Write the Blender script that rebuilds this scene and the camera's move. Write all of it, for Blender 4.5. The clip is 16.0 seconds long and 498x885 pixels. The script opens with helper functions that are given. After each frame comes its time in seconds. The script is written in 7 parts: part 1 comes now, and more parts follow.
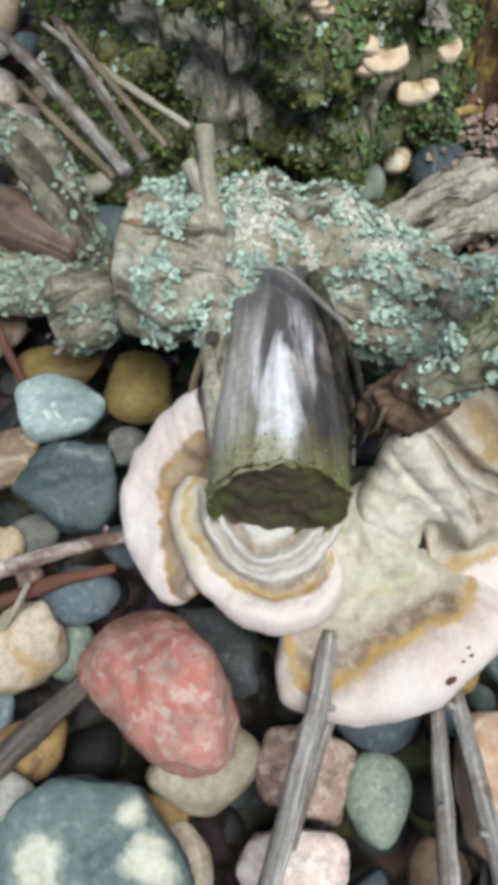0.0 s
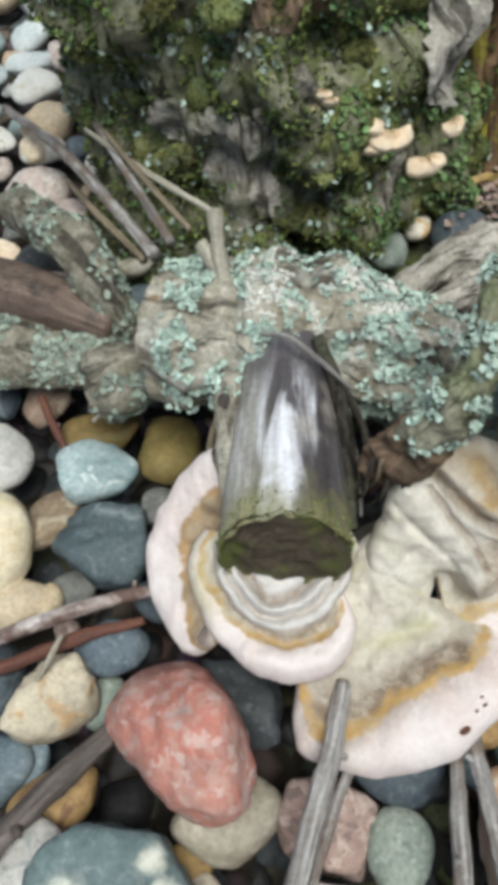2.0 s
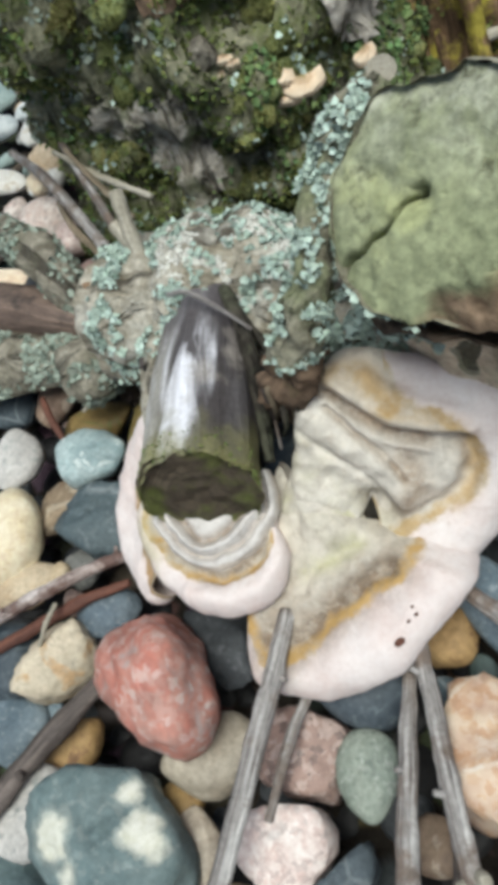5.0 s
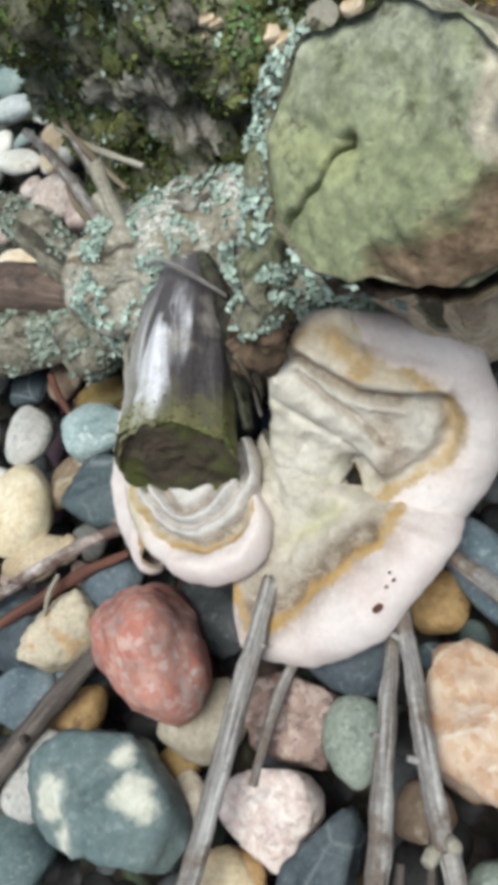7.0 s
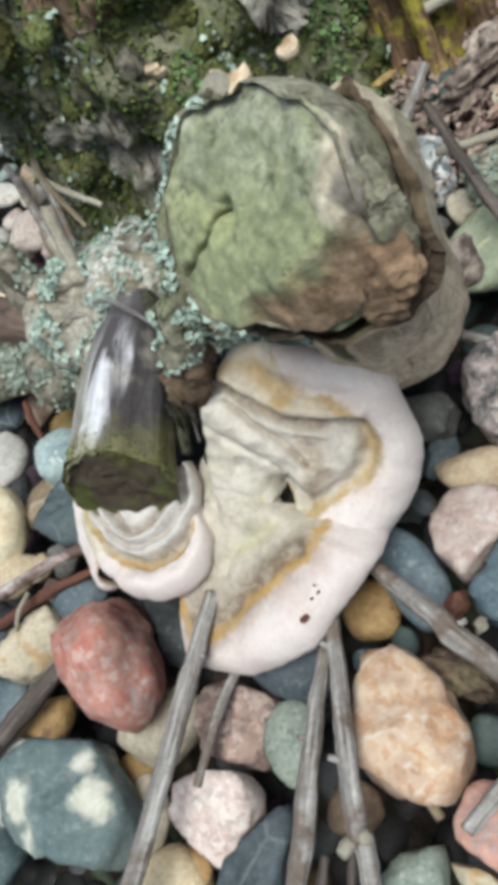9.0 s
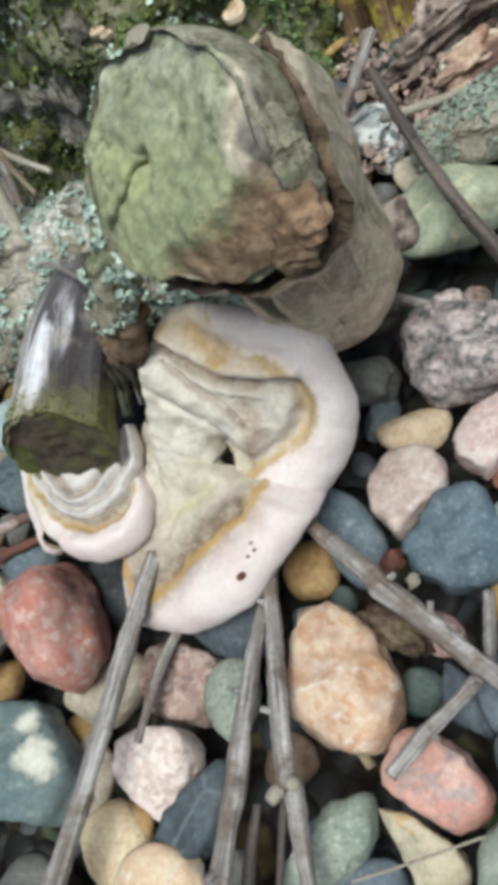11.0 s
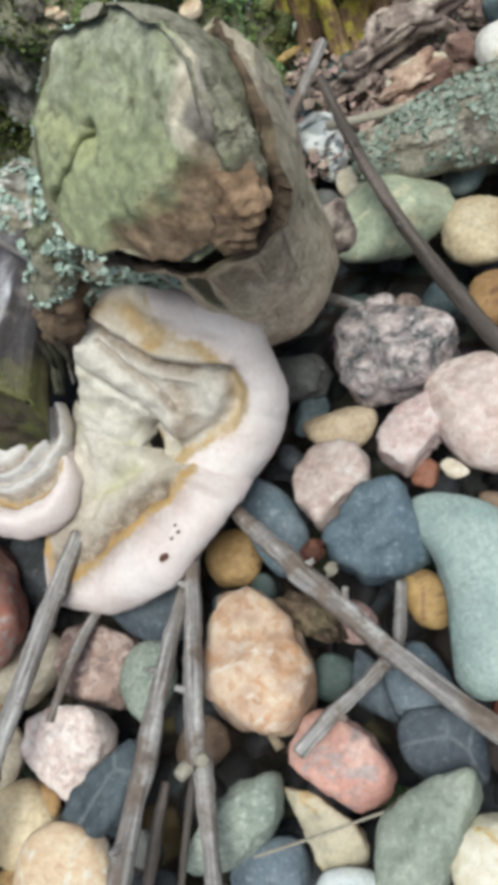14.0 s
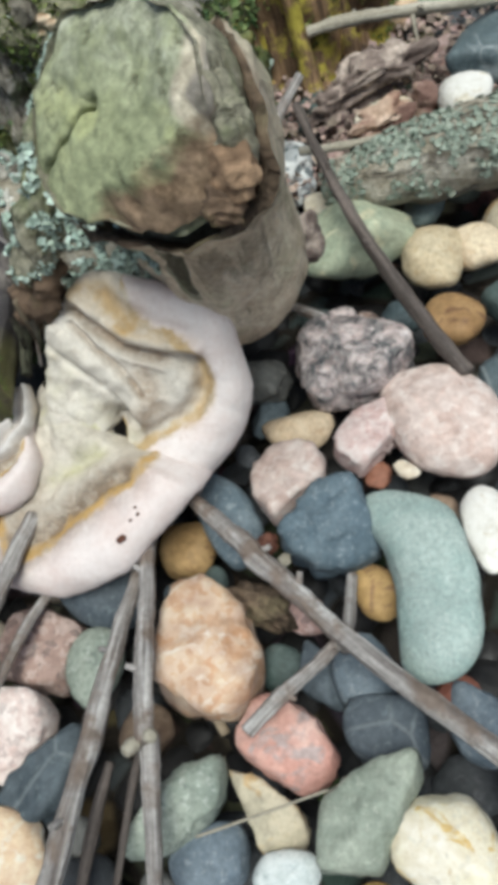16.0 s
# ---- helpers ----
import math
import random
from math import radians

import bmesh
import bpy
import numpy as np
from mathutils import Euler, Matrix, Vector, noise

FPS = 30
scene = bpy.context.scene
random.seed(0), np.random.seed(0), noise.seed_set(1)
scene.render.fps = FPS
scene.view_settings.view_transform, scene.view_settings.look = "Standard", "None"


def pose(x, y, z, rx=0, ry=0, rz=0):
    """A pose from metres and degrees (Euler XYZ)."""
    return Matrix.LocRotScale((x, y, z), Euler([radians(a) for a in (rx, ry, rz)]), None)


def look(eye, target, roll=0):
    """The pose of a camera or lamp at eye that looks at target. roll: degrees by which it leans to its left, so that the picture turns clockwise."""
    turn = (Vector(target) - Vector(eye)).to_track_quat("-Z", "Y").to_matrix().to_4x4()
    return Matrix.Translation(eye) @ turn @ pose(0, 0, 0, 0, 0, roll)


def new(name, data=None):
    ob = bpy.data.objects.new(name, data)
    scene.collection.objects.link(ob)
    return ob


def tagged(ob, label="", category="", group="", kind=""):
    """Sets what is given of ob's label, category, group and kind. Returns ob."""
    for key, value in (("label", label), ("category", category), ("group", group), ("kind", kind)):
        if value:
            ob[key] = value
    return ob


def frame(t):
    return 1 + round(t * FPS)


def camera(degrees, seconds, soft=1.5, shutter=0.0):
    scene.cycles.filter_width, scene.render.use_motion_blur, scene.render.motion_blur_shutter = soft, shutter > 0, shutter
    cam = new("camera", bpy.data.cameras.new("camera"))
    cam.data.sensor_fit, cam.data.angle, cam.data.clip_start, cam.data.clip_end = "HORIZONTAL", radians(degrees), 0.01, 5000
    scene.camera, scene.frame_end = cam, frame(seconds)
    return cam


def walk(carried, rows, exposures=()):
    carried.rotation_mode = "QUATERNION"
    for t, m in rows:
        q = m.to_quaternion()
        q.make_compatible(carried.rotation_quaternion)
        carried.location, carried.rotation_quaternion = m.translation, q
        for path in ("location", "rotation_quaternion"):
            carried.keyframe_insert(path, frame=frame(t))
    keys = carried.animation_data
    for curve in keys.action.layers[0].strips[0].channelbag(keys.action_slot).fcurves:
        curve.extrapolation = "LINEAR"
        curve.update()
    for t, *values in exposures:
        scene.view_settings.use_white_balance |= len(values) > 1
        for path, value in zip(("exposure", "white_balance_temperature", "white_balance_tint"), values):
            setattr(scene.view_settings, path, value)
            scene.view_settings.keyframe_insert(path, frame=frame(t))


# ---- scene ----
cam = camera(37.9, 16.0, soft=6.8)
PATH = [
    (0, (-0.00042, 0.04175, 0.38478), (0.00083, 0.22114, 0.02726), 0.157),
    (0.5, (0.00518, 0.04017, 0.39009), (-0.00340, 0.22523, 0.03558), -2.500),
    (1, (0.01036, 0.03784, 0.39380), (-0.00569, 0.22917, 0.04290), -4.642),
    (1.5, (0.01790, 0.03308, 0.39692), (-0.00797, 0.23401, 0.05202), -7.308),
    (2, (0.02976, 0.02762, 0.39815), (-0.00918, 0.23904, 0.06083), -10.777),
    (2.5, (0.04897, 0.02207, 0.39510), (-0.00658, 0.23924, 0.06381), -15.993),
    (3, (0.07300, 0.01497, 0.38934), (0.00165, 0.23207, 0.06104), -21.471),
    (3.5, (0.09886, 0.00615, 0.38301), (0.01046, 0.22348, 0.05905), -27.237),
    (4, (0.11713, -0.00032, 0.38021), (0.01703, 0.21733, 0.05989), -30.999),
    (6.5, (0.16465, -0.00428, 0.35280), (0.01672, 0.19759, 0.04077), -42.558),
    (7, (0.17474, -0.00322, 0.35141), (0.01924, 0.19593, 0.04131), -44.277),
    (7.5, (0.18858, -0.00227, 0.35206), (0.02564, 0.19543, 0.04487), -46.343),
    (8, (0.19972, -0.00400, 0.35245), (0.03298, 0.19634, 0.04904), -46.964),
    (8.5, (0.20876, -0.00590, 0.35426), (0.04216, 0.19588, 0.05172), -46.907),
    (9, (0.22187, -0.00840, 0.35684), (0.05863, 0.19384, 0.05278), -46.694),
    (9.5, (0.23106, -0.01387, 0.35738), (0.07321, 0.19097, 0.05221), -45.883),
    (12, (0.24115, -0.02152, 0.33769), (0.08566, 0.16637, 0.02064), -47.430),
    (12.5, (0.24244, -0.02258, 0.33860), (0.09008, 0.16465, 0.01965), -46.764),
    (13, (0.24205, -0.02312, 0.34009), (0.09535, 0.16467, 0.01883), -44.677),
    (13.5, (0.24182, -0.02724, 0.34113), (0.10738, 0.16439, 0.01678), -41.304),
    (14, (0.24118, -0.03273, 0.34406), (0.11895, 0.16562, 0.01892), -37.704),
    (14.5, (0.23850, -0.03859, 0.34564), (0.12796, 0.16814, 0.02154), -33.572),
    (15, (0.23691, -0.04618, 0.34514), (0.13533, 0.16592, 0.02157), -30.773),
    (15.5, (0.23355, -0.05404, 0.34472), (0.14069, 0.16239, 0.02140), -28.161),
    (16, (0.22848, -0.06148, 0.34193), (0.14233, 0.15898, 0.01947), -25.762),
]
walk(cam, [(t, look(eye, target, roll)) for t, eye, target, roll in PATH], [(0, 0.39, 6050, 2), (16, 0.39, 6050, 2)])

# ---- light ----
world = bpy.data.worlds.new("overcast_sky")
scene.world = world
world.use_nodes = True
wn = world.node_tree.nodes
sky = wn.new("ShaderNodeTexSky")
sky.sky_type = "NISHITA"
sky.sun_disc = False
sky.sun_elevation = radians(73)
sky.sun_rotation = radians(153)
sky.dust_density = 4.0
world.node_tree.links.new(sky.outputs[0], wn["Background"].inputs[0])
wn["Background"].inputs[1].default_value = 0.062
sun = new("sun", bpy.data.lights.new("sun", "SUN"))
sun.data.energy = 2.7
sun.data.angle = radians(34)
sun.data.color = (1.0, 0.95, 0.87)
sun.matrix_basis = look((0.13, -0.26, 0.94), (0, 0, 0))


# ---- materials ----
class Tree:
    """A small shorthand for node materials."""

    def __init__(self, name, rough=0.7, spec=0.4):
        self.mat = bpy.data.materials.new(name)
        self.mat.use_nodes = True
        self.nt = self.mat.node_tree
        self.bsdf = self.nt.nodes["Principled BSDF"]
        self.bsdf.inputs["Roughness"].default_value = rough
        self.bsdf.inputs["Specular IOR Level"].default_value = spec
        self.base = None

    def add(self, kind):
        return self.nt.nodes.new("ShaderNode" + kind)

    def put(self, value, socket):
        if isinstance(value, bpy.types.NodeSocket):
            self.nt.links.new(value, socket)
        elif isinstance(value, (tuple, list)) and len(value) == 3 and socket.type == "RGBA":
            socket.default_value = (*value, 1)
        else:
            socket.default_value = value

    def coords(self, spread=True):
        """Object coordinates, shifted for each object."""
        if self.base is None:
            c = self.add("TexCoord").outputs["Object"]
            if spread:
                r = self.add("ObjectInfo").outputs["Random"]
                m = self.math("MULTIPLY", r, 7.3)
                v = self.add("CombineXYZ")
                for i in range(3):
                    self.put(m, v.inputs[i])
                s = self.add("VectorMath")
                self.put(c, s.inputs[0])
                self.put(v.outputs[0], s.inputs[1])
                c = s.outputs[0]
            self.base = c
        return self.base

    def uv(self, sx=1.0, sy=1.0):
        u = self.add("UVMap")
        m = self.add("Mapping")
        self.put(u.outputs[0], m.inputs["Vector"])
        m.inputs["Scale"].default_value = (sx, sy, 1)
        return m.outputs[0]

    def math(self, op, a, b=0.0, clamp=False):
        n = self.add("Math")
        n.operation, n.use_clamp = op, clamp
        self.put(a, n.inputs[0])
        self.put(b, n.inputs[1])
        return n.outputs[0]

    def noise(self, scale, detail=4.0, rough=0.55, vec=None, warp=0.0):
        n = self.add("TexNoise")
        self.put(vec if vec is not None else self.coords(), n.inputs["Vector"])
        n.inputs["Scale"].default_value, n.inputs["Detail"].default_value = scale, detail
        n.inputs["Roughness"].default_value, n.inputs["Distortion"].default_value = rough, warp
        return n.outputs[0]

    def add_noise_colour(self, scale):
        n = self.add("TexNoise")
        self.put(self.coords(), n.inputs["Vector"])
        n.inputs["Scale"].default_value, n.inputs["Detail"].default_value = scale, 3
        return n.outputs["Color"]

    def cells(self, scale, feature="F1", out="Distance", vec=None):
        n = self.add("TexVoronoi")
        n.feature = feature
        self.put(vec if vec is not None else self.coords(), n.inputs["Vector"])
        n.inputs["Scale"].default_value = scale
        return n.outputs[out]

    def ramp(self, fac, *stops):
        n = self.add("ValToRGB")
        self.put(fac, n.inputs[0])
        e = n.color_ramp.elements
        while len(e) < len(stops):
            e.new(0.5)
        for el, (p, c) in zip(e, stops):
            el.position = p
            el.color = (c, c, c, 1) if isinstance(c, (int, float)) else (*c, 1)
        return n.outputs[0]

    def mix(self, fac, a, b, kind="MIX"):
        n = self.add("MixRGB")
        n.blend_type = kind
        self.put(fac, n.inputs[0])
        self.put(a, n.inputs[1])
        self.put(b, n.inputs[2])
        return n.outputs[0]

    def vary(self, col, hue=0.02, value=0.3, island=False):
        """A small change of tone from piece to piece."""
        r = self.add("NewGeometry").outputs["Random Per Island"] if island else self.add("ObjectInfo").outputs["Random"]
        h = self.add("HueSaturation")
        self.put(self.math("ADD", self.math("MULTIPLY", r, 2 * hue), 0.5 - hue), h.inputs["Hue"])
        r2 = self.math("FRACT", self.math("MULTIPLY", r, 13.7))
        self.put(self.math("ADD", self.math("MULTIPLY", r2, 2 * value), 1 - value), h.inputs["Value"])
        self.put(col, h.inputs["Color"])
        return h.outputs[0]

    def finish(self, col, height=None, strength=0.5, distance=0.002, rough=None):
        self.put(col, self.bsdf.inputs["Base Color"])
        if height is not None:
            b = self.add("Bump")
            b.inputs["Strength"].default_value, b.inputs["Distance"].default_value = strength, distance
            self.put(height, b.inputs["Height"])
            self.put(b.outputs[0], self.bsdf.inputs["Normal"])
        if rough is not None:
            self.put(rough, self.bsdf.inputs["Roughness"])
        return self.mat


def stone(name, a, b, c=None, speck=None, amount=0.35, grain=260.0, patch=35.0, rough=0.62, vein=None, spots=(), crystals=None):
    """Beach stone: two mottled tones, patches of a third, and mineral grains."""
    t = Tree(name, rough, 0.25)
    big = t.noise(patch, 5, 0.6, warp=0.6)
    col = t.mix(t.ramp(big, (0.38, 0.0), (0.62, 1.0)), a, b)
    if c:
        col = t.mix(t.ramp(t.noise(patch * 1.7, 4, 0.6, warp=1.0), (0.56, 0.0), (0.64, 1.0)), col, c)
    fine = t.noise(grain, 3, 0.7)
    if speck:
        for n, s in enumerate(speck):
            blot = t.noise(grain * (0.8 + 0.5 * n), 4, 0.62, warp=0.7)
            edge = 0.62 - 0.42 * amount - 0.01 * n
            col = t.mix(t.ramp(blot, (edge - 0.02, 0.0), (edge + 0.08, 0.5)), col, s)
    if crystals:
        size, share, tones = crystals
        where = t.mix(0.003, t.coords(), t.add_noise_colour(size * 1.2), "LINEAR_LIGHT")
        pick = t.add("SeparateColor")
        t.put(t.cells(size, "F1", "Color", where), pick.inputs[0])
        grain_col = t.ramp(pick.outputs[0], *tones)
        grain_col.node.color_ramp.interpolation = "CONSTANT"
        col = t.mix(share, col, grain_col)
    if vein:
        line = t.ramp(t.cells(22, "DISTANCE_TO_EDGE", "Distance"), (0.0, 1.0), (0.03, 0.0))
        col = t.mix(t.math("MULTIPLY", line, t.ramp(t.noise(18), (0.5, 0.0), (0.6, 1.0))), col, vein)
    for sx, sy, sr in spots:
        c0 = t.add("TexCoord").outputs["Object"]
        off = t.add("VectorMath")
        off.operation = "DISTANCE"
        flat = t.add("VectorMath")
        flat.operation = "MULTIPLY"
        t.put(c0, flat.inputs[0])
        flat.inputs[1].default_value = (1, 1, 0)
        t.put(flat.outputs[0], off.inputs[0])
        off.inputs[1].default_value = (sx, sy, 0)
        d = t.math("ADD", off.outputs["Value"], t.math("MULTIPLY", t.math("SUBTRACT", t.noise(120, 4), 0.5), 0.012))
        col = t.mix(t.ramp(d, (sr - 0.0012, 0.9), (sr + 0.0018, 0.0)), col, (0.7, 0.69, 0.59))
    col = t.mix(0.35, col, t.ramp(fine, (0.3, 0.25), (0.7, 0.85)), "OVERLAY")
    col = t.mix(0.4, col, t.ramp(t.noise(14, 5, 0.7, warp=1.0), (0.3, 0.25), (0.7, 0.75)), "OVERLAY")
    col = t.vary(col, 0.012, 0.12)
    h = t.math("ADD", t.math("MULTIPLY", fine, 0.4), t.noise(70, 5, 0.6))
    return t.finish(col, h, 0.55, 0.0025, t.ramp(big, (0.3, rough - 0.12), (0.7, rough + 0.12)))


STONES = {
    "red": stone("red_granite", (0.47, 0.2, 0.135), (0.53, 0.33, 0.265), (0.4, 0.34, 0.32), [(0.52, 0.14, 0.075)], 0.26, 50, 45, crystals=(260, 0.5, [(0.0, (0.34, 0.2, 0.16)), (0.22, (0.45, 0.235, 0.175)), (0.6, (0.47, 0.34, 0.29)), (0.85, (0.56, 0.5, 0.46))])),
    "spotted": stone("teal_basalt", (0.12, 0.165, 0.17), (0.18, 0.23, 0.23), None, [(0.26, 0.3, 0.29)], 0.15, 200, spots=[(0.0165, 0.0185, 0.0042), (-0.0206, -0.001, 0.0105), (0.0245, 0.001, 0.0085), (0.031, -0.005, 0.0045), (-0.0108, -0.0156, 0.0036), (-0.0124, -0.0229, 0.0026)]),
    "ochre": stone("iron_stained_stone", (0.29, 0.185, 0.075), (0.37, 0.25, 0.11), (0.2, 0.12, 0.06), None, 0.3),
    "greywhite": stone("pale_grey_stone", (0.46, 0.44, 0.42), (0.58, 0.56, 0.53), (0.34, 0.36, 0.34), [(0.25, 0.27, 0.27)], 0.12, 340),
    "slate": stone("blue_slate", (0.07, 0.095, 0.105), (0.11, 0.14, 0.15), None, [(0.2, 0.23, 0.24)], 0.08, 420, vein=(0.22, 0.25, 0.26)),
    "tealwhite": stone("teal_and_white_stone", (0.2, 0.27, 0.28), (0.36, 0.42, 0.42), (0.55, 0.6, 0.59), [(0.16, 0.22, 0.22)], 0.12, 260),
    "olive": stone("algae_stained_stone", (0.13, 0.095, 0.035), (0.2, 0.15, 0.055), (0.11, 0.11, 0.035), None, 0.3),
    "bluegrey": stone("blue_grey_stone", (0.095, 0.125, 0.15), (0.155, 0.19, 0.215), None, [(0.29, 0.32, 0.33)], 0.1, 420),
    "charcoal": stone("charcoal_basalt", (0.035, 0.038, 0.042), (0.06, 0.064, 0.07), None, [(0.12, 0.12, 0.13)], 0.1, 320),
    "beige": stone("beige_sandstone", (0.38, 0.34, 0.25), (0.5, 0.44, 0.33), (0.42, 0.3, 0.16), [(0.3, 0.27, 0.21)], 0.12, 240, 24),
    "tangrey": stone("tan_grey_stone", (0.26, 0.22, 0.17), (0.35, 0.31, 0.25), None, [(0.45, 0.4, 0.33)], 0.12, 320),
    "brownpink": stone("brown_pink_granite", (0.27, 0.18, 0.155), (0.34, 0.24, 0.21), (0.4, 0.33, 0.3), None, 0.22, 260, crystals=(260, 0.6, [(0.0, (0.12, 0.09, 0.085)), (0.25, (0.28, 0.19, 0.165)), (0.7, (0.42, 0.33, 0.3))])),
    "greengrey": stone("green_grey_stone", (0.2, 0.235, 0.2), (0.31, 0.34, 0.29), None, [(0.45, 0.47, 0.43), (0.12, 0.15, 0.13)], 0.14, 330),
    "pinkwhite": stone("pink_white_quartzite", (0.5, 0.38, 0.34), (0.62, 0.53, 0.49), (0.66, 0.6, 0.56), None, 0.15, 260, crystals=(300, 0.4, [(0.0, (0.27, 0.24, 0.23)), (0.18, (0.48, 0.37, 0.33)), (0.5, (0.62, 0.56, 0.52))])),
    "darkslate": stone("dark_slate", (0.045, 0.058, 0.07), (0.08, 0.098, 0.112), None, [(0.15, 0.18, 0.19)], 0.1, 300, vein=(0.14, 0.16, 0.17)),
    "tangranite": stone("tan_granite", (0.5, 0.34, 0.21), (0.62, 0.48, 0.34), (0.7, 0.62, 0.52), [(0.4, 0.23, 0.11)], 0.2, 70, crystals=(240, 0.25, [(0.0, (0.5, 0.3, 0.14)), (0.25, (0.66, 0.5, 0.34)), (0.6, (0.78, 0.7, 0.6))])),
    "pinksmooth": stone("salmon_stone", (0.56, 0.31, 0.25), (0.6, 0.4, 0.34), (0.42, 0.33, 0.31), None, 0.2, 300),
    "olivegrey": stone("olive_grey_stone", (0.2, 0.23, 0.19), (0.27, 0.3, 0.25), None, [(0.36, 0.38, 0.32)], 0.1, 380),
    "teal": stone("pale_teal_stone", (0.22, 0.29, 0.275), (0.3, 0.36, 0.34), None, [(0.38, 0.43, 0.41), (0.2, 0.27, 0.26)], 0.1, 420, rough=0.55),
    "blue": stone("faceted_blue_stone", (0.085, 0.12, 0.15), (0.13, 0.17, 0.2), None, [(0.27, 0.31, 0.34)], 0.1, 400),
    "pinkgranite": stone("pale_pink_granite", (0.47, 0.35, 0.32), (0.56, 0.45, 0.42), (0.6, 0.52, 0.49), None, 0.08, 170, crystals=(240, 0.4, [(0.0, (0.4, 0.28, 0.25)), (0.25, (0.52, 0.42, 0.39)), (0.7, (0.64, 0.57, 0.54))])),
    "bwgranite": stone("black_and_pink_granite", (0.6, 0.5, 0.48), (0.07, 0.075, 0.08), (0.58, 0.5, 0.49), [(0.03, 0.033, 0.037)], 0.3, 120, 85, crystals=(330, 0.2, [(0.0, (0.04, 0.045, 0.05)), (0.4, (0.26, 0.26, 0.27)), (0.55, (0.64, 0.6, 0.58)), (0.8, (0.62, 0.46, 0.43))])),
    "tan": stone("sandy_stone", (0.4, 0.31, 0.2), (0.5, 0.42, 0.3), None, [(0.3, 0.2, 0.1)], 0.1, 320),
    "greenstone": stone("pale_greenstone", (0.26, 0.3, 0.22), (0.38, 0.4, 0.29), (0.48, 0.46, 0.32), None, 0.1, 300),
    "brick": stone("brick_red_stone", (0.17, 0.062, 0.045), (0.23, 0.1, 0.075), None, None, 0.1, 300),
    "darkgreen": stone("dark_green_stone", (0.05, 0.075, 0.07), (0.08, 0.105, 0.1), None, [(0.14, 0.16, 0.15)], 0.1, 320),
    "white": stone("white_quartz", (0.64, 0.62, 0.57), (0.74, 0.72, 0.68), (0.56, 0.5, 0.4), None, 0.1, 300),
    "cream": stone("cream_limestone", (0.6, 0.53, 0.4), (0.7, 0.64, 0.54), (0.47, 0.32, 0.13), [(0.44, 0.42, 0.38)], 0.1, 240),
    "bluewhite": stone("bluish_white_stone", (0.48, 0.53, 0.53), (0.6, 0.63, 0.62), None, [(0.36, 0.42, 0.43)], 0.12, 300),
    "darkgrey": stone("dark_grey_stone", (0.1, 0.1, 0.095), (0.15, 0.15, 0.14), None, [(0.25, 0.24, 0.22)], 0.1, 300),
    "brown": stone("earthy_brown_stone", (0.17, 0.12, 0.085), (0.25, 0.185, 0.13), (0.33, 0.27, 0.21), None, 0.1, 260),
    "greygranite": stone("grey_granite", (0.36, 0.38, 0.38), (0.5, 0.52, 0.52), None, None, 0.24, 210, crystals=(170, 0.85, [(0.0, (0.1, 0.12, 0.13)), (0.3, (0.36, 0.38, 0.39)), (0.55, (0.66, 0.67, 0.66))])),
    "peach": stone("peach_quartzite", (0.6, 0.42, 0.29), (0.68, 0.55, 0.42), (0.66, 0.6, 0.5), None, 0.1, 260),
    "creamtan": stone("cream_tan_stone", (0.58, 0.47, 0.33), (0.67, 0.58, 0.45), None, [(0.5, 0.36, 0.2)], 0.1, 200),
    # stone for the lowest layer, its near-black colour painting the gaps' shade
    "damp": stone("near_black_gap_shade_stone", (0.012, 0.012, 0.013), (0.026, 0.025, 0.025), None, None, 0.1, 300, rough=0.5),
    "darkteal": stone("dark_teal_stone", (0.07, 0.1, 0.105), (0.11, 0.15, 0.15), None, [(0.2, 0.24, 0.23)], 0.1, 340),
}


def soil_mat():
    t = Tree("dark_gravelly_soil", 0.9, 0.2)
    # soil taken near black so that its colour carries the gaps' shade
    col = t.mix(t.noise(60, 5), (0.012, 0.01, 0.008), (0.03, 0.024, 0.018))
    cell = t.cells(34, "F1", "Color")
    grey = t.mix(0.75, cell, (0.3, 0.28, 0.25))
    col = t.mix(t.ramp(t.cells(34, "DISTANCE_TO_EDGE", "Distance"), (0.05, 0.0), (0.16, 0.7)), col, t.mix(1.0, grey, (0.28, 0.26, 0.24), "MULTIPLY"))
    # open shingle away from the log
    away = t.add("VectorMath")
    away.operation = "LENGTH"
    t.put(t.add("TexCoord").outputs["Object"], away.inputs[0])
    tone = t.mix(0.7, cell, (0.42, 0.39, 0.35))
    pebbles = t.mix(t.ramp(t.cells(34, "DISTANCE_TO_EDGE", "Distance"), (0.04, 0.0), (0.14, 1.0)), (0.03, 0.025, 0.02), t.mix(0.5, tone, t.noise(20, 4)))
    col = t.mix(t.ramp(t.math("MULTIPLY", away.outputs["Value"], 0.4), (0.32, 0.0), (0.62, 1.0)), col, pebbles)
    return t.finish(col, t.math("ADD", t.noise(90, 6), t.cells(34, "DISTANCE_TO_EDGE", "Distance")), 1.0, 0.008)


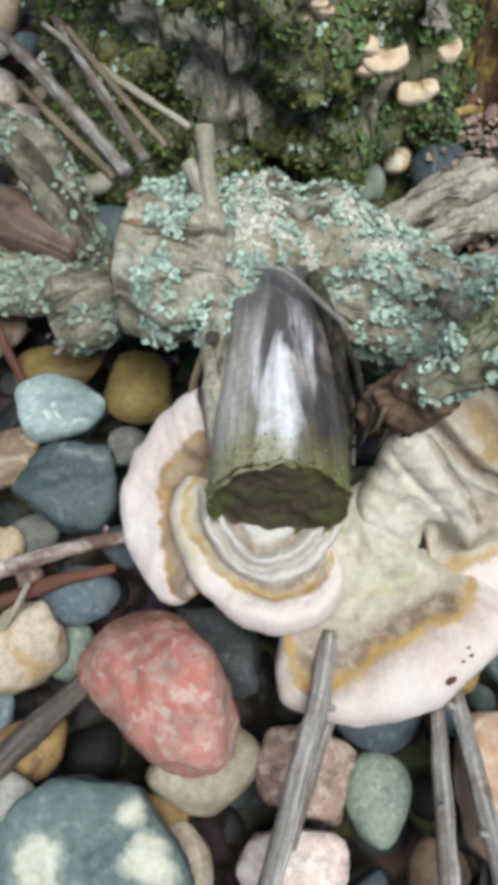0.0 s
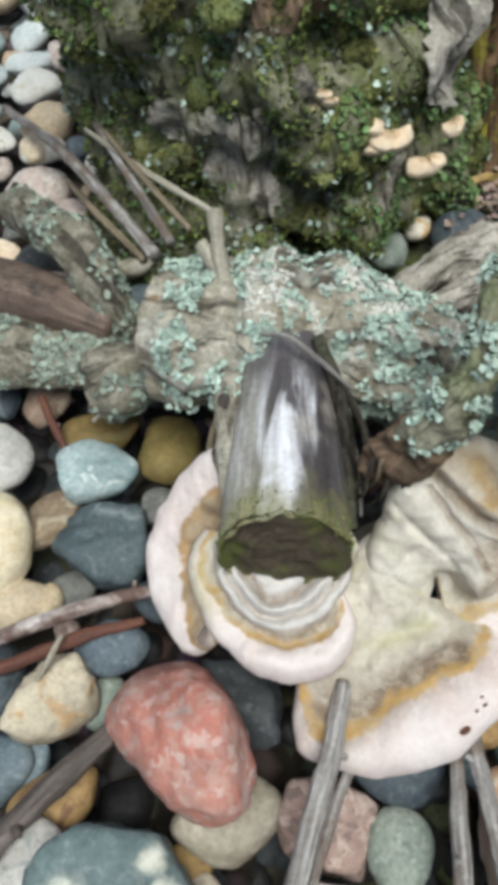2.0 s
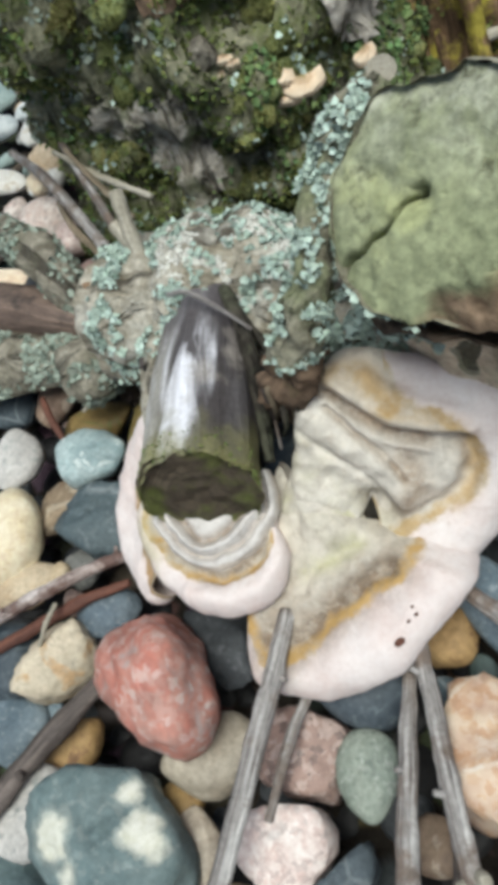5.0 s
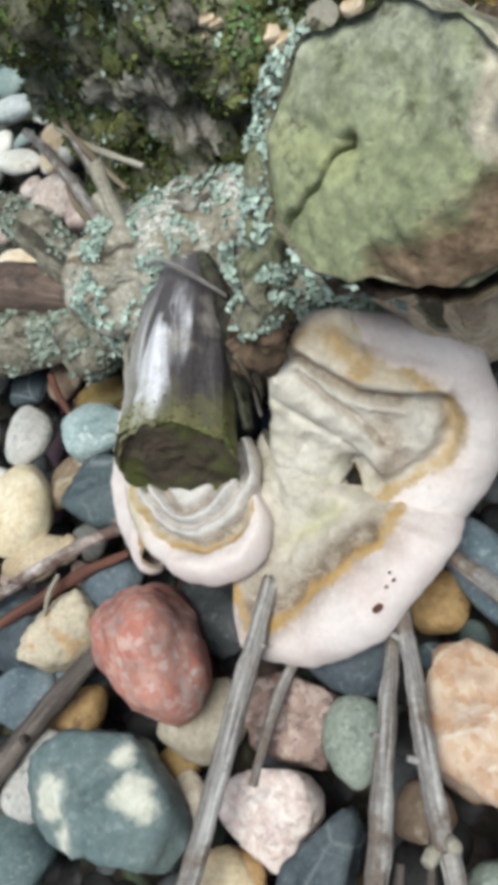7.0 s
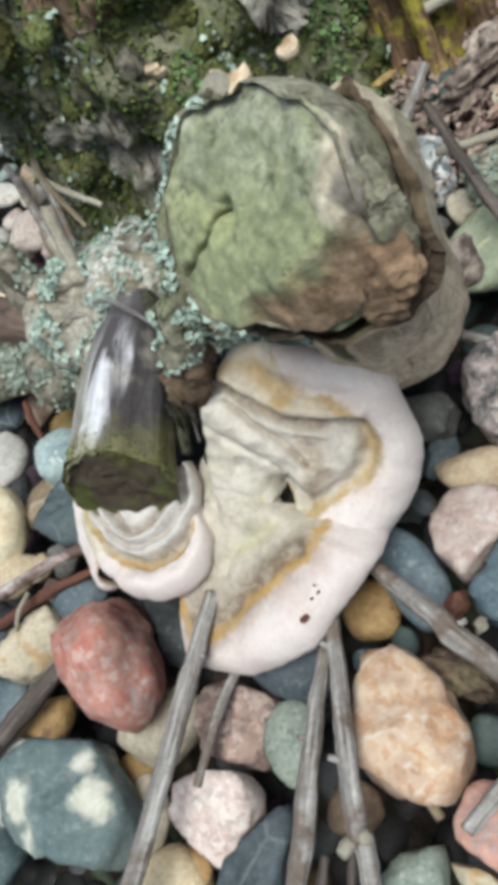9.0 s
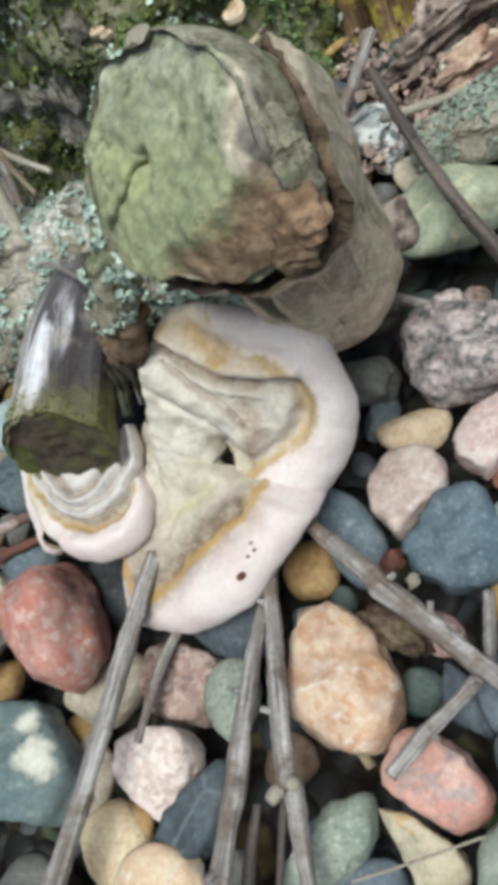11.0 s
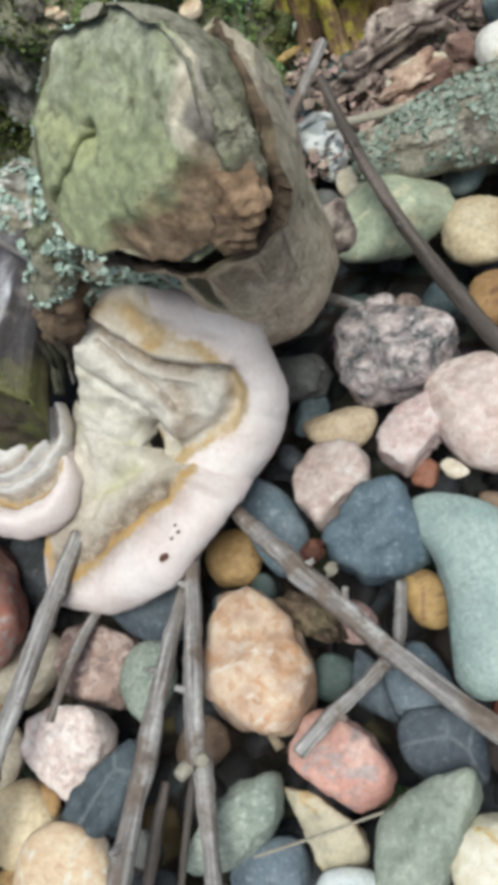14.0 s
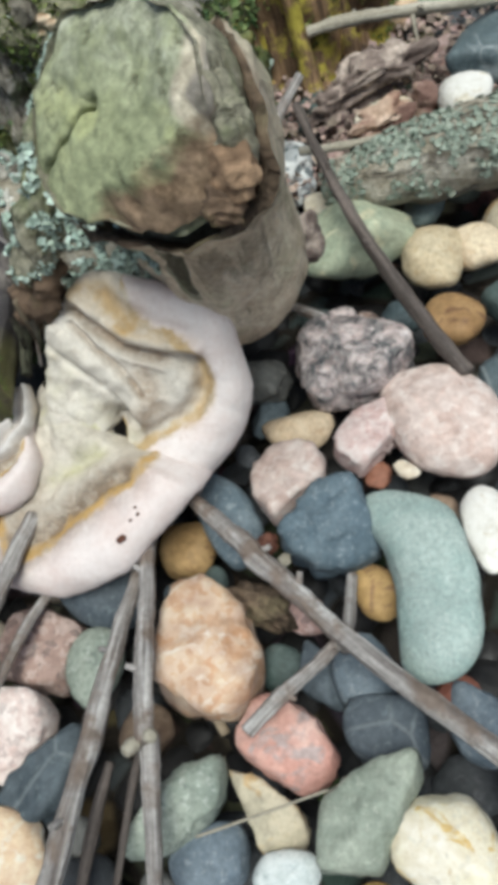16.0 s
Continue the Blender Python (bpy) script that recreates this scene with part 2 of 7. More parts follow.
def wood(name, light, dark, stain=None, along=14.0, across=150.0, rough=0.75, spec=0.3, stain_at=0.56, bump=0.6, weather=None):
    """Wood whose grain follows the length of the piece (first UV axis, in metres)."""
    t = Tree(name, rough, spec)
    g = t.noise(1.0, 5, 0.65, t.uv(along, across), 0.4)
    wide = t.noise(1.0, 3, 0.5, t.uv(along * 0.8, across * 0.22), 0.3)
    col = t.mix(t.ramp(g, (0.34, 0.0), (0.62, 1.0)), dark, light)
    col = t.mix(t.ramp(wide, (0.4, 0.55), (0.56, 0.0)), col, dark)
    if weather:
        col = t.mix(t.ramp(t.noise(26, 4, 0.6), (0.48, 0.0), (0.58, 0.8)), col, weather)
    if stain:
        col = t.mix(t.ramp(t.noise(38, 5, 0.65), (stain_at - 0.05, 0.0), (stain_at + 0.07, 0.9)), col, stain)
    fine = t.noise(420, 3, 0.6)
    col = t.mix(0.35, col, t.ramp(fine, (0.3, 0.25), (0.7, 0.8)), "OVERLAY")
    h = t.math("ADD", g, t.math("MULTIPLY", t.noise(140, 4), 0.5))
    return t.finish(col, h, bump, 0.003)


def bark(name, light, dark, crack=(0.03, 0.025, 0.02), scale=60.0, tint=None, cracks=0.8):
    """Bark with plates, cracks and stains."""
    t = Tree(name, 0.85, 0.2)
    n = t.noise(scale, 6, 0.65, warp=0.8)
    col = t.mix(t.ramp(n, (0.35, 0.0), (0.65, 1.0)), dark, light)
    gap = t.ramp(t.noise(1.0, 5, 0.65, t.uv(20, 75), 0.8), (0.38, 1.0), (0.46, 0.0))
    col = t.mix(t.math("MULTIPLY", gap, cracks), col, crack)
    if tint:
        col = t.mix(t.ramp(t.noise(27, 5, 0.65), (0.5, 0.0), (0.62, 0.85)), col, tint)
    col = t.mix(0.4, col, t.ramp(t.noise(380, 3), (0.3, 0.2), (0.7, 0.8)), "OVERLAY")
    col = t.mix(t.ramp(t.noise(150, 5, 0.7), (0.58, 0.0), (0.7, 0.6)), col, tuple(x * 0.6 for x in dark))
    h = t.math("SUBTRACT", t.math("ADD", n, t.math("MULTIPLY", t.noise(220, 5, 0.7), 0.8)), t.math("MULTIPLY", gap, cracks))
    return t.finish(col, h, 0.9, 0.004)


def cushion(name, a, b, c):
    """Dense moss: three tones in clumps, pitted all over."""
    t = Tree(name, 0.95, 0.1)
    fine = t.noise(420, 5, 0.7)
    col = t.mix(t.ramp(fine, (0.36, 0.0), (0.66, 1.0)), a, b)
    col = t.mix(t.ramp(t.noise(55, 5, 0.65), (0.5, 0.0), (0.6, 0.8)), col, c)
    col = t.mix(t.ramp(t.noise(170, 4, 0.6), (0.36, 0.85), (0.46, 0.0)), col, tuple(x * 0.2 for x in a))
    col = t.vary(col, 0.03, 0.4, island=True)
    return t.finish(col, t.math("ADD", fine, t.noise(150, 5, 0.7)), 1.0, 0.006)


def growth(name, a, b, rough=0.8, value=0.35, hue=0.03):
    """Small lobes of moss or lichen, each its own tone."""
    t = Tree(name, rough, 0.2)
    col = t.mix(t.noise(180, 4), a, b)
    col = t.vary(col, hue, value, island=True)
    return t.finish(col, t.noise(700, 3), 0.5, 0.001)


def fungus(name, rim, band, body, inner, algae=(0.36, 0.36, 0.14), algae_amount=0.6, rim_at=0.74):
    """Small shelf fungus; the first UV axis runs from the foot (0) over the margin (1) to the underside (2)."""
    t = Tree(name, 0.72, 0.3)
    u = t.add("UVMap")
    s = t.add("SeparateXYZ")
    t.put(u.outputs[0], s.inputs[0])
    wob = t.math("MULTIPLY", t.math("SUBTRACT", t.noise(75, 5, 0.65), 0.5), 0.16)
    wob = t.math("ADD", wob, t.math("MULTIPLY", t.math("SUBTRACT", t.noise(22, 3), 0.5), 0.22))
    f = t.math("ADD", s.outputs[0], wob)
    f = t.math("MULTIPLY", f, 0.5)
    h = rim_at * 0.5
    mid = tuple(x * 0.9 for x in body)
    col = t.ramp(f, (0.0, inner), (h - 0.17, inner), (h - 0.135, mid), (h - 0.115, body), (h - 0.07, mid), (h - 0.05, body), (h - 0.022, band),
                 (h - 0.004, band), (h + 0.012, rim), (0.52, rim), (0.62, tuple(x * 0.8 for x in rim)))
    green = t.math("MULTIPLY", t.ramp(f, (0.08, 1.0), (h - 0.1, 0.0)), t.ramp(t.noise(48, 4, 0.6), (0.45, 0.0), (0.65, algae_amount)))
    col = t.mix(green, col, algae)
    dirt = t.ramp(t.noise(110, 5, 0.7), (0.56, 0.0), (0.72, 0.5))
    col = t.mix(dirt, col, (0.36, 0.27, 0.2))
    pits = t.ramp(t.cells(62, "F1", "Distance"), (0.05, 0.75), (0.085, 0.0))
    pits = t.math("MULTIPLY", pits, t.ramp(t.noise(31, 2), (0.56, 0.0), (0.6, 1.0)))
    col = t.mix(pits, col, (0.16, 0.09, 0.06))
    fine = t.noise(330, 4, 0.65)
    col = t.mix(0.22, col, t.ramp(fine, (0.3, 0.3), (0.7, 0.75)), "OVERLAY")
    col = t.mix(t.ramp(t.noise(90, 4), (0.4, 0.0), (0.75, 0.35)), col, tuple(x * 0.75 for x in body))
    rings = t.noise(1.0, 3, 0.6, t.uv(26, 2.5))
    height = t.math("ADD", t.math("MULTIPLY", fine, 0.4), t.math("ADD", t.math("MULTIPLY", rings, 0.2), t.noise(95, 4)))
    return t.finish(col, height, 0.55, 0.003)


SOIL = soil_mat()


def silver_branch():
    """Barkless branch: pale silver bands between dark weathered streaks, olive towards the sawn end."""
    t = Tree("silvered_branch_wood", 0.62, 0.3)
    g = t.noise(1.0, 5, 0.65, t.uv(9, 110), 0.4)
    wide = t.noise(1.0, 4, 0.55, t.uv(9, 42), 0.8)
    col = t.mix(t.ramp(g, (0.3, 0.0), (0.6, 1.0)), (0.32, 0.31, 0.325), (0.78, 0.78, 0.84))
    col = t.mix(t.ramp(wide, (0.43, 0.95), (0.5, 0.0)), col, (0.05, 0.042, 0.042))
    # one flank dark, painted shade together with weathered bark; algae-grey on the other
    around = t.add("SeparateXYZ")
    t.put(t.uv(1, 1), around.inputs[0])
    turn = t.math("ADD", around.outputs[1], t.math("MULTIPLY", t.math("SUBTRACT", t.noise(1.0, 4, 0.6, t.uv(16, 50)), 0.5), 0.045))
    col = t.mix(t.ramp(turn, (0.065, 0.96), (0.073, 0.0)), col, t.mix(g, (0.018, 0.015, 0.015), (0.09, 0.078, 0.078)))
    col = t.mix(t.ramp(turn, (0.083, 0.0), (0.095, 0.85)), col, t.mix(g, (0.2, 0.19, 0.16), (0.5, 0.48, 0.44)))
    col = t.mix(t.ramp(t.noise(34, 4), (0.54, 0.0), (0.64, 0.6)), col, (0.3, 0.27, 0.24))
    u = t.add("UVMap")
    s = t.add("SeparateXYZ")
    t.put(u.outputs[0], s.inputs[0])
    end = t.math("ADD", s.outputs[0], t.math("MULTIPLY", t.math("SUBTRACT", t.noise(60, 4), 0.5), 0.05))
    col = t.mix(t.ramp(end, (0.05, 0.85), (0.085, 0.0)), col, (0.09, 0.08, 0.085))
    col = t.mix(t.ramp(end, (0.118, 0.0), (0.142, 0.85)), col, (0.2, 0.19, 0.075))
    col = t.mix(0.3, col, t.ramp(t.noise(380, 3), (0.3, 0.25), (0.7, 0.8)), "OVERLAY")
    return t.finish(col, t.math("ADD", g, t.math("MULTIPLY", t.noise(140, 4), 0.5)), 0.8, 0.003)


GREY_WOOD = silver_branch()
STICK = wood("weathered_stick_wood", (0.55, 0.53, 0.51), (0.12, 0.102, 0.095), (0.16, 0.12, 0.095), 14, 320, 0.6, 0.4, 0.52, 0.9)
PEELED = wood("half_peeled_stick_wood", (0.62, 0.57, 0.55), (0.3, 0.23, 0.2), (0.09, 0.045, 0.035), 20, 200, 0.65, 0.4, 0.5, 0.8)
STICK_BROWN = wood("brown_twig_wood", (0.31, 0.25, 0.18), (0.13, 0.105, 0.07), None, 16, 260, 0.75)
STICK_PALE = wood("bleached_stick_wood", (0.47, 0.44, 0.37), (0.26, 0.235, 0.18), None, 14, 220, 0.75)
STICK_DARK = wood("dark_damp_twig_wood", (0.17, 0.14, 0.125), (0.045, 0.037, 0.033), None, 16, 240, 0.65)
RED_WOOD = wood("red_brown_bark_strip", (0.2, 0.085, 0.055), (0.075, 0.033, 0.025), None, 14, 220, 0.7)
BROWN_LOG = wood("smooth_brown_driftwood", (0.2, 0.145, 0.115), (0.085, 0.06, 0.05), (0.05, 0.04, 0.035), 14, 130, 0.6)
CUT_DARK = wood("dark_mossy_end_grain", (0.17, 0.135, 0.095), (0.06, 0.048, 0.036), (0.14, 0.16, 0.045), 60, 60, 0.8, 0.2, 0.48, 1.0)
ROTTEN = wood("rotten_red_brown_wood", (0.36, 0.23, 0.13), (0.05, 0.033, 0.022), (0.42, 0.36, 0.06), 16, 120, 0.85, 0.2, 0.55, 1.0)
BARE_WOOD = wood("bare_dark_heartwood", (0.22, 0.15, 0.1), (0.06, 0.042, 0.03), (0.11, 0.1, 0.04), 14, 150, 0.8, 0.2, 0.58, 1.0)
STUMP_WOOD = bark("weathered_stump_bark", (0.6, 0.56, 0.49), (0.2, 0.175, 0.135), (0.05, 0.042, 0.03), 75, (0.16, 0.17, 0.09), 0.9)
ROT_CHUNK = wood("crumbling_brown_wood", (0.36, 0.29, 0.25), (0.07, 0.05, 0.045), (0.5, 0.42, 0.36), 40, 90, 0.85, 0.2, 0.56, 1.0)
ROTTEN_PINK = wood("pinkish_rotten_wood", (0.4, 0.27, 0.23), (0.08, 0.04, 0.03), (0.5, 0.38, 0.3), 40, 90, 0.85, 0.2, 0.56, 1.0)
CREAM_ROT = wood("cream_weathered_wood", (0.66, 0.52, 0.42), (0.36, 0.25, 0.18), (0.2, 0.11, 0.08), 40, 90, 0.85, 0.2, 0.6, 1.0)
TRUNK_BARK = bark("grey_barkless_trunk", (0.5, 0.46, 0.38), (0.2, 0.175, 0.125), (0.06, 0.05, 0.04), 60, (0.5, 0.48, 0.42))
TAN_ROT = wood("tan_rotten_wood", (0.4, 0.27, 0.17), (0.11, 0.07, 0.045), (0.2, 0.13, 0.08), 30, 90, 0.85, 0.2, 0.58, 1.0)
STUB_BARK = bark("olive_grey_bark", (0.76, 0.66, 0.52), (0.5, 0.42, 0.31), (0.13, 0.1, 0.07), 55, (0.5, 0.46, 0.33), 0.4)
SIDE_GREY = bark("olive_grey_dead_bark", (0.42, 0.4, 0.31), (0.15, 0.14, 0.095), (0.05, 0.045, 0.03), 70, (0.2, 0.22, 0.12))
SIDE_BARK = bark("near_black_bark", (0.085, 0.075, 0.06), (0.028, 0.025, 0.02), (0.012, 0.01, 0.008), 50, (0.1, 0.105, 0.07))
DRIFT_BARK = bark("dull_driftwood_bark", (0.4, 0.37, 0.3), (0.13, 0.115, 0.085), (0.035, 0.03, 0.024), 50, (0.19, 0.18, 0.13))
STUMP_BARK = bark("dark_old_bark", (0.3, 0.29, 0.2), (0.1, 0.1, 0.06), (0.016, 0.014, 0.01), 60, (0.13, 0.155, 0.05))
INNER_BARK = bark("torn_inner_bark", (0.2, 0.145, 0.1), (0.06, 0.042, 0.03), (0.02, 0.015, 0.01), 110, (0.2, 0.17, 0.1), 0.5)
MID_BARK = bark("grey_brown_bark", (0.38, 0.35, 0.29), (0.16, 0.14, 0.105), (0.05, 0.04, 0.03), 50, (0.12, 0.12, 0.06))
PALE_BARK = bark("pale_cracked_bark", (0.58, 0.54, 0.48), (0.33, 0.3, 0.25), (0.06, 0.05, 0.04), 60)
LICHEN = growth("pale_green_lichen", (0.31, 0.4, 0.34), (0.52, 0.61, 0.545), value=0.3)
LICHEN_DARK = growth("grey_green_lichen", (0.2, 0.25, 0.2), (0.36, 0.4, 0.34), value=0.3)
LICHEN_WHITE = growth("chalky_white_lichen", (0.55, 0.55, 0.5), (0.68, 0.67, 0.62), value=0.15)
MOSS = growth("olive_moss", (0.08, 0.11, 0.03), (0.23, 0.27, 0.09), value=0.55)
MOSS_SOFT = growth("soft_moss_shoots", (0.17, 0.19, 0.05), (0.32, 0.33, 0.12), value=0.4)
MOSS_BRIGHT = growth("fresh_green_moss", (0.1, 0.16, 0.055), (0.22, 0.31, 0.14), value=0.45)
MOSS_CUSHION = cushion("moss_cushion", (0.14, 0.155, 0.045), (0.4, 0.41, 0.16), (0.3, 0.36, 0.19))
LITTER = growth("leaf_litter", (0.2, 0.135, 0.11), (0.42, 0.34, 0.3), value=0.5, hue=0.03)
def cap_skin(name, rim, body, dark, band=(0.42, 0.27, 0.1)):
    """Skin of a large bracket fungus. First UV axis: 0 at the foot, 0.7 at the ochre line, 1 at the margin.
    Stain attribute: red ochre crust, green algae, blue brown weathered zone and brown along the grooves."""
    t = Tree(name, 0.7, 0.3)
    s = t.add("SeparateXYZ")
    t.put(t.add("UVMap").outputs[0], s.inputs[0])
    wob = t.math("MULTIPLY", t.math("SUBTRACT", t.noise(140, 6, 0.7), 0.5), 0.13)
    wob = t.math("ADD", wob, t.math("MULTIPLY", t.math("SUBTRACT", t.noise(32, 3), 0.5), 0.07))
    f = t.math("ADD", s.outputs[0], wob)
    skin = t.mix(t.ramp(t.noise(70, 6, 0.62, warp=0.5), (0.36, 0.0), (0.64, 1.0)), tuple(x * 0.84 for x in body), tuple(min(0.8, x * 1.12) for x in body))
    skin = t.mix(t.ramp(t.noise(190, 5, 0.7), (0.54, 0.0), (0.72, 0.45)), skin, dark)
    white = t.mix(t.ramp(t.noise(48, 4, 0.6), (0.4, 0.0), (0.7, 1.0)), rim, (rim[0] * 0.93, rim[1] * 0.86, rim[2] * 0.84))
    white = t.mix(t.ramp(t.noise(260, 3, 0.6), (0.6, 0.0), (0.75, 0.3)), white, (0.4, 0.3, 0.25))
    col = t.mix(t.ramp(f, (0.69, 0.0), (0.72, 1.0)), skin, white)
    stain = t.add("Attribute")
    stain.attribute_name = "stain"
    ch = t.add("SeparateColor")
    t.put(stain.outputs["Color"], ch.inputs[0])
    brown = t.mix(t.ramp(t.noise(210, 5, 0.7), (0.35, 0.0), (0.65, 1.0)), tuple(x * 0.7 for x in dark), tuple(x * 1.35 for x in dark))
    col = t.mix(t.math("MULTIPLY", ch.outputs[2], t.ramp(t.noise(150, 6, 0.72, warp=0.5), (0.34, 0.4), (0.54, 1.0))), col, brown)
    line = t.math("MULTIPLY", t.ramp(f, (0.61, 0.0), (0.66, 1.0), (0.7, 1.0), (0.73, 0.0)), t.ramp(t.noise(85, 5, 0.65), (0.34, 0.05), (0.56, 0.95)))
    col = t.mix(line, col, band)
    crust = t.mix(t.noise(140, 5, 0.65), (0.36, 0.22, 0.075), (0.54, 0.38, 0.18))
    col = t.mix(t.math("MULTIPLY", ch.outputs[0], t.ramp(t.noise(75, 5, 0.65), (0.32, 0.25), (0.56, 1.0))), col, crust)
    green = t.mix(t.noise(90, 4), (0.33, 0.32, 0.14), (0.52, 0.5, 0.31))
    col = t.mix(t.math("MULTIPLY", ch.outputs[1], t.ramp(t.noise(55, 5, 0.65), (0.38, 0.1), (0.6, 0.9))), col, green)
    fine = t.noise(330, 4, 0.65)
    col = t.mix(0.2, col, t.ramp(fine, (0.3, 0.3), (0.7, 0.72)), "OVERLAY")
    height = t.math("ADD", t.math("MULTIPLY", fine, 0.35), t.math("MULTIPLY", t.noise(110, 5, 0.6), 0.8))
    return t.finish(col, height, 0.5, 0.0025)


FUNGUS = cap_skin("pale_bracket_fungus", (0.68, 0.61, 0.59), (0.55, 0.505, 0.435), (0.18, 0.13, 0.088))
FUNGUS_FOLD = cap_skin("folded_bracket_fungus", (0.66, 0.6, 0.58), (0.57, 0.53, 0.47), (0.25, 0.185, 0.13), (0.42, 0.3, 0.15))
FUNGUS_CREST = cap_skin("white_crest_fungus", (0.7, 0.63, 0.61), (0.36, 0.28, 0.19), (0.26, 0.19, 0.12), (0.4, 0.25, 0.12))
FUNGUS_TIER = cap_skin("greyish_fungus_tier", (0.62, 0.57, 0.53), (0.55, 0.52, 0.495), (0.27, 0.21, 0.16), (0.4, 0.3, 0.2))
SMALL_FUNGUS = fungus("cream_shelf_fungus", (0.74, 0.6, 0.44), (0.66, 0.5, 0.34), (0.6, 0.45, 0.3), (0.42, 0.34, 0.18), algae_amount=0.3, rim_at=0.5)


def cut_green():
    """Algae-covered end grain with a rotten sector and weathered grey patches."""
    t = Tree("algae_covered_end_grain", 0.85, 0.2)
    stain = t.add("Attribute")
    stain.attribute_name = "stain"
    ch = t.add("SeparateColor")
    t.put(stain.outputs["Color"], ch.inputs[0])
    col = t.mix(t.ramp(t.noise(45, 5, 0.65), (0.35, 0.0), (0.65, 1.0)), (0.2, 0.222, 0.13), (0.33, 0.355, 0.21))
    col = t.mix(t.ramp(t.noise(24, 4, 0.6), (0.5, 0.0), (0.66, 0.7)), col, (0.42, 0.44, 0.21))
    grey = t.mix(t.ramp(t.noise(85, 5, 0.7), (0.35, 0.0), (0.65, 1.0)), (0.19, 0.2, 0.14), (0.52, 0.53, 0.43))
    col = t.mix(t.math("MULTIPLY", ch.outputs[1], t.ramp(t.noise(55, 5, 0.65, warp=0.6), (0.36, 0.15), (0.56, 1.0))), col, grey)
    col = t.mix(t.ramp(t.noise(110, 5, 0.7), (0.56, 0.0), (0.68, 0.75)), col, (0.075, 0.075, 0.045))
    pale = t.mix(t.ramp(t.noise(130, 5, 0.7), (0.35, 0.0), (0.62, 1.0)), (0.3, 0.26, 0.2), (0.6, 0.54, 0.43))
    dull = t.mix(t.ramp(t.noise(60, 6, 0.7), (0.35, 0.0), (0.65, 1.0)), (0.09, 0.078, 0.07), (0.27, 0.24, 0.22))
    out = t.math("ADD", ch.outputs[0], t.math("MULTIPLY", t.math("SUBTRACT", t.noise(80, 4), 0.5), 0.3))
    col = t.mix(t.ramp(out, (0.12, 0.0), (0.3, 0.9)), col, t.mix(t.ramp(out, (0.5, 0.0), (0.7, 1.0)), pale, dull))
    rot = t.ramp(t.math("ADD", ch.outputs[2], t.math("MULTIPLY", t.math("SUBTRACT", t.noise(70, 5), 0.5), 0.4)), (0.5, 0.0), (0.62, 1.0))
    brown = t.mix(t.ramp(t.noise(85, 6, 0.7), (0.35, 0.0), (0.65, 1.0)), (0.1, 0.068, 0.042), (0.34, 0.245, 0.165))
    col = t.mix(rot, col, brown)
    rings = t.noise(60, 6, 0.7)
    col = t.mix(0.4, col, t.ramp(t.noise(300, 4), (0.3, 0.2), (0.7, 0.8)), "OVERLAY")
    return t.finish(col, t.math("ADD", t.noise(130, 6, 0.7), t.math("MULTIPLY", rings, 0.5)), 0.6, 0.003)


CUT_GREEN = cut_green()


# ---- building blocks ----
def n3(p, s, seed=0.0):
    return noise.noise(Vector((p[0] * s + seed, p[1] * s - 1.7 * seed, p[2] * s + 0.6 * seed)))


def mesh_object(name, verts, faces, mat, parent=None, label="", uvs=None, smooth=True):
    me = bpy.data.meshes.new(name)
    me.from_pydata([tuple(v) for v in verts], [], faces)
    me.polygons.foreach_set("use_smooth", [smooth] * len(me.polygons))
    if uvs is not None:
        layer = me.uv_layers.new(name="UVMap")
        idx = np.zeros(len(me.loops), dtype=np.int32)
        me.loops.foreach_get("vertex_index", idx)
        layer.data.foreach_set("uv", np.asarray(uvs, dtype=np.float32)[idx].ravel())
    me.materials.append(mat)
    me.update()
    ob = new(name, me)
    if parent:
        ob.parent = parent
    if label:
        ob["label"] = label
    return ob


def empty(name):
    ob = new(name)
    ob.empty_display_size = 0.02
    return ob


def spline(points, n):
    """Catmull-Rom through the points, n samples."""
    p = [Vector(q) for q in points]
    p = [2 * p[0] - p[1]] + p + [2 * p[-1] - p[-2]]
    out = []
    m = len(p) - 3
    for i in range(n):
        s = i / (n - 1) * m
        k = min(int(s), m - 1)
        f = s - k
        a, b, c, d = p[k:k + 4]
        out.append(0.5 * ((2 * b) + (c - a) * f + (2 * a - 5 * b + 4 * c - d) * f * f + (3 * b - a - 3 * c + d) * f ** 3))
    return out


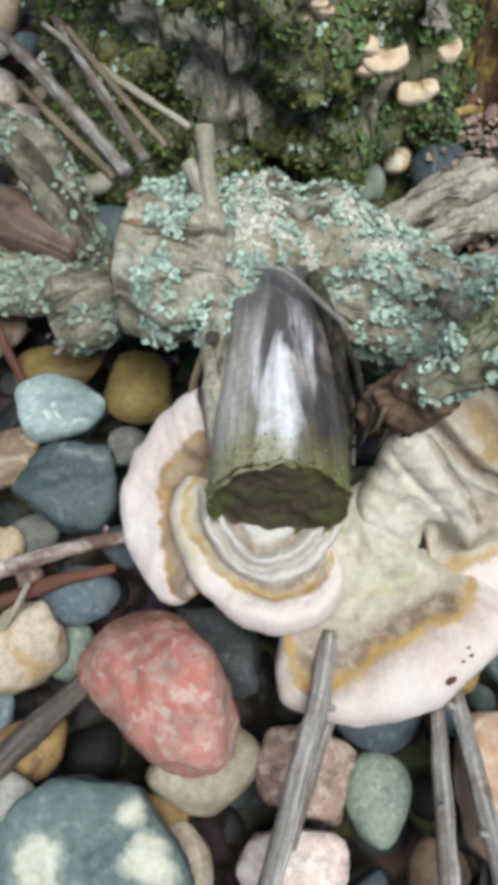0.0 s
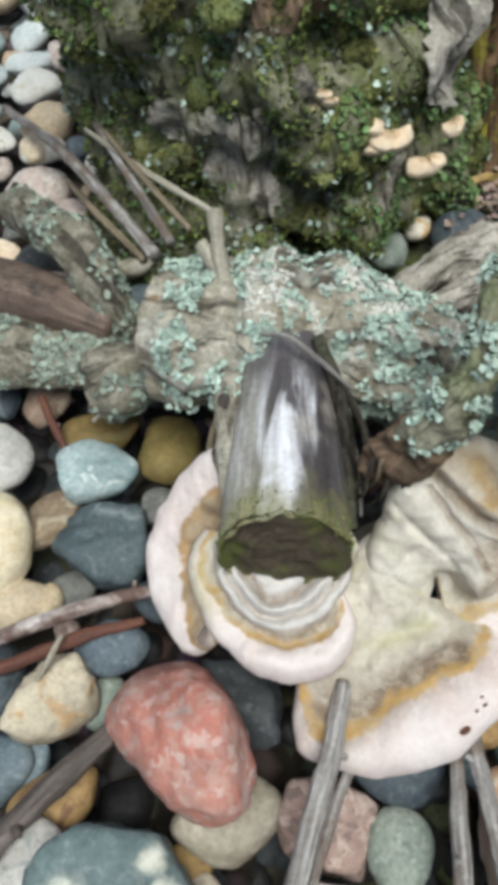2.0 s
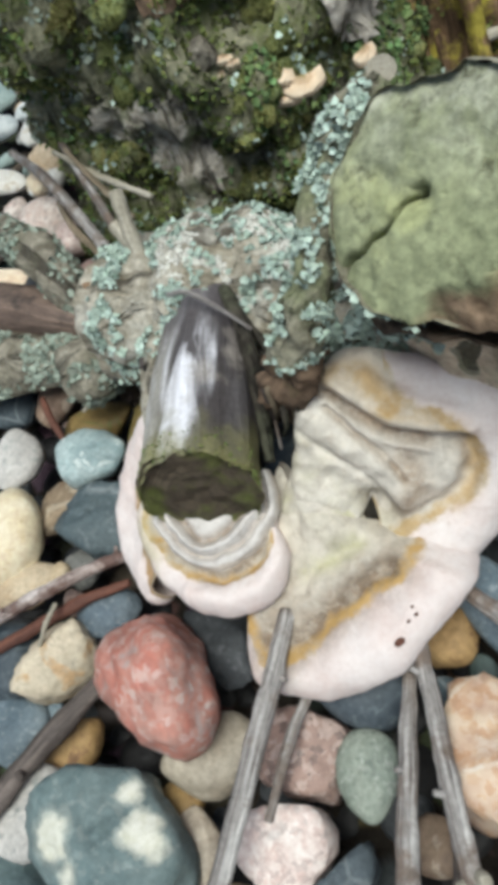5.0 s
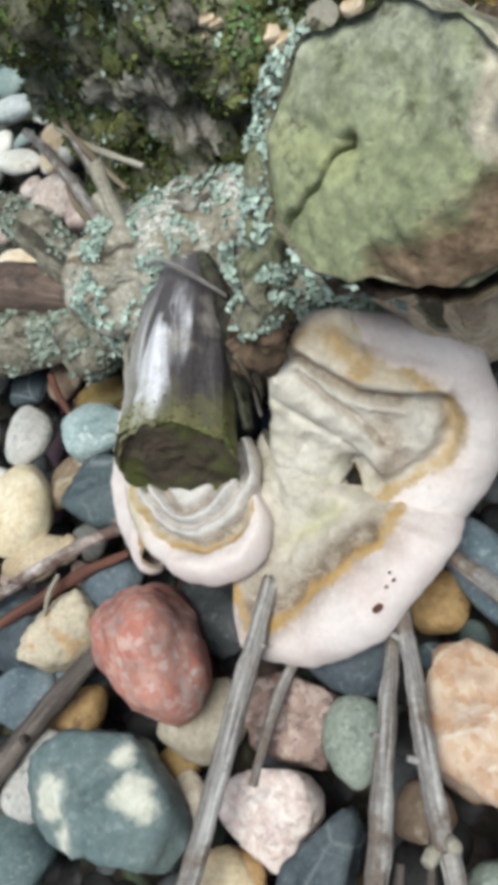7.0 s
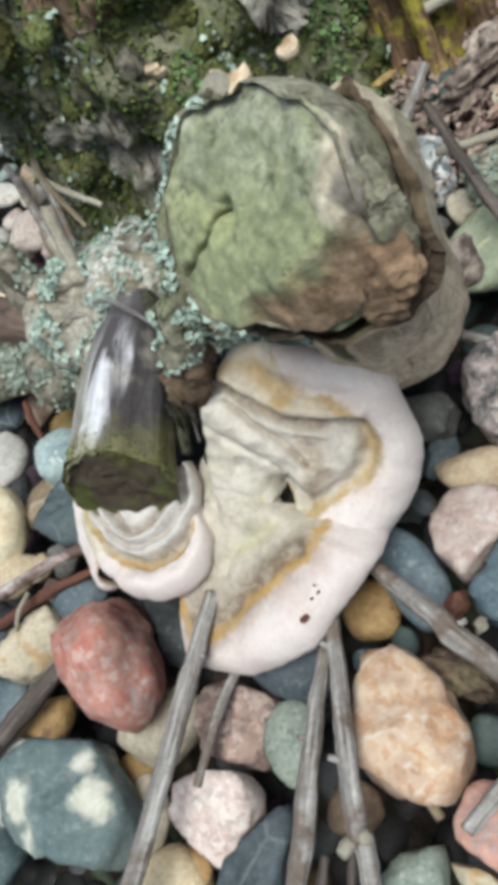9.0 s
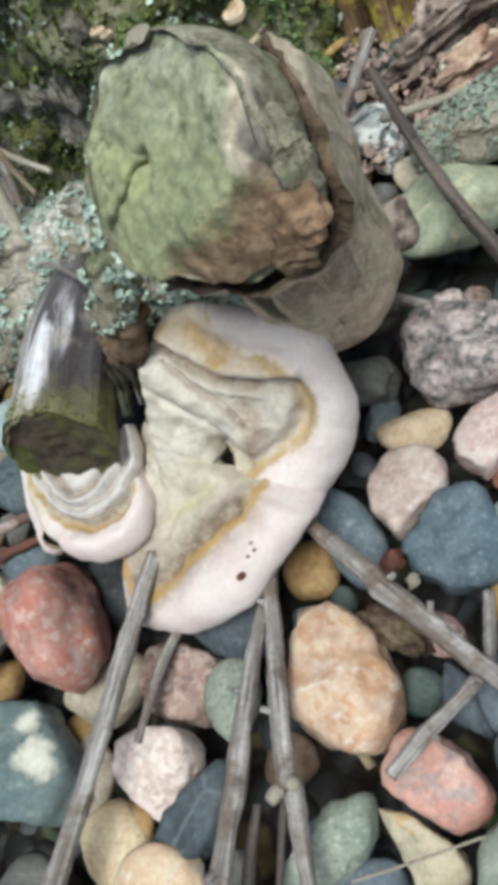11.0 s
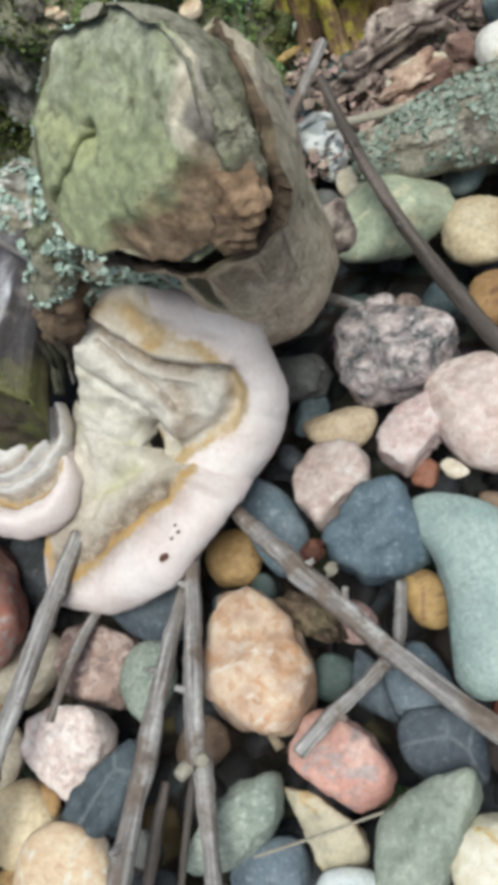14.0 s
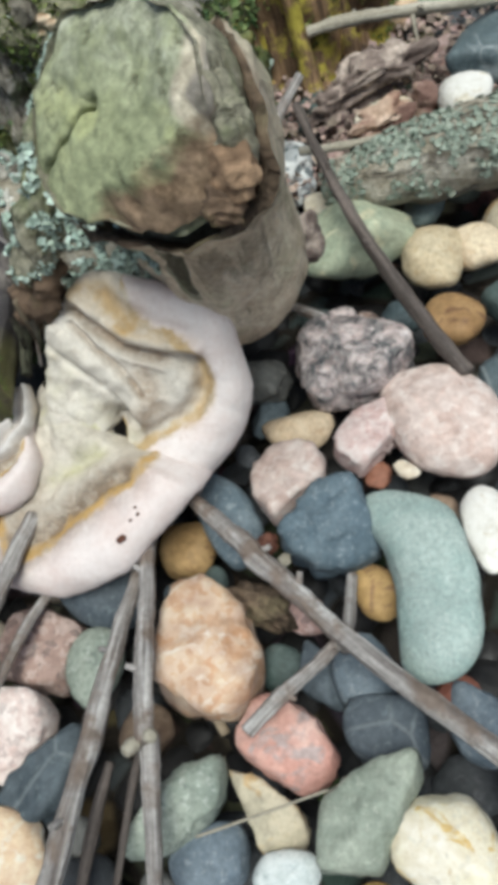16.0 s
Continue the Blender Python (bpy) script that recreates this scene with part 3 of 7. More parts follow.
def tube(points, radii, seg=20, rings=40, rough=0.0, scale=30.0, seed=0.0, ribs=0.0, knobs=(), down=(0, 0, -1), caps=(True, True), flat=1.0):
    """A limb along a path: verts, faces, uvs (metres along and round). rough: noise share of the radius; ribs: lengthwise grooves;
    knobs: (share along, angle, size) of swellings; the seam lies towards down."""
    path = spline(points, rings)
    rad = np.interp(np.linspace(0, 1, rings), np.linspace(0, 1, len(radii)), radii)
    verts, faces, uvs = [], [], []
    side, length = None, 0.0
    for i, p in enumerate(path):
        ahead = (path[min(i + 1, rings - 1)] - path[max(i - 1, 0)]).normalized()
        if side is None:
            side = Vector(down) - ahead * ahead.dot(Vector(down))
        side = (side - ahead * ahead.dot(side)).normalized()
        other = ahead.cross(side)
        if i:
            length += (p - path[i - 1]).length
        for j in range(seg + 1):
            a = 2 * math.pi * (j % seg) / seg
            d = side * math.cos(a) + other * math.sin(a) * flat
            r = rad[i]
            q = p + d * r
            k = 1 + rough * (n3(q, scale, seed) + 0.5 * n3(q, scale * 2.7, seed + 5))
            k += ribs * n3((math.cos(a) * 3, math.sin(a) * 3, length * 6), 1.0, seed + 9)
            for ks, ka, kz in knobs:
                k += kz * math.exp(-((i / rings - ks) / 0.05) ** 2 - (math.sin((a - ka) / 2) / 0.3) ** 2)
            verts.append(p + d * r * k)
            uvs.append((length, a * rad.mean() if j < seg else 2 * math.pi * rad.mean()))
    w = seg + 1
    for i in range(rings - 1):
        for j in range(seg):
            faces.append((i * w + j, i * w + j + 1, (i + 1) * w + j + 1, (i + 1) * w + j))
    for end, on in zip((0, rings - 1), caps):
        if on:
            c = len(verts)
            verts.append(path[end] + (path[end] - path[1 if end == 0 else -2]).normalized() * rad[end] * 0.15)
            uvs.append((0, 0))
            for j in range(seg):
                a, b = end * w + j, end * w + j + 1
                faces.append((b, a, c) if end == 0 else (a, b, c))
    return verts, faces, uvs


def disc(centre, normal, radius, rings=14, seg=48, bumps=0.002, seed=0.0, outline=None, dish=0.0, crack=None):
    """A rough sawn face: verts, faces, uvs (share of the radius, share of rot)."""
    n = Vector(normal).normalized()
    u = n.cross(Vector((0, 0, 1))).normalized()
    v = n.cross(u)
    verts, uvs, faces = [Vector(centre)], [(0, 0)], []
    for i in range(1, rings + 1):
        for j in range(seg):
            a = 2 * math.pi * j / seg
            r = radius * i / rings * (outline(a) if outline else 1.0)
            p = Vector(centre) + u * math.cos(a) * r + v * math.sin(a) * r
            h = bumps * (n3(p, 60, seed) + 0.6 * n3(p, 170, seed)) - dish * max(0.0, i / rings - 0.75) * 4
            rot = 0.0
            if crack:
                gap, rot, sink = crack(a, i / rings)
                h -= gap + sink
            verts.append(p + n * h)
            uvs.append((i / rings, rot))
    for j in range(seg):
        faces.append((0, 1 + j, 1 + (j + 1) % seg))
    for i in range(rings - 1):
        for j in range(seg):
            a, b = 1 + i * seg + j, 1 + i * seg + (j + 1) % seg
            faces.append((a, a + seg, b + seg, b))
    return verts, faces, uvs


def bracket(foot, out, normal, spans, reach, thick, drop=0.3, ripple=0.0012, seed=0.0, fold=0.0, na=72, warp=0.12, swell=0.0):
    """A shelf fungus: a fan about its foot. out: the middle of the fan; spans: (first, last) degrees about it;
    reach: radii at even steps of the fan; thick: margin thickness; drop: how far the upper side falls to the margin;
    fold: depth of radial folds; swell: height of irregular folds."""
    nrm = Vector(normal).normalized()
    ex = (Vector(out) - nrm * nrm.dot(Vector(out))).normalized()
    ey = nrm.cross(ex)
    prof = []
    for k in range(26):
        f = k / 25 * 0.88
        prof.append((f, 0.0, f))
    for k in range(1, 12):
        a = k / 11 * math.pi
        prof.append((0.88 + 0.12 * math.sin(a), -0.5 * (1 - math.cos(a)), 0.88 + 0.3 * k / 11))
    for k in range(1, 9):
        f = 0.88 * (1 - k / 8)
        prof.append((f, -1.0 - 0.25 * k / 8, 1.2 + 0.8 * k / 8))
    m = len(prof)
    verts, uvs, faces = [], [], []
    for j in range(na + 1):
        s = j / na
        ang = radians(spans[0] + (spans[1] - spans[0]) * s)
        R = float(np.interp(s, np.linspace(0, 1, len(reach)), reach))
        R *= 1 + warp * 0.5 * n3((s * 5, seed, 0.3), 1.0)
        taper = min(1.0, 0.55 + 3.0 * min(s, 1 - s))
        for f, h, u in prof:
            p = Vector(foot) + (ex * math.cos(ang) + ey * math.sin(ang)) * (R * f)
            z = h * thick * taper - drop * R * f * f
            if u < 1.0:
                z += ripple * math.sin(f * 42 + 3 * n3((s * 4, f * 2, seed), 1.0)) * min(1.0, f * 3) * (1 if f < 0.8 else 0.3)
                z += fold * n3((s * 7, f * 1.6, seed + 3), 1.0) * max(0.0, 1 - f * 0.9)
            lx, ly = R * f * math.cos(ang), R * f * math.sin(ang)
            z += swell * (0.55 - 1.6 * abs(n3((lx * 28 - ly * 20, lx * 48 + ly * 70, seed), 1.0)) + 0.4 * n3(p, 95, seed + 2)) * (1.0 if u < 1.15 else 0.3)
            q = p + nrm * z
            q += (ex * n3(q, 35, seed) + nrm * n3(q, 45, seed + 8) + ey * n3(q, 35, seed + 4)) * 0.0032
            q += nrm * n3(q, 160, seed) * 0.0008
            verts.append(q)
            uvs.append((u, s))
    for j in range(na):
        for k in range(m - 1):
            faces.append((j * m + k + 1, (j + 1) * m + k + 1, (j + 1) * m + k, j * m + k))
    for j in (0, na):
        faces.append(tuple(j * m + k for k in (range(m - 1, -1, -1) if j == 0 else range(m))))
    return verts, faces, uvs


def line_gap(x, y, pts):
    """Distance from a place to a bent line."""
    best = 9.0
    for (ax, ay), (bx, by) in zip(pts, pts[1:]):
        dx, dy = bx - ax, by - ay
        k = max(0.0, min(1.0, ((x - ax) * dx + (y - ay) * dy) / (dx * dx + dy * dy + 1e-12)))
        best = min(best, math.hypot(x - ax - k * dx, y - ay - k * dy))
    return best


def shell(foot, out, normal, reach, band, thick=0.016, na=160, drop=0.0, sink=((0, 0.0),), ridges=(), rings=(), stains=(), swell=0.002, seed=0.0, rise=0.0, roll=0.12):
    """A large bracket fungus, a sheet about its foot: upper side and underside, each verts, faces, uvs, stains.
    out: the zero of its angles; reach: (degrees, radius) of the margin; band: (degrees, share of the radius) where the white margin zone begins;
    sink: (degrees, drop of the margin); ridges: (places along and across, height, width) of folds and grooves; rings: (share, height, width) of growth steps;
    stains: (channel, places, width, strength); roll: share of the radius over which the margin rounds off."""
    nrm = Vector(normal).normalized()
    ex = (Vector(out) - nrm * nrm.dot(Vector(out))).normalized()
    ey = nrm.cross(ex)
    first, last = reach[0][0], reach[-1][0]
    prof = [((1 - roll) * k / 44, 0.0) for k in range(45)]
    prof += [(1 - roll + roll * math.sin(k / 12 * math.pi), -0.5 * (1 - math.cos(k / 12 * math.pi))) for k in range(1, 13)]
    top = len(prof) - 3
    prof += [((1 - roll) * (1 - k / 7), -1.0 - 0.2 * k / 7) for k in range(1, 8)]
    m = len(prof)
    verts, uvs, tint = [], [], []
    for j in range(na + 1):
        s = j / na
        deg = first + (last - first) * s
        a = radians(deg)
        R = float(np.interp(deg, [q[0] for q in reach], [q[1] for q in reach])) * (1 + 0.025 * n3((s * 19, seed, 0.3), 1.0) + 0.008 * n3((s * 60, seed, 0.3), 1.0))
        fb = float(np.interp(deg, [q[0] for q in band], [q[1] for q in band])) + 0.025 * n3((s * 26, seed, 1.3), 1.0)
        low = float(np.interp(deg, [q[0] for q in sink], [q[1] for q in sink]))
        for k, (f, h) in enumerate(prof):
            lx, ly = R * f * math.cos(a), R * f * math.sin(a)
            z = rise + h * thick - drop * R * f * f - low * f * f
            tone = [0.0, 0.0, 0.0]
            if k <= top:
                for pts, height, width in ridges:
                    d = line_gap(lx, ly, pts) / width
                    if d < 2.5:
                        z += height * math.exp(-d * d)
                for share, height, width in rings:
                    z += height * math.exp(-((f - share - 0.1 * n3((s * 7, seed, share), 1.0)) / width) ** 2)
                for ch, pts, width, strength in stains:
                    d = line_gap(lx, ly, pts) / width if isinstance(pts, (list, tuple)) else (f - pts - 0.1 * n3((s * 7, seed, pts), 1.0)) / width
                    if abs(d) < 2.5:
                        tone[ch] = min(1.0, tone[ch] + strength * math.exp(-d * d))
            q = Vector(foot) + ex * lx + ey * ly + nrm * z
            inside = 1.0 if f < fb else 0.4
            q += nrm * (swell * inside * (0.5 - 1.5 * abs(n3((lx * 30 - ly * 24, lx * 46 + ly * 60, seed), 1.0))) + inside * (0.0018 * n3(q, 75, seed) + 0.0012 * n3(q, 160, seed)) + 0.0004 * n3(q, 260, seed))
            q += (ex * n3(q, 40, seed) + ey * n3(q, 40, seed + 4)) * 0.0016
            verts.append(q)
            uvs.append(((0.7 * f / fb if f < fb else 0.7 + 0.3 * (f - fb) / max(0.04, 1 - fb)) if fb < 0.97 else 0.6 * f, s))
            tint.append((*tone, 1.0))
    halves = []
    for lo, hi in ((0, top), (top, m - 1)):
        faces = [(j * m + k + 1, (j + 1) * m + k + 1, (j + 1) * m + k, j * m + k) for j in range(na) for k in range(lo, hi)]
        ids = sorted({i for q in faces for i in q})
        to = {i: k for k, i in enumerate(ids)}
        halves.append(([verts[i] for i in ids], [tuple(to[i] for i in q) for q in faces], [uvs[i] for i in ids], [tint[i] for i in ids]))
    return halves


def surface_samples(verts, faces, count, mask, rng):
    """Random places and normals on a mesh, where mask(place, normal) is above a random number."""
    V = np.array([tuple(v) for v in verts])
    tri = []
    for f in faces:
        if len(f) == 4:
            tri += [(f[0], f[1], f[2]), (f[0], f[2], f[3])]
        elif len(f) == 3:
            tri.append(f)
    T = np.array(tri)
    A, B, C = V[T[:, 0]], V[T[:, 1]], V[T[:, 2]]
    N = np.cross(B - A, C - A)
    area = np.linalg.norm(N, axis=1)
    cum = np.cumsum(area)
    got, tries = [], 0
    while len(got) < count and tries < count * 12:
        tries += 1
        k = int(np.searchsorted(cum, rng.random() * cum[-1]))
        a, b = rng.random(), rng.random()
        if a + b > 1:
            a, b = 1 - a, 1 - b
        p = A[k] + a * (B[k] - A[k]) + b * (C[k] - A[k])
        nn = N[k] / max(area[k], 1e-12)
        if mask(p, nn) > rng.random():
            got.append((Vector(p), Vector(nn)))
    return got


def flakes(samples, size, rng, sides=6, curl=0.5, lift=0.4, frill=0.45):
    """Lobed flakes lying on a surface, all in one mesh: lichen and leafy moss."""
    verts, faces = [], []
    for p, nn in samples:
        nn = (nn + Vector((rng.uniform(-1, 1), rng.uniform(-1, 1), rng.uniform(-1, 1))) * 0.6).normalized()
        u = nn.orthogonal().normalized()
        u = Matrix.Rotation(rng.random() * 6.283, 3, nn) @ u
        v = nn.cross(u)
        s = size * rng.uniform(0.55, 1.45)
        c = len(verts)
        verts.append(p + nn * s * lift * rng.random())
        ph = rng.random() * 6
        for j in range(sides):
            a = 6.283 * j / sides
            r = s * (1 - frill * rng.random())
            verts.append(p + u * math.cos(a) * r + v * math.sin(a) * r + nn * (s * lift * 0.6 + s * curl * 0.4 * math.sin(2 * a + ph) + s * curl * 0.25))
        for j in range(sides):
            faces.append((c, c + 1 + j, c + 1 + (j + 1) % sides))
    return verts, faces


def tufts(samples, size, rng, blades=4):
    """Short leafy moss shoots."""
    verts, faces = [], []
    for p, nn in samples:
        for _ in range(blades):
            d = (nn + Vector((rng.uniform(-1, 1), rng.uniform(-1, 1), rng.uniform(-1, 1))) * 1.1).normalized()
            w = d.orthogonal().normalized()
            w = Matrix.Rotation(rng.random() * 6.283, 3, d) @ w
            s = size * rng.uniform(0.5, 1.4)
            base = p - nn * size * 0.2
            c = len(verts)
            verts += [base, base + d * s * 0.55 + w * s * 0.3, base + d * s, base + d * s * 0.55 - w * s * 0.3]
            faces += [(c, c + 1, c + 2), (c, c + 2, c + 3)]
    return verts, faces


def patchy(scale, low, high, seed):
    def mask(p, nn):
        v = 0.5 + 0.5 * n3(p, scale, seed) + 0.25 * n3(p, scale * 2.6, seed + 3)
        return min(1.0, max(0.0, (v - low) / (high - low)))
    return mask


SPHERES = {}


def unit_sphere(level):
    if level not in SPHERES:
        bm = bmesh.new()
        bmesh.ops.create_icosphere(bm, subdivisions=level, radius=1.0)
        SPHERES[level] = (np.array([tuple(v.co) for v in bm.verts]), [tuple(v.index for v in f.verts) for f in bm.faces])
        bm.free()
    return SPHERES[level]


def stone_shape(size, sharp, seed, level=4, planes=13, sides=None):
    """A water-worn stone: a softened polyhedron of random flats, scaled and made uneven.
    sides: (degrees, distance) of the flats round it, for a stone of a definite outline."""
    rng = np.random.default_rng(seed)
    dirs, faces = unit_sphere(level)
    k = np.arange(planes) + 0.5
    up, turn = 1 - 2 * k / planes, k * 2.39996
    flat = np.sqrt(1 - up * up)
    nrm = np.stack([flat * np.cos(turn), flat * np.sin(turn), up], 1) + rng.normal(size=(planes, 3)) * 0.22
    nrm = nrm @ np.linalg.qr(rng.normal(size=(3, 3)))[0]
    nrm /= np.linalg.norm(nrm, axis=1)[:, None]
    far = rng.uniform(0.86, 1.12, planes)
    tilt = rng.uniform(0, 1.5)
    frame3 = np.array([[np.cos(tilt), np.sin(tilt), 0], [-np.sin(tilt), np.cos(tilt), 0], [0, 0, 1]])
    axes = np.vstack([frame3, -frame3]) + rng.normal(size=(6, 3)) * 0.24
    nrm = np.vstack([nrm, axes / np.linalg.norm(axes, axis=1)[:, None]])
    far = np.r_[far, rng.uniform(0.9, 1.0, 6)]
    if sides:
        ang = np.radians([q[0] for q in sides])
        tilt = rng.uniform(-0.08, 0.16, len(sides))
        nrm = np.stack([np.cos(ang), np.sin(ang), tilt], 1)
        caps = np.array([[rng.uniform(-0.4, 0.4), rng.uniform(-0.4, 0.4), 1.0], [rng.uniform(-0.8, 0.8), rng.uniform(-0.8, 0.8), 0.9], [rng.uniform(-0.7, 0.7), rng.uniform(-0.9, 0.2), 1.0], [0, 0, -1.0], [0.3, 0.2, -0.8]])
        nrm = np.vstack([nrm / np.linalg.norm(nrm, axis=1)[:, None], caps / np.linalg.norm(caps, axis=1)[:, None]])
        far = np.r_[[q[1] for q in sides], [0.62, 0.74, 0.72, 0.6, 0.8]]
    g = np.maximum(dirs @ nrm.T, 0) / far
    r = (g ** sharp).sum(1) ** (-1 / sharp)
    v = dirs * r[:, None]
    if sides:
        v = v * np.array([0.91, 0.91, 1.4])
    else:
        v = (v - (v.max(0) + v.min(0)) / 2) / ((v.max(0) - v.min(0)) / 2)
    v = v * np.array(size)
    s = float(np.mean(size))
    out = []
    for p in v:
        d = Vector(p).normalized()
        k = 0.06 * s * noise.noise(d * 2.2 + Vector((seed * 1.3, 0, 0))) + 0.03 * s * noise.noise(d * 5.5 + Vector((seed, 3, 0)))
        k += 0.012 * s * noise.noise(d * 14 + Vector((0, seed, 3)))
        if sharp > 12:
            k -= 0.16 * s * max(0.0, abs(noise.noise(d * 3.0 + Vector((seed, 7, 1)))) - 0.1) - 0.035 * s * noise.noise(d * 8 + Vector((2, seed, 5)))
        out.append(Vector(p) + d * k)
    return out, faces


def lump(name, centre, size, turn, mat, parent, label, seed, rough=0.35, layers=0.0, level=4, upright=False):
    """A rough crumbling piece of wood or bark; layers: depth of the ledges along its length."""
    v, f = stone_shape(size, 7, seed, level, 9)
    m = pose(*centre, *turn)
    s = min(size)
    out, uvs = [], []
    for p in v:
        k = 1 + rough * (n3(p, 0.55 / s, seed) + 0.6 * n3(p, 1.3 / s, seed + 1) + 0.35 * n3(p, 3.0 / s, seed + 2))
        if layers:
            k -= layers * abs(n3((p.x * 0.3, p.y, p.z * 1.6), 1.1 / s, seed + 4)) * 2
        out.append(m @ (p * k))
        uvs.append((p.z, p.x + 0.5 * p.y) if upright else (p.x, p.z + 0.5 * p.y))
    return mesh_object(name, out, f, mat, parent, label, uvs)


def cushions(samples, size, rng, seed):
    """Swelling clumps of moss sunk in a surface, all in one mesh."""
    dirs, faces = unit_sphere(2)
    verts, out = [], []
    for p, nn in samples:
        u = nn.orthogonal().normalized()
        w = nn.cross(u)
        r = size * rng.choice([0.5, 0.6, 0.8, 1.0, 1.4])
        e = rng.uniform(0.7, 1.3)
        b = len(verts)
        for d in dirs:
            q = p + (u * d[0] * e + w * d[1] / e) * r + nn * d[2] * r * 0.55
            verts.append(q + (q - p) * (0.6 * n3(q, 260, seed) + 0.7 * n3(q, 110, seed)))
        out += [tuple(i + b for i in f) for f in faces]
    return verts, out


ROCKS = []


def rock(place, size, yaw, kind, sharp, seed, label, bend=0.0, taper=0.0, sides=None, blunt=0.0, lie=None):
    """bend: curves the long axis; taper: narrows the first end; blunt: fattens both ends; lie: how a tilted stone lies."""
    v, f = stone_shape(size, sharp, seed * 17 + 3, 4, 14 if sharp < 9 else 18 if lie else 9, sides)
    v = [Vector((p.x, p.y * (1 + taper * p.x / size[0]) * math.sqrt(1 + blunt * (p.x / size[0]) ** 2) + bend * (p.x * p.x - 0.4 * size[0] ** 2), p.z)) for p in v]
    ob = mesh_object("pebble", v, f, STONES[kind])
    rng = random.Random(seed)
    lean = 2 if sides else 7
    ob.matrix_basis = pose(*place, *(lie or (rng.uniform(-lean, lean), rng.uniform(-lean, lean), yaw)))
    ROCKS.append((place[0], place[1], max(size[0], size[1]), min(size[0], size[1])))
    return tagged(ob, label, "stone", "pebbles of the beach")


def stick(name, points, radii, mat, label, seed=1.0, knobs=(), seg=12, rings=44, rough=0.22, category="stick", nubs=0):
    """A stick along a path; nubs: how many stumps of side twigs it carries, each a part."""
    radii = [0.74 * r for r in radii]
    v, f, u = tube(points, radii, seg, rings, rough, 90, seed, 0.08, knobs)
    ob = tagged(mesh_object(name, v, f, mat, None, "", u), label, category, "sticks on the pebbles")
    path = spline(points, 60)
    rng = random.Random(int(seed * 10))
    for k in range(nubs):
        i = int(60 * (k + 0.5 + rng.uniform(-0.3, 0.3)) / nubs)
        r = float(np.interp(i / 60, np.linspace(0, 1, len(radii)), radii))
        d = (path[min(i + 1, 59)] - path[max(i - 1, 0)]).normalized()
        out = d.orthogonal().normalized()
        out = Matrix.Rotation(rng.uniform(0, 6.28), 3, d) @ out
        if out.z < 0:
            out = -out
        out = (out + d * rng.uniform(-0.6, 0.6)).normalized()
        p = path[i]
        nv, nf, nu = tube([p + out * r * 0.5, p + out * r * 1.2, p + out * r * rng.uniform(1.6, 2.2)], [r * 0.5, r * 0.4, r * 0.3], 9, 10, 0.2, 200, seed + k)
        mesh_object("twig_stump", nv, nf, mat, ob, "", nu)
    cv, cf, cu = disc(path[0] + (path[0] - path[1]).normalized() * radii[0] * 0.12, path[0] - path[1], radii[0] * 0.92, 3, 12, 0.0003, seed)
    mesh_object("broken_end", cv, cf, STICK_PALE if mat in (STICK, STICK_PALE) else mat, ob, "", cu)
    return ob


# ---- ground ----
gv, gf = [], []
RING = [0.0] + [0.05 * 1.09 ** k for k in range(80)] + [60, 150, 400, 1500]
for i, r in enumerate(RING):
    for j in range(48):
        a = 2 * math.pi * j / 48
        x, y = 0.1 + r * math.cos(a), 0.3 + r * math.sin(a)
        gv.append((x, y, -0.038 + (0.008 * n3((x, y, 0), 14, 2.0) if r < 3 else 0.0) + 0.02 * min(1.0, max(0.0, (y - 0.35) * 5)) * (r < 3)))
for i in range(len(RING) - 1):
    for j in range(48):
        a, b = i * 48 + j, i * 48 + (j + 1) % 48
        gf.append((a, b, b + 48, a + 48) if i else (a, b + 48, a + 48))
tagged(mesh_object("ground", gv, gf, SOIL), "dark gravelly soil between the beach pebbles, blackened for gap shade", "ground", "", "structure")

# ---- the dead log with its sawn branches ----
log = tagged(empty("driftwood_log"), "grey lichen-covered dead log with sawn-off branch stubs", "log")
tv, tf, tu = tube([(-0.058, 0.298, 0.087), (-0.035, 0.293, 0.088), (0.0, 0.288, 0.088), (0.05, 0.282, 0.085), (0.1, 0.264, 0.078), (0.135, 0.245, 0.075), (0.15, 0.235, 0.07)],
                  [0.034, 0.039, 0.041, 0.038, 0.034, 0.03, 0.024], 60, 130, 0.22, 34, 2.0, 0.16, [(0.2, 3.4, 0.15), (0.45, 2.4, 0.12)])
mesh_object("trunk", tv, tf, TRUNK_BARK, log, "barkless grey trunk crusted with pale lichen", tu)
rng = random.Random(5)
lv, lf = flakes(surface_samples(tv, tf, 6500, lambda p, n: (p[0] > -0.052) * (0.2 if n[2] > 0.6 and -0.005 < p[0] < 0.095 else 1.0) * patchy(32, 0.42, 0.52, 4.0)(p, n) * patchy(110, 0.47, 0.55, 14.0)(p, n) * (n[2] > -0.5), rng), 0.0021, rng, 6, 0.9, 0.9)
tagged(mesh_object("lichen", lv, lf, LICHEN, log, "pale mint-green leafy lichen", None, False), kind="stuff")

lv, lf = flakes(surface_samples(tv, tf, 1300, lambda p, n: (p[0] > 0.05) * (n[2] > -0.4) * patchy(44, 0.46, 0.58, 54.0)(p, n) * patchy(120, 0.44, 0.54, 15.0)(p, n), rng), 0.0023, rng, 6, 0.9, 0.9)
tagged(mesh_object("lichen", lv, lf, LICHEN, log, "pale mint-green leafy lichen", None, False), kind="stuff")
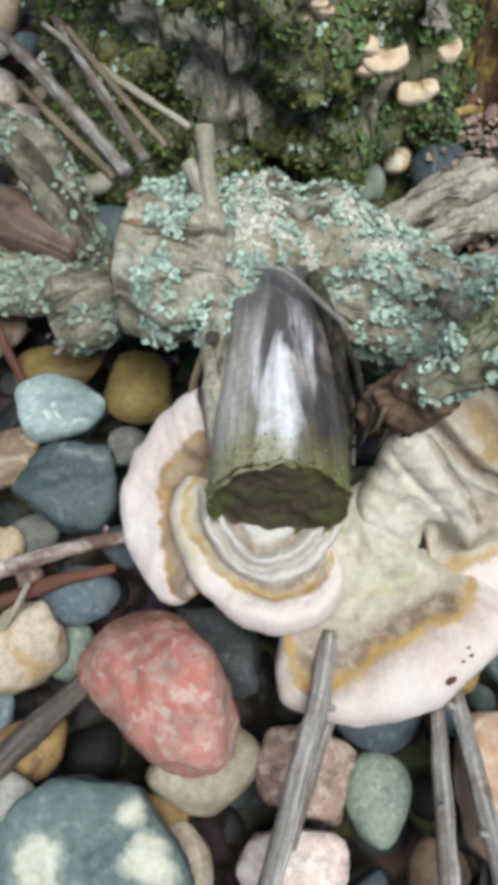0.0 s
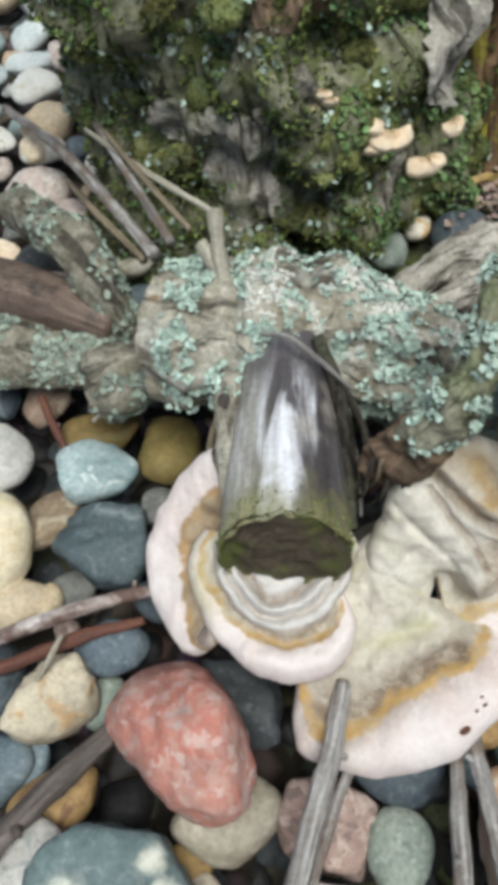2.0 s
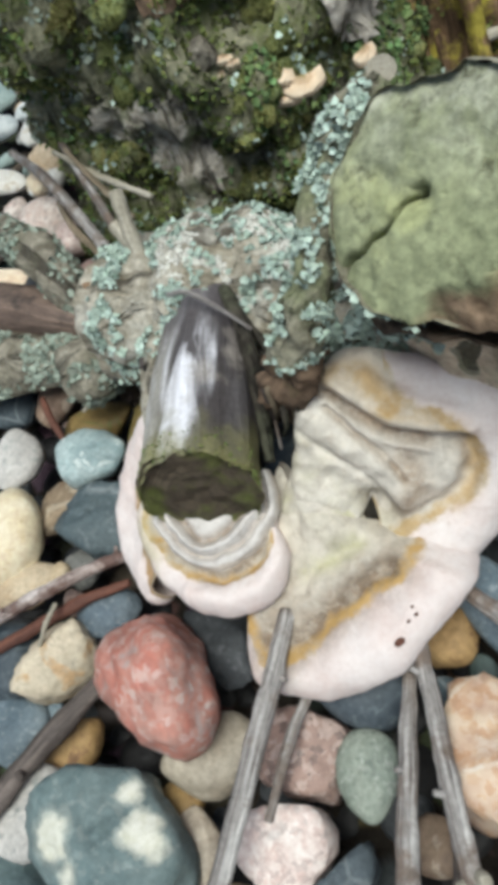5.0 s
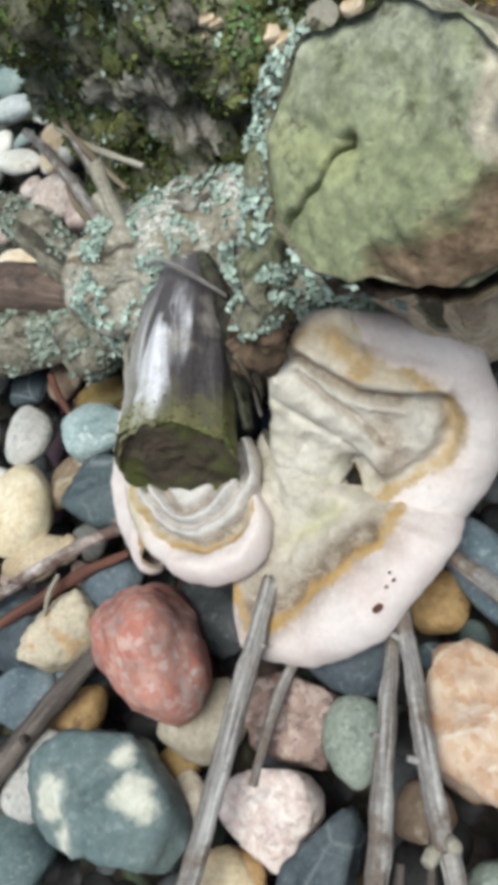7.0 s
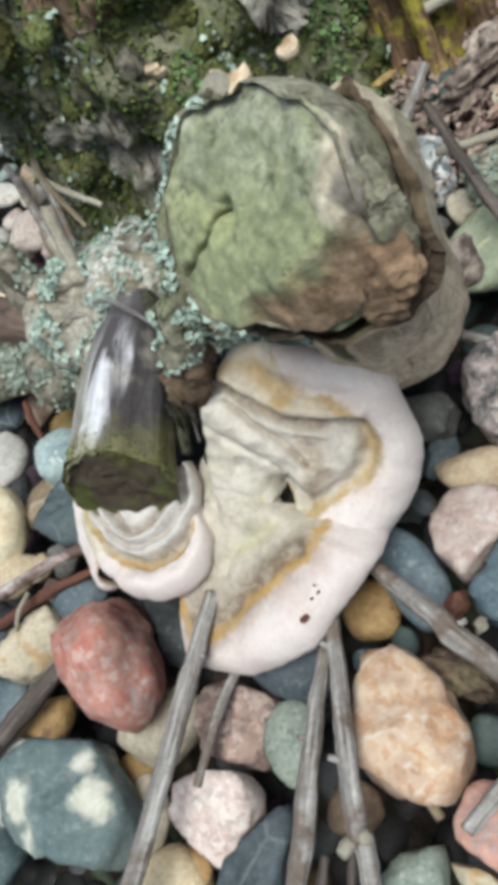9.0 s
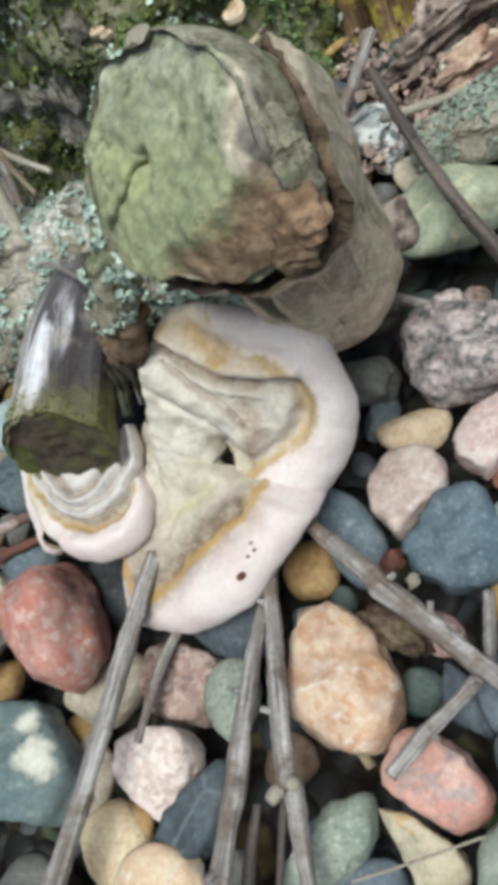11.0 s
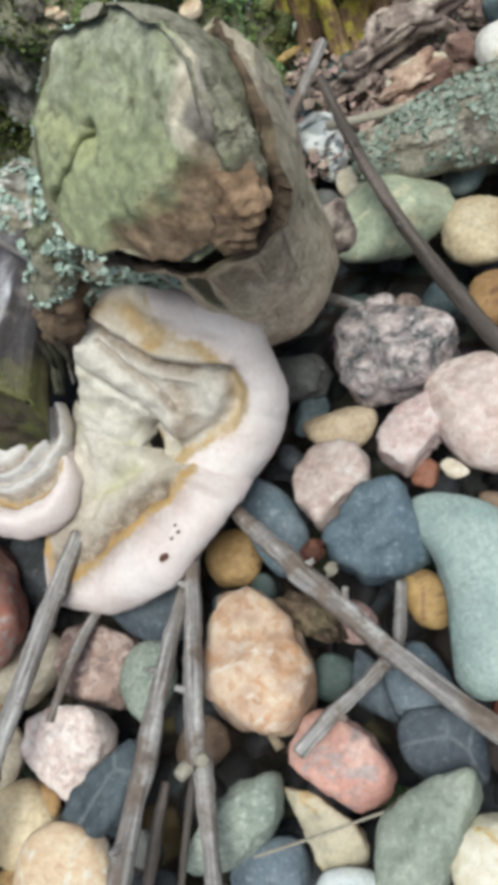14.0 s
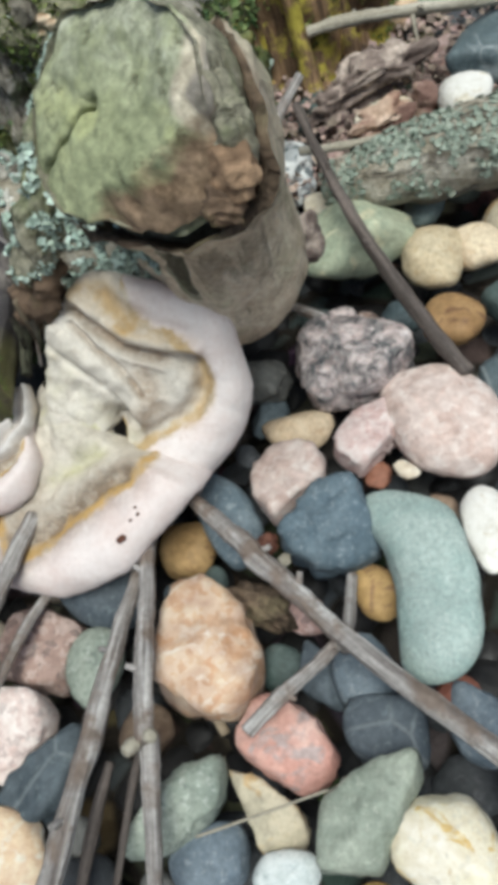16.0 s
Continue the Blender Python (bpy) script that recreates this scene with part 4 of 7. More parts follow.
# bare tan wood at the log's end
lump("bare_end", (-0.0555, 0.288, 0.1), (0.012, 0.014, 0.022), (-30, 20, 10), TAN_ROT, log, "bare tan-brown broken wood", 331, 0.3, 0.2)
lv, lf = flakes(surface_samples(tv, tf, 5200, lambda p, n: (-0.005 < p[0] < 0.1) * (n[2] > 0.5) * patchy(40, 0.44, 0.54, 24.0)(p, n), rng), 0.0012, rng, 6, 0.5, 0.3)
tagged(mesh_object("white_lichen", lv, lf, LICHEN_WHITE, log, "chalky white crust of lichen", None, False), kind="stuff")

# grey branch stub pointing out over the pebbles
END, END_N = Vector((0.0125, 0.155, 0.102)), Vector((-0.03, -0.98, 0.19)).normalized()
bv, bf, bu = tube([(0.014, 0.3, 0.097), (0.0135, 0.262, 0.1), (0.013, 0.215, 0.102), (0.013, 0.165, 0.102), (0.013, 0.125, 0.1005)], [0.018, 0.0215, 0.0255, 0.0285, 0.029], 48, 90, 0.06, 24, 7.0, 0.11,
                  [(0.42, 2.6, 0.12)], caps=(True, False))
for k, p in enumerate(bv):
    over = (p - END).dot(END_N)
    if over > 0:
        bv[k] = p + Vector((0, 1, 0)) * (over / -END_N.y) + Vector((0, 0.0035 * n3(p, 130, 2.0), 0))
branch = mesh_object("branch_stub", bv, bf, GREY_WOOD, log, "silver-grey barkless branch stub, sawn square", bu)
cv, cf, cu = disc(END + END_N * 0.0006, END_N, 0.0294, 16, 64, 0.004, 3.0, lambda a: 1.0 + 0.025 * math.sin(5 * a) + 0.02 * math.sin(11 * a + 1))
mesh_object("cut_end", cv, cf, CUT_DARK, branch, "dark moss-stained sawn end", cu)
cov, cof, cou = tube([(-0.006, 0.272, 0.094), (-0.0085, 0.25, 0.1), (-0.0095, 0.222, 0.104), (-0.0105, 0.196, 0.099), (-0.011, 0.178, 0.094)], [0.014, 0.0135, 0.0115, 0.0085, 0.004], 22, 50, 0.2, 60, 17.0, 0.15)
mesh_object("branch_collar", cov, cof, TRUNK_BARK, branch, "grey collar of old bark at the branch base", cou)
lv, lf = flakes(surface_samples(cov, cof, 500, lambda p, n: (p[1] > 0.232) * (n[2] > -0.3) * patchy(90, 0.45, 0.55, 7.0)(p, n), rng), 0.002, rng, 6, 0.9, 0.9)
tagged(mesh_object("lichen", lv, lf, LICHEN, branch, "pale mint-green leafy lichen", None, False), kind="stuff")
cv, cf, cu = disc((-0.0155, 0.228, 0.1175), (-0.75, -0.2, 0.62), 0.0045, 4, 16, 0.0004, 4.0, lambda a: 1.0 + 0.35 * math.sin(2 * a))
mesh_object("knot_hole", cv, cf, STICK_DARK, branch, "small dark knot hole", cu)
mv, mf = tufts(surface_samples(bv, bf, 500, lambda p, n: max(0.0, 1.0 + (Vector(p) - END).dot(END_N) / 0.016) * (n[2] > -0.3) * 0.6, rng), 0.0015, rng, 3)
tagged(mesh_object("moss", mv, mf, MOSS, branch, "thin olive moss fringe", None, False), kind="stuff")
# loose strips of bark by the branch
for k, pts in enumerate([[(0.003, 0.258, 0.129), (0.016, 0.252, 0.133), (0.031, 0.241, 0.128), (0.046, 0.228, 0.121)],
                         [(0.03, 0.262, 0.118), (0.0385, 0.235, 0.112), (0.0425, 0.2, 0.1), (0.0435, 0.172, 0.09)],
                         [(0.036, 0.252, 0.11), (0.05, 0.222, 0.102), (0.054, 0.195, 0.09)], [(0.034, 0.25, 0.116), (0.041, 0.225, 0.112), (0.047, 0.2, 0.1), (0.048, 0.18, 0.086)], [(0.04, 0.245, 0.108), (0.05, 0.225, 0.1), (0.056, 0.205, 0.084)],
                         [(-0.016, 0.24, 0.105), (-0.026, 0.222, 0.086), (-0.028, 0.214, 0.066)]]):
    wide = (0.6, 2.2, 1.0, 0.7, 0.8, 1.0)[k]
    v, f, u = tube(pts, [0.0024 * wide, 0.0032 * wide, 0.003 * wide, 0.0018 * wide], 12, 40, 0.3, 70, 11.0 + k, 0.15, flat=0.6)
    mesh_object("bark_strip", v, f, (STICK, SIDE_BARK, SIDE_BARK, STICK, STICK_DARK, STICK_BROWN)[k], log, "peeling dark strip of bark", u)

# small dark side branch under the large stub
dv, df, du = tube([(0.069, 0.191, 0.134), (0.078, 0.19, 0.152), (0.089, 0.196, 0.171), (0.0955, 0.21, 0.185), (0.1055, 0.231, 0.1965), (0.1194, 0.2386, 0.206), (0.1304, 0.2456, 0.2124)],
                  [0.0085, 0.0098, 0.0085, 0.0068, 0.0076, 0.0088, 0.0066], 30, 110, 0.5, 75, 4.0, 0.3)
side = mesh_object("side_branch", dv, df, SIDE_GREY, log, "dead side branch spotted with lichen, snapped off pale", du)
cv, cf, cu = disc((0.1318, 0.2455, 0.2155), (0.15, -0.45, 0.88), 0.0055, 5, 18, 0.0015, 2.0)
mesh_object("snapped_tip", cv, cf, STICK_PALE, side, "pale snapped tip", cu)
cv, cf, cu = tube([(0.078, 0.191, 0.147), (0.071, 0.191, 0.137), (0.064, 0.192, 0.124), (0.057, 0.196, 0.108), (0.053, 0.2, 0.085)], [0.0075, 0.0102, 0.0112, 0.0095, 0.005], 30, 70, 0.6, 80, 6.0, 0.5)
mesh_object("broken_end", cv, cf, BARE_WOOD, side, "dark splintered broken end", cu)
for k in range(7):
    top = Vector((0.068 - 0.003 * k, 0.183 + 0.003 * (k % 3), 0.128 - 0.004 * (k % 4)))
    tip = top + Vector((-0.006 - 0.002 * (k % 2), 0.002 * (k % 3), -0.024 - 0.006 * (k % 3)))
    v, f, u = tube([top, top.lerp(tip, 0.5) + Vector((0.0015, -0.002, 0)), tip], [0.0019, 0.0017, 0.0005], 8, 16, 0.3, 120, 30.0 + k, 0.2, flat=0.5)
    mesh_object("splinter", v, f, (SIDE_BARK, STICK_BROWN, STICK_DARK)[k % 3], side, "", u)
lv, lf = flakes(surface_samples(dv, df, 1100, lambda p, n: (n[2] > -0.3) * (p[2] > 0.142) * patchy(80, 0.44, 0.54, 3.0)(p, n), rng), 0.0017, rng, 6, 0.9, 0.9)
tagged(mesh_object("lichen", lv, lf, LICHEN, side, "pale lichen", None, False), kind="stuff")

# the large sawn stub
FACE, FACE_N = Vector((0.1435, 0.1735, 0.2155)), Vector((-0.44, -0.545, 0.71)).normalized()
FACE_U = FACE_N.cross(Vector((0, 0, 1))).normalized()
FACE_V = FACE_N.cross(FACE_U)


def stub_outline(a):
    """The uneven outline of the sawn face, widest towards its rotten side."""
    deg = (math.degrees(a) + 180) % 360 - 180
    r = float(np.interp(deg, [-180, -165, -150, -131, -105, -78, -55, -39, -18, 5, 27, 50, 75, 100, 120, 139, 156, 173, 180], [1.24, 1.18, 1.1, 1.02, 0.92, 0.86, 0.9, 0.98, 1.03, 1.07, 1.13, 1.17, 1.08, 1.0, 1.08, 1.2, 1.27, 1.27, 1.24]))
    return r + 0.02 * math.sin(7 * a) + 0.014 * math.sin(17 * a + 1) + 0.01 * math.sin(29 * a)


def to_outline(verts, seg, fade, low=0.0):
    """Give the first rings of a limb at the sawn face the outline of that face."""
    w = seg + 1
    for i in range(fade):
        ring = verts[i * w:(i + 1) * w - 1]
        mid = sum(ring, Vector()) / seg
        for j in range(w):
            d = verts[i * w + j] - mid
            turn = math.atan2(d.dot(FACE_V), d.dot(FACE_U))
            k = stub_outline(turn) + low * max(0.0, math.cos(turn - 1.4))
            verts[i * w + j] = mid + d * (1 + (k - 1) * (1 - i / fade) ** 1.4)


def stub_rot(p):
    """How rotten the wood is at a place near the sawn face, and how far it has crumbled away."""
    d = Vector(p) - FACE
    x, y = d.dot(FACE_U) / 0.04, d.dot(FACE_V) / 0.04
    r = (0.62 * y - 0.78 * x) * 1.08 - 0.17 + 0.2 * n3(p, 60, 3.0)
    side = 0.25 * max(0.0, -x - 0.85) * (y < 0.2)
    return max(0.0, min(1.0, r)), 0.017 * max(0.0, r - 0.5) * 2 + (0.004 * n3(p, 90, 6.0) if r > 0.5 else 0.0) + 0.04 * side * side


core = [FACE, FACE - FACE_N * 0.02, Vector((0.152, 0.196, 0.172)), Vector((0.152, 0.21, 0.12)), Vector((0.15, 0.217, 0.085)), Vector((0.14, 0.23, 0.055))]
sv, sf, su = tube(core, [0.0385, 0.0378, 0.034, 0.031, 0.029, 0.02], 64, 80, 0.04, 30, 12.0, 0.05, down=(0.4, 0.9, 0.2), caps=(False, True))
to_outline(sv, 64, 34)
for k in range(65 * 14):
    sv[k] -= FACE_N * stub_rot(sv[k])[1] * (1 - (k // 65) / 14)
stub = mesh_object("large_stub", sv, sf, SIDE_GREY, log, "thick olive-grey branch stub rising from the log", su)


def stub_crack(a, f):
    x, y = f * math.cos(a), f * math.sin(a)
    x, y = x - 0.2, y - 0.03
    d = abs(-x * 0.81 + y * 0.59 + 0.02 * math.sin(f * 9) + 0.012 * math.sin(f * 23)) if x * 0.59 + y * 0.81 > 0 else 9.0
    gap = 0.014 * math.exp(-(d / (0.007 + 0.011 * f)) ** 2) + (0.009 * math.exp(-((x * x + y * y) / 0.0035)))
    x, y = x + 0.2, y + 0.03
    rot, sink = stub_rot(FACE + (FACE_U * x + FACE_V * y) * 0.04)
    return gap, rot, sink


cv, cf, cu = disc(FACE, FACE_N, 0.0395, 46, 300, 0.0021, 5.0, stub_outline, 0.0025, stub_crack)
face = mesh_object("cut_face", cv, cf, CUT_GREEN, stub, "green algae-covered sawn face with a crack and a rotten edge", cu)
zones = []
for p, (share, rot) in zip(cv, cu):
    d = (p - FACE) / 0.04
    x, y = d.dot(FACE_U) + 0.12 * n3(p, 70, 2.0), d.dot(FACE_V)
    zones.append((max(0.0, min(1.0, (-x - 0.7) / 0.4)) * max(0.0, min(1.0, (0.1 - y) / 0.3)), max(0.0, min(1.0, 0.3 - 0.75 * y + 0.4 * (share - 0.7))), rot, 1.0))
face.data.color_attributes.new("stain", "FLOAT_COLOR", "POINT").data.foreach_set("color", np.asarray(zones, dtype=np.float32).ravel())
# sleeve of bark standing off the core on the lower side
sleeve_path = [FACE - FACE_N * 0.004 - FACE_U * 0.001 + FACE_V * 0.0025, Vector((0.154, 0.2005, 0.178)), Vector((0.1535, 0.2155, 0.125)), Vector((0.151, 0.222, 0.085)), Vector((0.139, 0.234, 0.05))]
inner_v, inner_f, inner_u = tube(sleeve_path, [0.0405, 0.0385, 0.0345, 0.032, 0.021], 64, 70, 0.05, 26, 15.0, 0.05, down=(0.4, 0.9, 0.2), caps=(False, False))
outer_v, outer_f, outer_u = tube(sleeve_path, [0.0438, 0.0412, 0.0385, 0.0365, 0.026], 64, 70, 0.09, 30, 15.0, 0.08, down=(0.4, 0.9, 0.2), caps=(False, True))
to_outline(inner_v, 64, 30, 0.035)
to_outline(outer_v, 64, 30, 0.07)
for i in range(65):
    # ragged mouth, worn back on the lower side
    low = (outer_v[i] - FACE).normalized().dot(FACE_V)
    hid = (outer_v[i] - FACE).normalized().dot(FACE_U * 0.6 - FACE_V * 0.8)
    left = (outer_v[i] - FACE).normalized().dot(FACE_U * 0.86 + FACE_V * 0.5)
    back = 0.004 + 0.016 * max(0.0, low) ** 1.5 + 0.045 * max(0.0, hid - 0.1) + 0.035 * max(0.0, left - 0.62) + 0.007 * (0.5 + n3(outer_v[i], 60, 8.0)) + 0.003 * n3(outer_v[i], 190, 8.0)
    for verts in (inner_v, outer_v):
        for k in range(24):
            verts[k * 65 + i] -= FACE_N * back * (1 - k / 24)
base = len(inner_v)
sleeve = mesh_object("bark_sleeve", outer_v, outer_f, STUB_BARK, stub, "loose sleeve of olive-grey bark gaping from the wood", outer_u)
lip = [a.lerp(b, 0.5) + FACE_N * 0.0012 for a, b in zip(inner_v[:65], outer_v[:65])]
wf = [tuple(reversed(q)) for q in inner_f] + [(i, i + 1, base + i + 1, base + i) for i in range(64)] + [(base + i, base + i + 1, base + 66 + i, base + 65 + i) for i in range(64)]
mesh_object("inner_bark", inner_v + lip + outer_v[:65], wf, INNER_BARK, sleeve, "torn red-brown inner bark", inner_u + [(0.0, q[1]) for q in outer_u[:65]] + outer_u[:65])
lv, lf = flakes(surface_samples(outer_v, outer_f, 1300, lambda p, n: (p[0] < 0.132) * (p[2] > 0.13) * (1.0 if p[0] < 0.118 else 0.3) * patchy(50, 0.36, 0.52, 9.0)(p, n), rng), 0.0022, rng, 6, 0.7, 0.6)
tagged(mesh_object("lichen", lv, lf, LICHEN, sleeve, "pale mint lichen lobes on the rim", None, False), kind="stuff")
lv, lf = flakes(surface_samples(sv, sf, 900, lambda p, n: max(0.0, 1 - (Vector(p) - Vector((0.113, 0.163, 0.178))).length / 0.022) * patchy(70, 0.35, 0.5, 19.0)(p, n), rng), 0.0024, rng, 6, 0.9, 0.9)
tagged(mesh_object("lichen", lv, lf, LICHEN, stub, "pale mint lichen below the crack", None, False), kind="stuff")
# crumbling wood between the core and its bark
for k, (place, size) in enumerate([((0.187, 0.153, 0.2085), (0.009, 0.007, 0.017)), ((0.1865, 0.143, 0.2), (0.009, 0.008, 0.01)), ((0.179, 0.137, 0.1915), (0.009, 0.006, 0.007))]):
    lump("crumbling_wood", place, size, (-20, 25 + 10 * k, 40), (SIDE_GREY, TAN_ROT, BARE_WOOD)[k], stub, "", 640 + k, 0.35, 0.2)
# rotten knot on the side of the stub
v, f = stone_shape((0.014, 0.013, 0.016), 7, 611, 4)
mesh_object("knot", [pose(0.186, 0.248, 0.076, 20, 30, 10) @ (p * (1 + 0.35 * n3(p, 120, 2.0))) for p in v], f, ROT_CHUNK, stub, "rough brown broken knot", [(p.z, p.x) for p in v])
# forked upright twig on the log
fork = tagged(empty("forked_twig"), "grey forked dead twig leaning on the log", "twig")
for pts in ([(-0.0155, 0.28, 0.115), (-0.0172, 0.295, 0.127), (-0.0185, 0.308, 0.142), (-0.0192, 0.319, 0.155)], [(-0.0172, 0.296, 0.127), (-0.022, 0.304, 0.134), (-0.028, 0.312, 0.14)]):
    v, f, u = tube(pts, [0.0045, 0.0045, 0.0042, 0.0038], 12, 30, 0.2, 90, 3.0 + pts[0][0])
    mesh_object("prong", v, f, STICK_PALE, fork, "", u)

# ---- bracket fungi ----
UP = Vector((0, 0, 1))


def fungus_thing(label, pieces):
    """pieces: (name, shell arguments, material, label)"""
    top = tagged(empty("bracket_fungus"), label, "fungus", "bracket fungi on the log")
    for name, args, mat, text in pieces:
        over = top
        for half, called in zip(shell(**args), (name, "pore_surface")):
            ob = mesh_object(called, half[0], half[1], mat, over, text if over == top else "", half[2])
            ob.data.color_attributes.new("stain", "FLOAT_COLOR", "POINT").data.foreach_set("color", np.asarray(half[3], dtype=np.float32).ravel())
            over = ob
    return top


OCHRE, ALGAE, BROWN = 0, 1, 2
fungus_thing("white-rimmed crescent bracket fungus beside the grey branch", [
    ("cap", dict(foot=(-0.0163, 0.1668, 0.0811), out=(-1, -0.2, 0), normal=(-0.60, -0.30, 0.74), thick=0.013, na=110, seed=2.0, swell=0.0008, roll=0.1,
                 reach=[(-96, 0.052), (-72, 0.0525), (-46, 0.0535), (-19, 0.0605), (-3, 0.062), (21, 0.0608), (37, 0.0588), (50, 0.0562), (55, 0.05)],
                 band=[(-96, 0.56), (-61, 0.56), (-38, 0.53), (-4, 0.5), (26, 0.59), (46, 0.82), (55, 1.0)],
                 rings=[(0.34, -0.008, 0.12), (0.84, 0.003, 0.15)], stains=[(BROWN, 0.36, 0.12, 1.0)]), FUNGUS_CREST, "crescent cap with white margin")])
fungus_thing("layered pale bracket fungus under the sawn branch stub", [
    ("lower_tier", dict(foot=(0.0131, 0.162, 0.0756), out=(0, -1, 0), normal=(0.05, -0.18, 0.98), thick=0.017, na=130, seed=4.0, swell=0.0012, drop=0.04, rise=0.003, roll=0.15,
                        reach=[(-112, 0.046), (-91, 0.0495), (-68, 0.048), (-45, 0.05), (-36, 0.0485), (-24, 0.052), (-9, 0.0548), (4, 0.056), (22, 0.054), (36, 0.0485), (47, 0.042), (54, 0.035), (62, 0.029), (95, 0.026)],
                        band=[(-112, 0.9), (-75, 0.86), (-60, 0.79), (-28, 0.77), (-5, 0.715), (18, 0.72), (40, 0.77), (54, 0.85), (95, 0.85)],
                        rings=[(0.68, -0.0035, 0.06)],
                        ridges=[([(0.044, -0.018), (0.0478, 0.0), (0.0445, 0.018), (0.0325, 0.029)], 0.0042, 0.0065)],
                        stains=[(ALGAE, [(-0.012, -0.046), (0.012, -0.044), (0.03, -0.034)], 0.007, 0.6), (BROWN, 0.64, 0.07, 0.85)]), FUNGUS, "broad tier with an ochre band and white margin"),
    ("upper_tier", dict(foot=(0.0106, 0.164, 0.088), out=(0.05, -1, 0), normal=(0.1, -0.3, 0.95), thick=0.012, na=120, seed=6.0, swell=0.0012, drop=0.06, roll=0.14,
                        reach=[(-97, 0.033), (-71, 0.0328), (-55, 0.0324), (-31, 0.0355), (0, 0.039), (21, 0.0382), (36, 0.0365), (48, 0.0345), (63, 0.034), (82, 0.0335), (103, 0.031)],
                        band=[(-97, 1.0), (103, 1.0)], rings=[(0.93, 0.0018, 0.05), (0.82, -0.0028, 0.05), (0.72, 0.0022, 0.045), (0.6, -0.0035, 0.06)],
                        stains=[(BROWN, 0.82, 0.035, 0.55), (BROWN, 0.6, 0.06, 0.9), (OCHRE, 1.0, 0.03, 0.3)]), FUNGUS_TIER, "smaller greyish tier")])
broad = fungus_thing("broad pale bracket fungus with an ochre zone and thick white margin", [
    ("cap", dict(foot=(0.0543, 0.1524, 0.0667), out=(0.3, -1, 0), normal=(-0.077, -0.289, 0.954), thick=0.019, na=190, seed=9.0, swell=0.0022, drop=0.02, roll=0.13,
                 reach=[(-175, 0.034), (-140, 0.024), (-100, 0.023), (-78, 0.028), (-70, 0.038), (-62, 0.057), (-55, 0.073), (-47, 0.083), (-36, 0.086), (-23, 0.0865), (-6, 0.083), (0, 0.081), (21, 0.0785), (30, 0.0775), (43, 0.08), (50, 0.077), (60, 0.07)],
                 band=[(-175, 1.0), (-66, 1.0), (-56, 0.9), (-46, 0.86), (-40, 0.84), (-34, 0.81), (-26, 0.74), (-15, 0.635), (-1, 0.6), (12, 0.605), (30, 0.68), (45, 0.7), (60, 0.7)],
                 sink=[(40, 0.0), (52, 0.02), (60, 0.035)],
                 ridges=[([(0.062, -0.04), (0.069, -0.012), (0.066, 0.016), (0.057, 0.036)], 0.005, 0.013), ([(0.0389, 0.0232), (0.0394, 0.0072), (0.044, -0.0043), (0.0491, -0.0273)], -0.0025, 0.004),
                         ([(0.0328, 0.0178), (0.0348, -0.0012), (0.0353, -0.0239)], 0.0025, 0.005), ([(0.0225, 0.0162), (0.0235, 0.0011), (0.0232, -0.0139)], -0.003, 0.005),
                         ([(0.015, 0.031), (0.021, 0.036)], -0.018, 0.007), ([(-0.012, 0.014), (0.006, 0.008)], 0.009, 0.015)],
                 stains=[(BROWN, [(0.0405, 0.0262), (0.042, 0.0072), (0.0455, -0.0053), (0.0505, -0.0273), (0.053, -0.045)], 0.0105, 1.0), (BROWN, [(0.0225, -0.0249), (0.0421, -0.0451), (0.035, -0.05)], 0.009, 0.6),
                         (ALGAE, [(0.0225, 0.0162), (0.0235, 0.0011), (0.0232, -0.0139)], 0.005, 0.85), (ALGAE, [(-0.012, 0.006), (0.008, 0.0), (0.012, 0.02)], 0.012, 0.12)]), FUNGUS, "fan-shaped cap"),
    ("saddle", dict(foot=(0.061, 0.149, 0.0705), out=(1, -0.25, 0), normal=(-0.02, -0.55, 0.83), thick=0.012, na=120, seed=15.0, swell=0.0016, roll=0.2, drop=0.0,
                    reach=[(-180, 0.021), (-130, 0.025), (-95, 0.03), (-60, 0.03), (-30, 0.025), (0, 0.018), (20, 0.0165), (50, 0.02), (90, 0.03), (130, 0.026), (180, 0.021)],
                    band=[(-180, 1.0), (180, 1.0)], sink=[(-180, 0.006), (-90, 0.009), (0, 0.006), (40, 0.003), (90, 0.009), (180, 0.006)],
                    ridges=[([(-0.012, 0.006), (0.004, -0.002), (0.018, -0.004)], 0.002, 0.004), ([(-0.014, -0.004), (0.002, -0.012), (0.016, -0.013)], -0.0018, 0.003)],
                    stains=[(ALGAE, [(-0.018, 0.006), (-0.01, -0.014), (0.006, -0.022)], 0.006, 0.8), (ALGAE, [(0.01, 0.004), (0.02, -0.006)], 0.005, 0.7)]), FUNGUS_FOLD, "pale bridge between the two caps, greenish with algae"),
])
# worm holes in the pale margin
cap = next(ob for ob in broad.children if ob.name.startswith("cap"))
for x, y, r in ((0.0875, 0.0888, 0.0022), (0.0990, 0.0990, 0.0009), (0.0945, 0.0955, 0.0008), (0.0965, 0.1015, 0.0007)):
    near = sorted(cap.data.vertices, key=lambda q: (q.co.x - x) ** 2 + (q.co.y - y) ** 2)[:12]
    spot = max(near, key=lambda q: q.co.z)
    cv, cf, cu = disc(spot.co + spot.normal * 0.0006, spot.normal, r, 4, 14, 0.0001, 3.0, lambda a: 1 + 0.25 * math.sin(2 * a + 1))
    mesh_object("worm_hole", cv, cf, RED_WOOD, cap, "", cu)
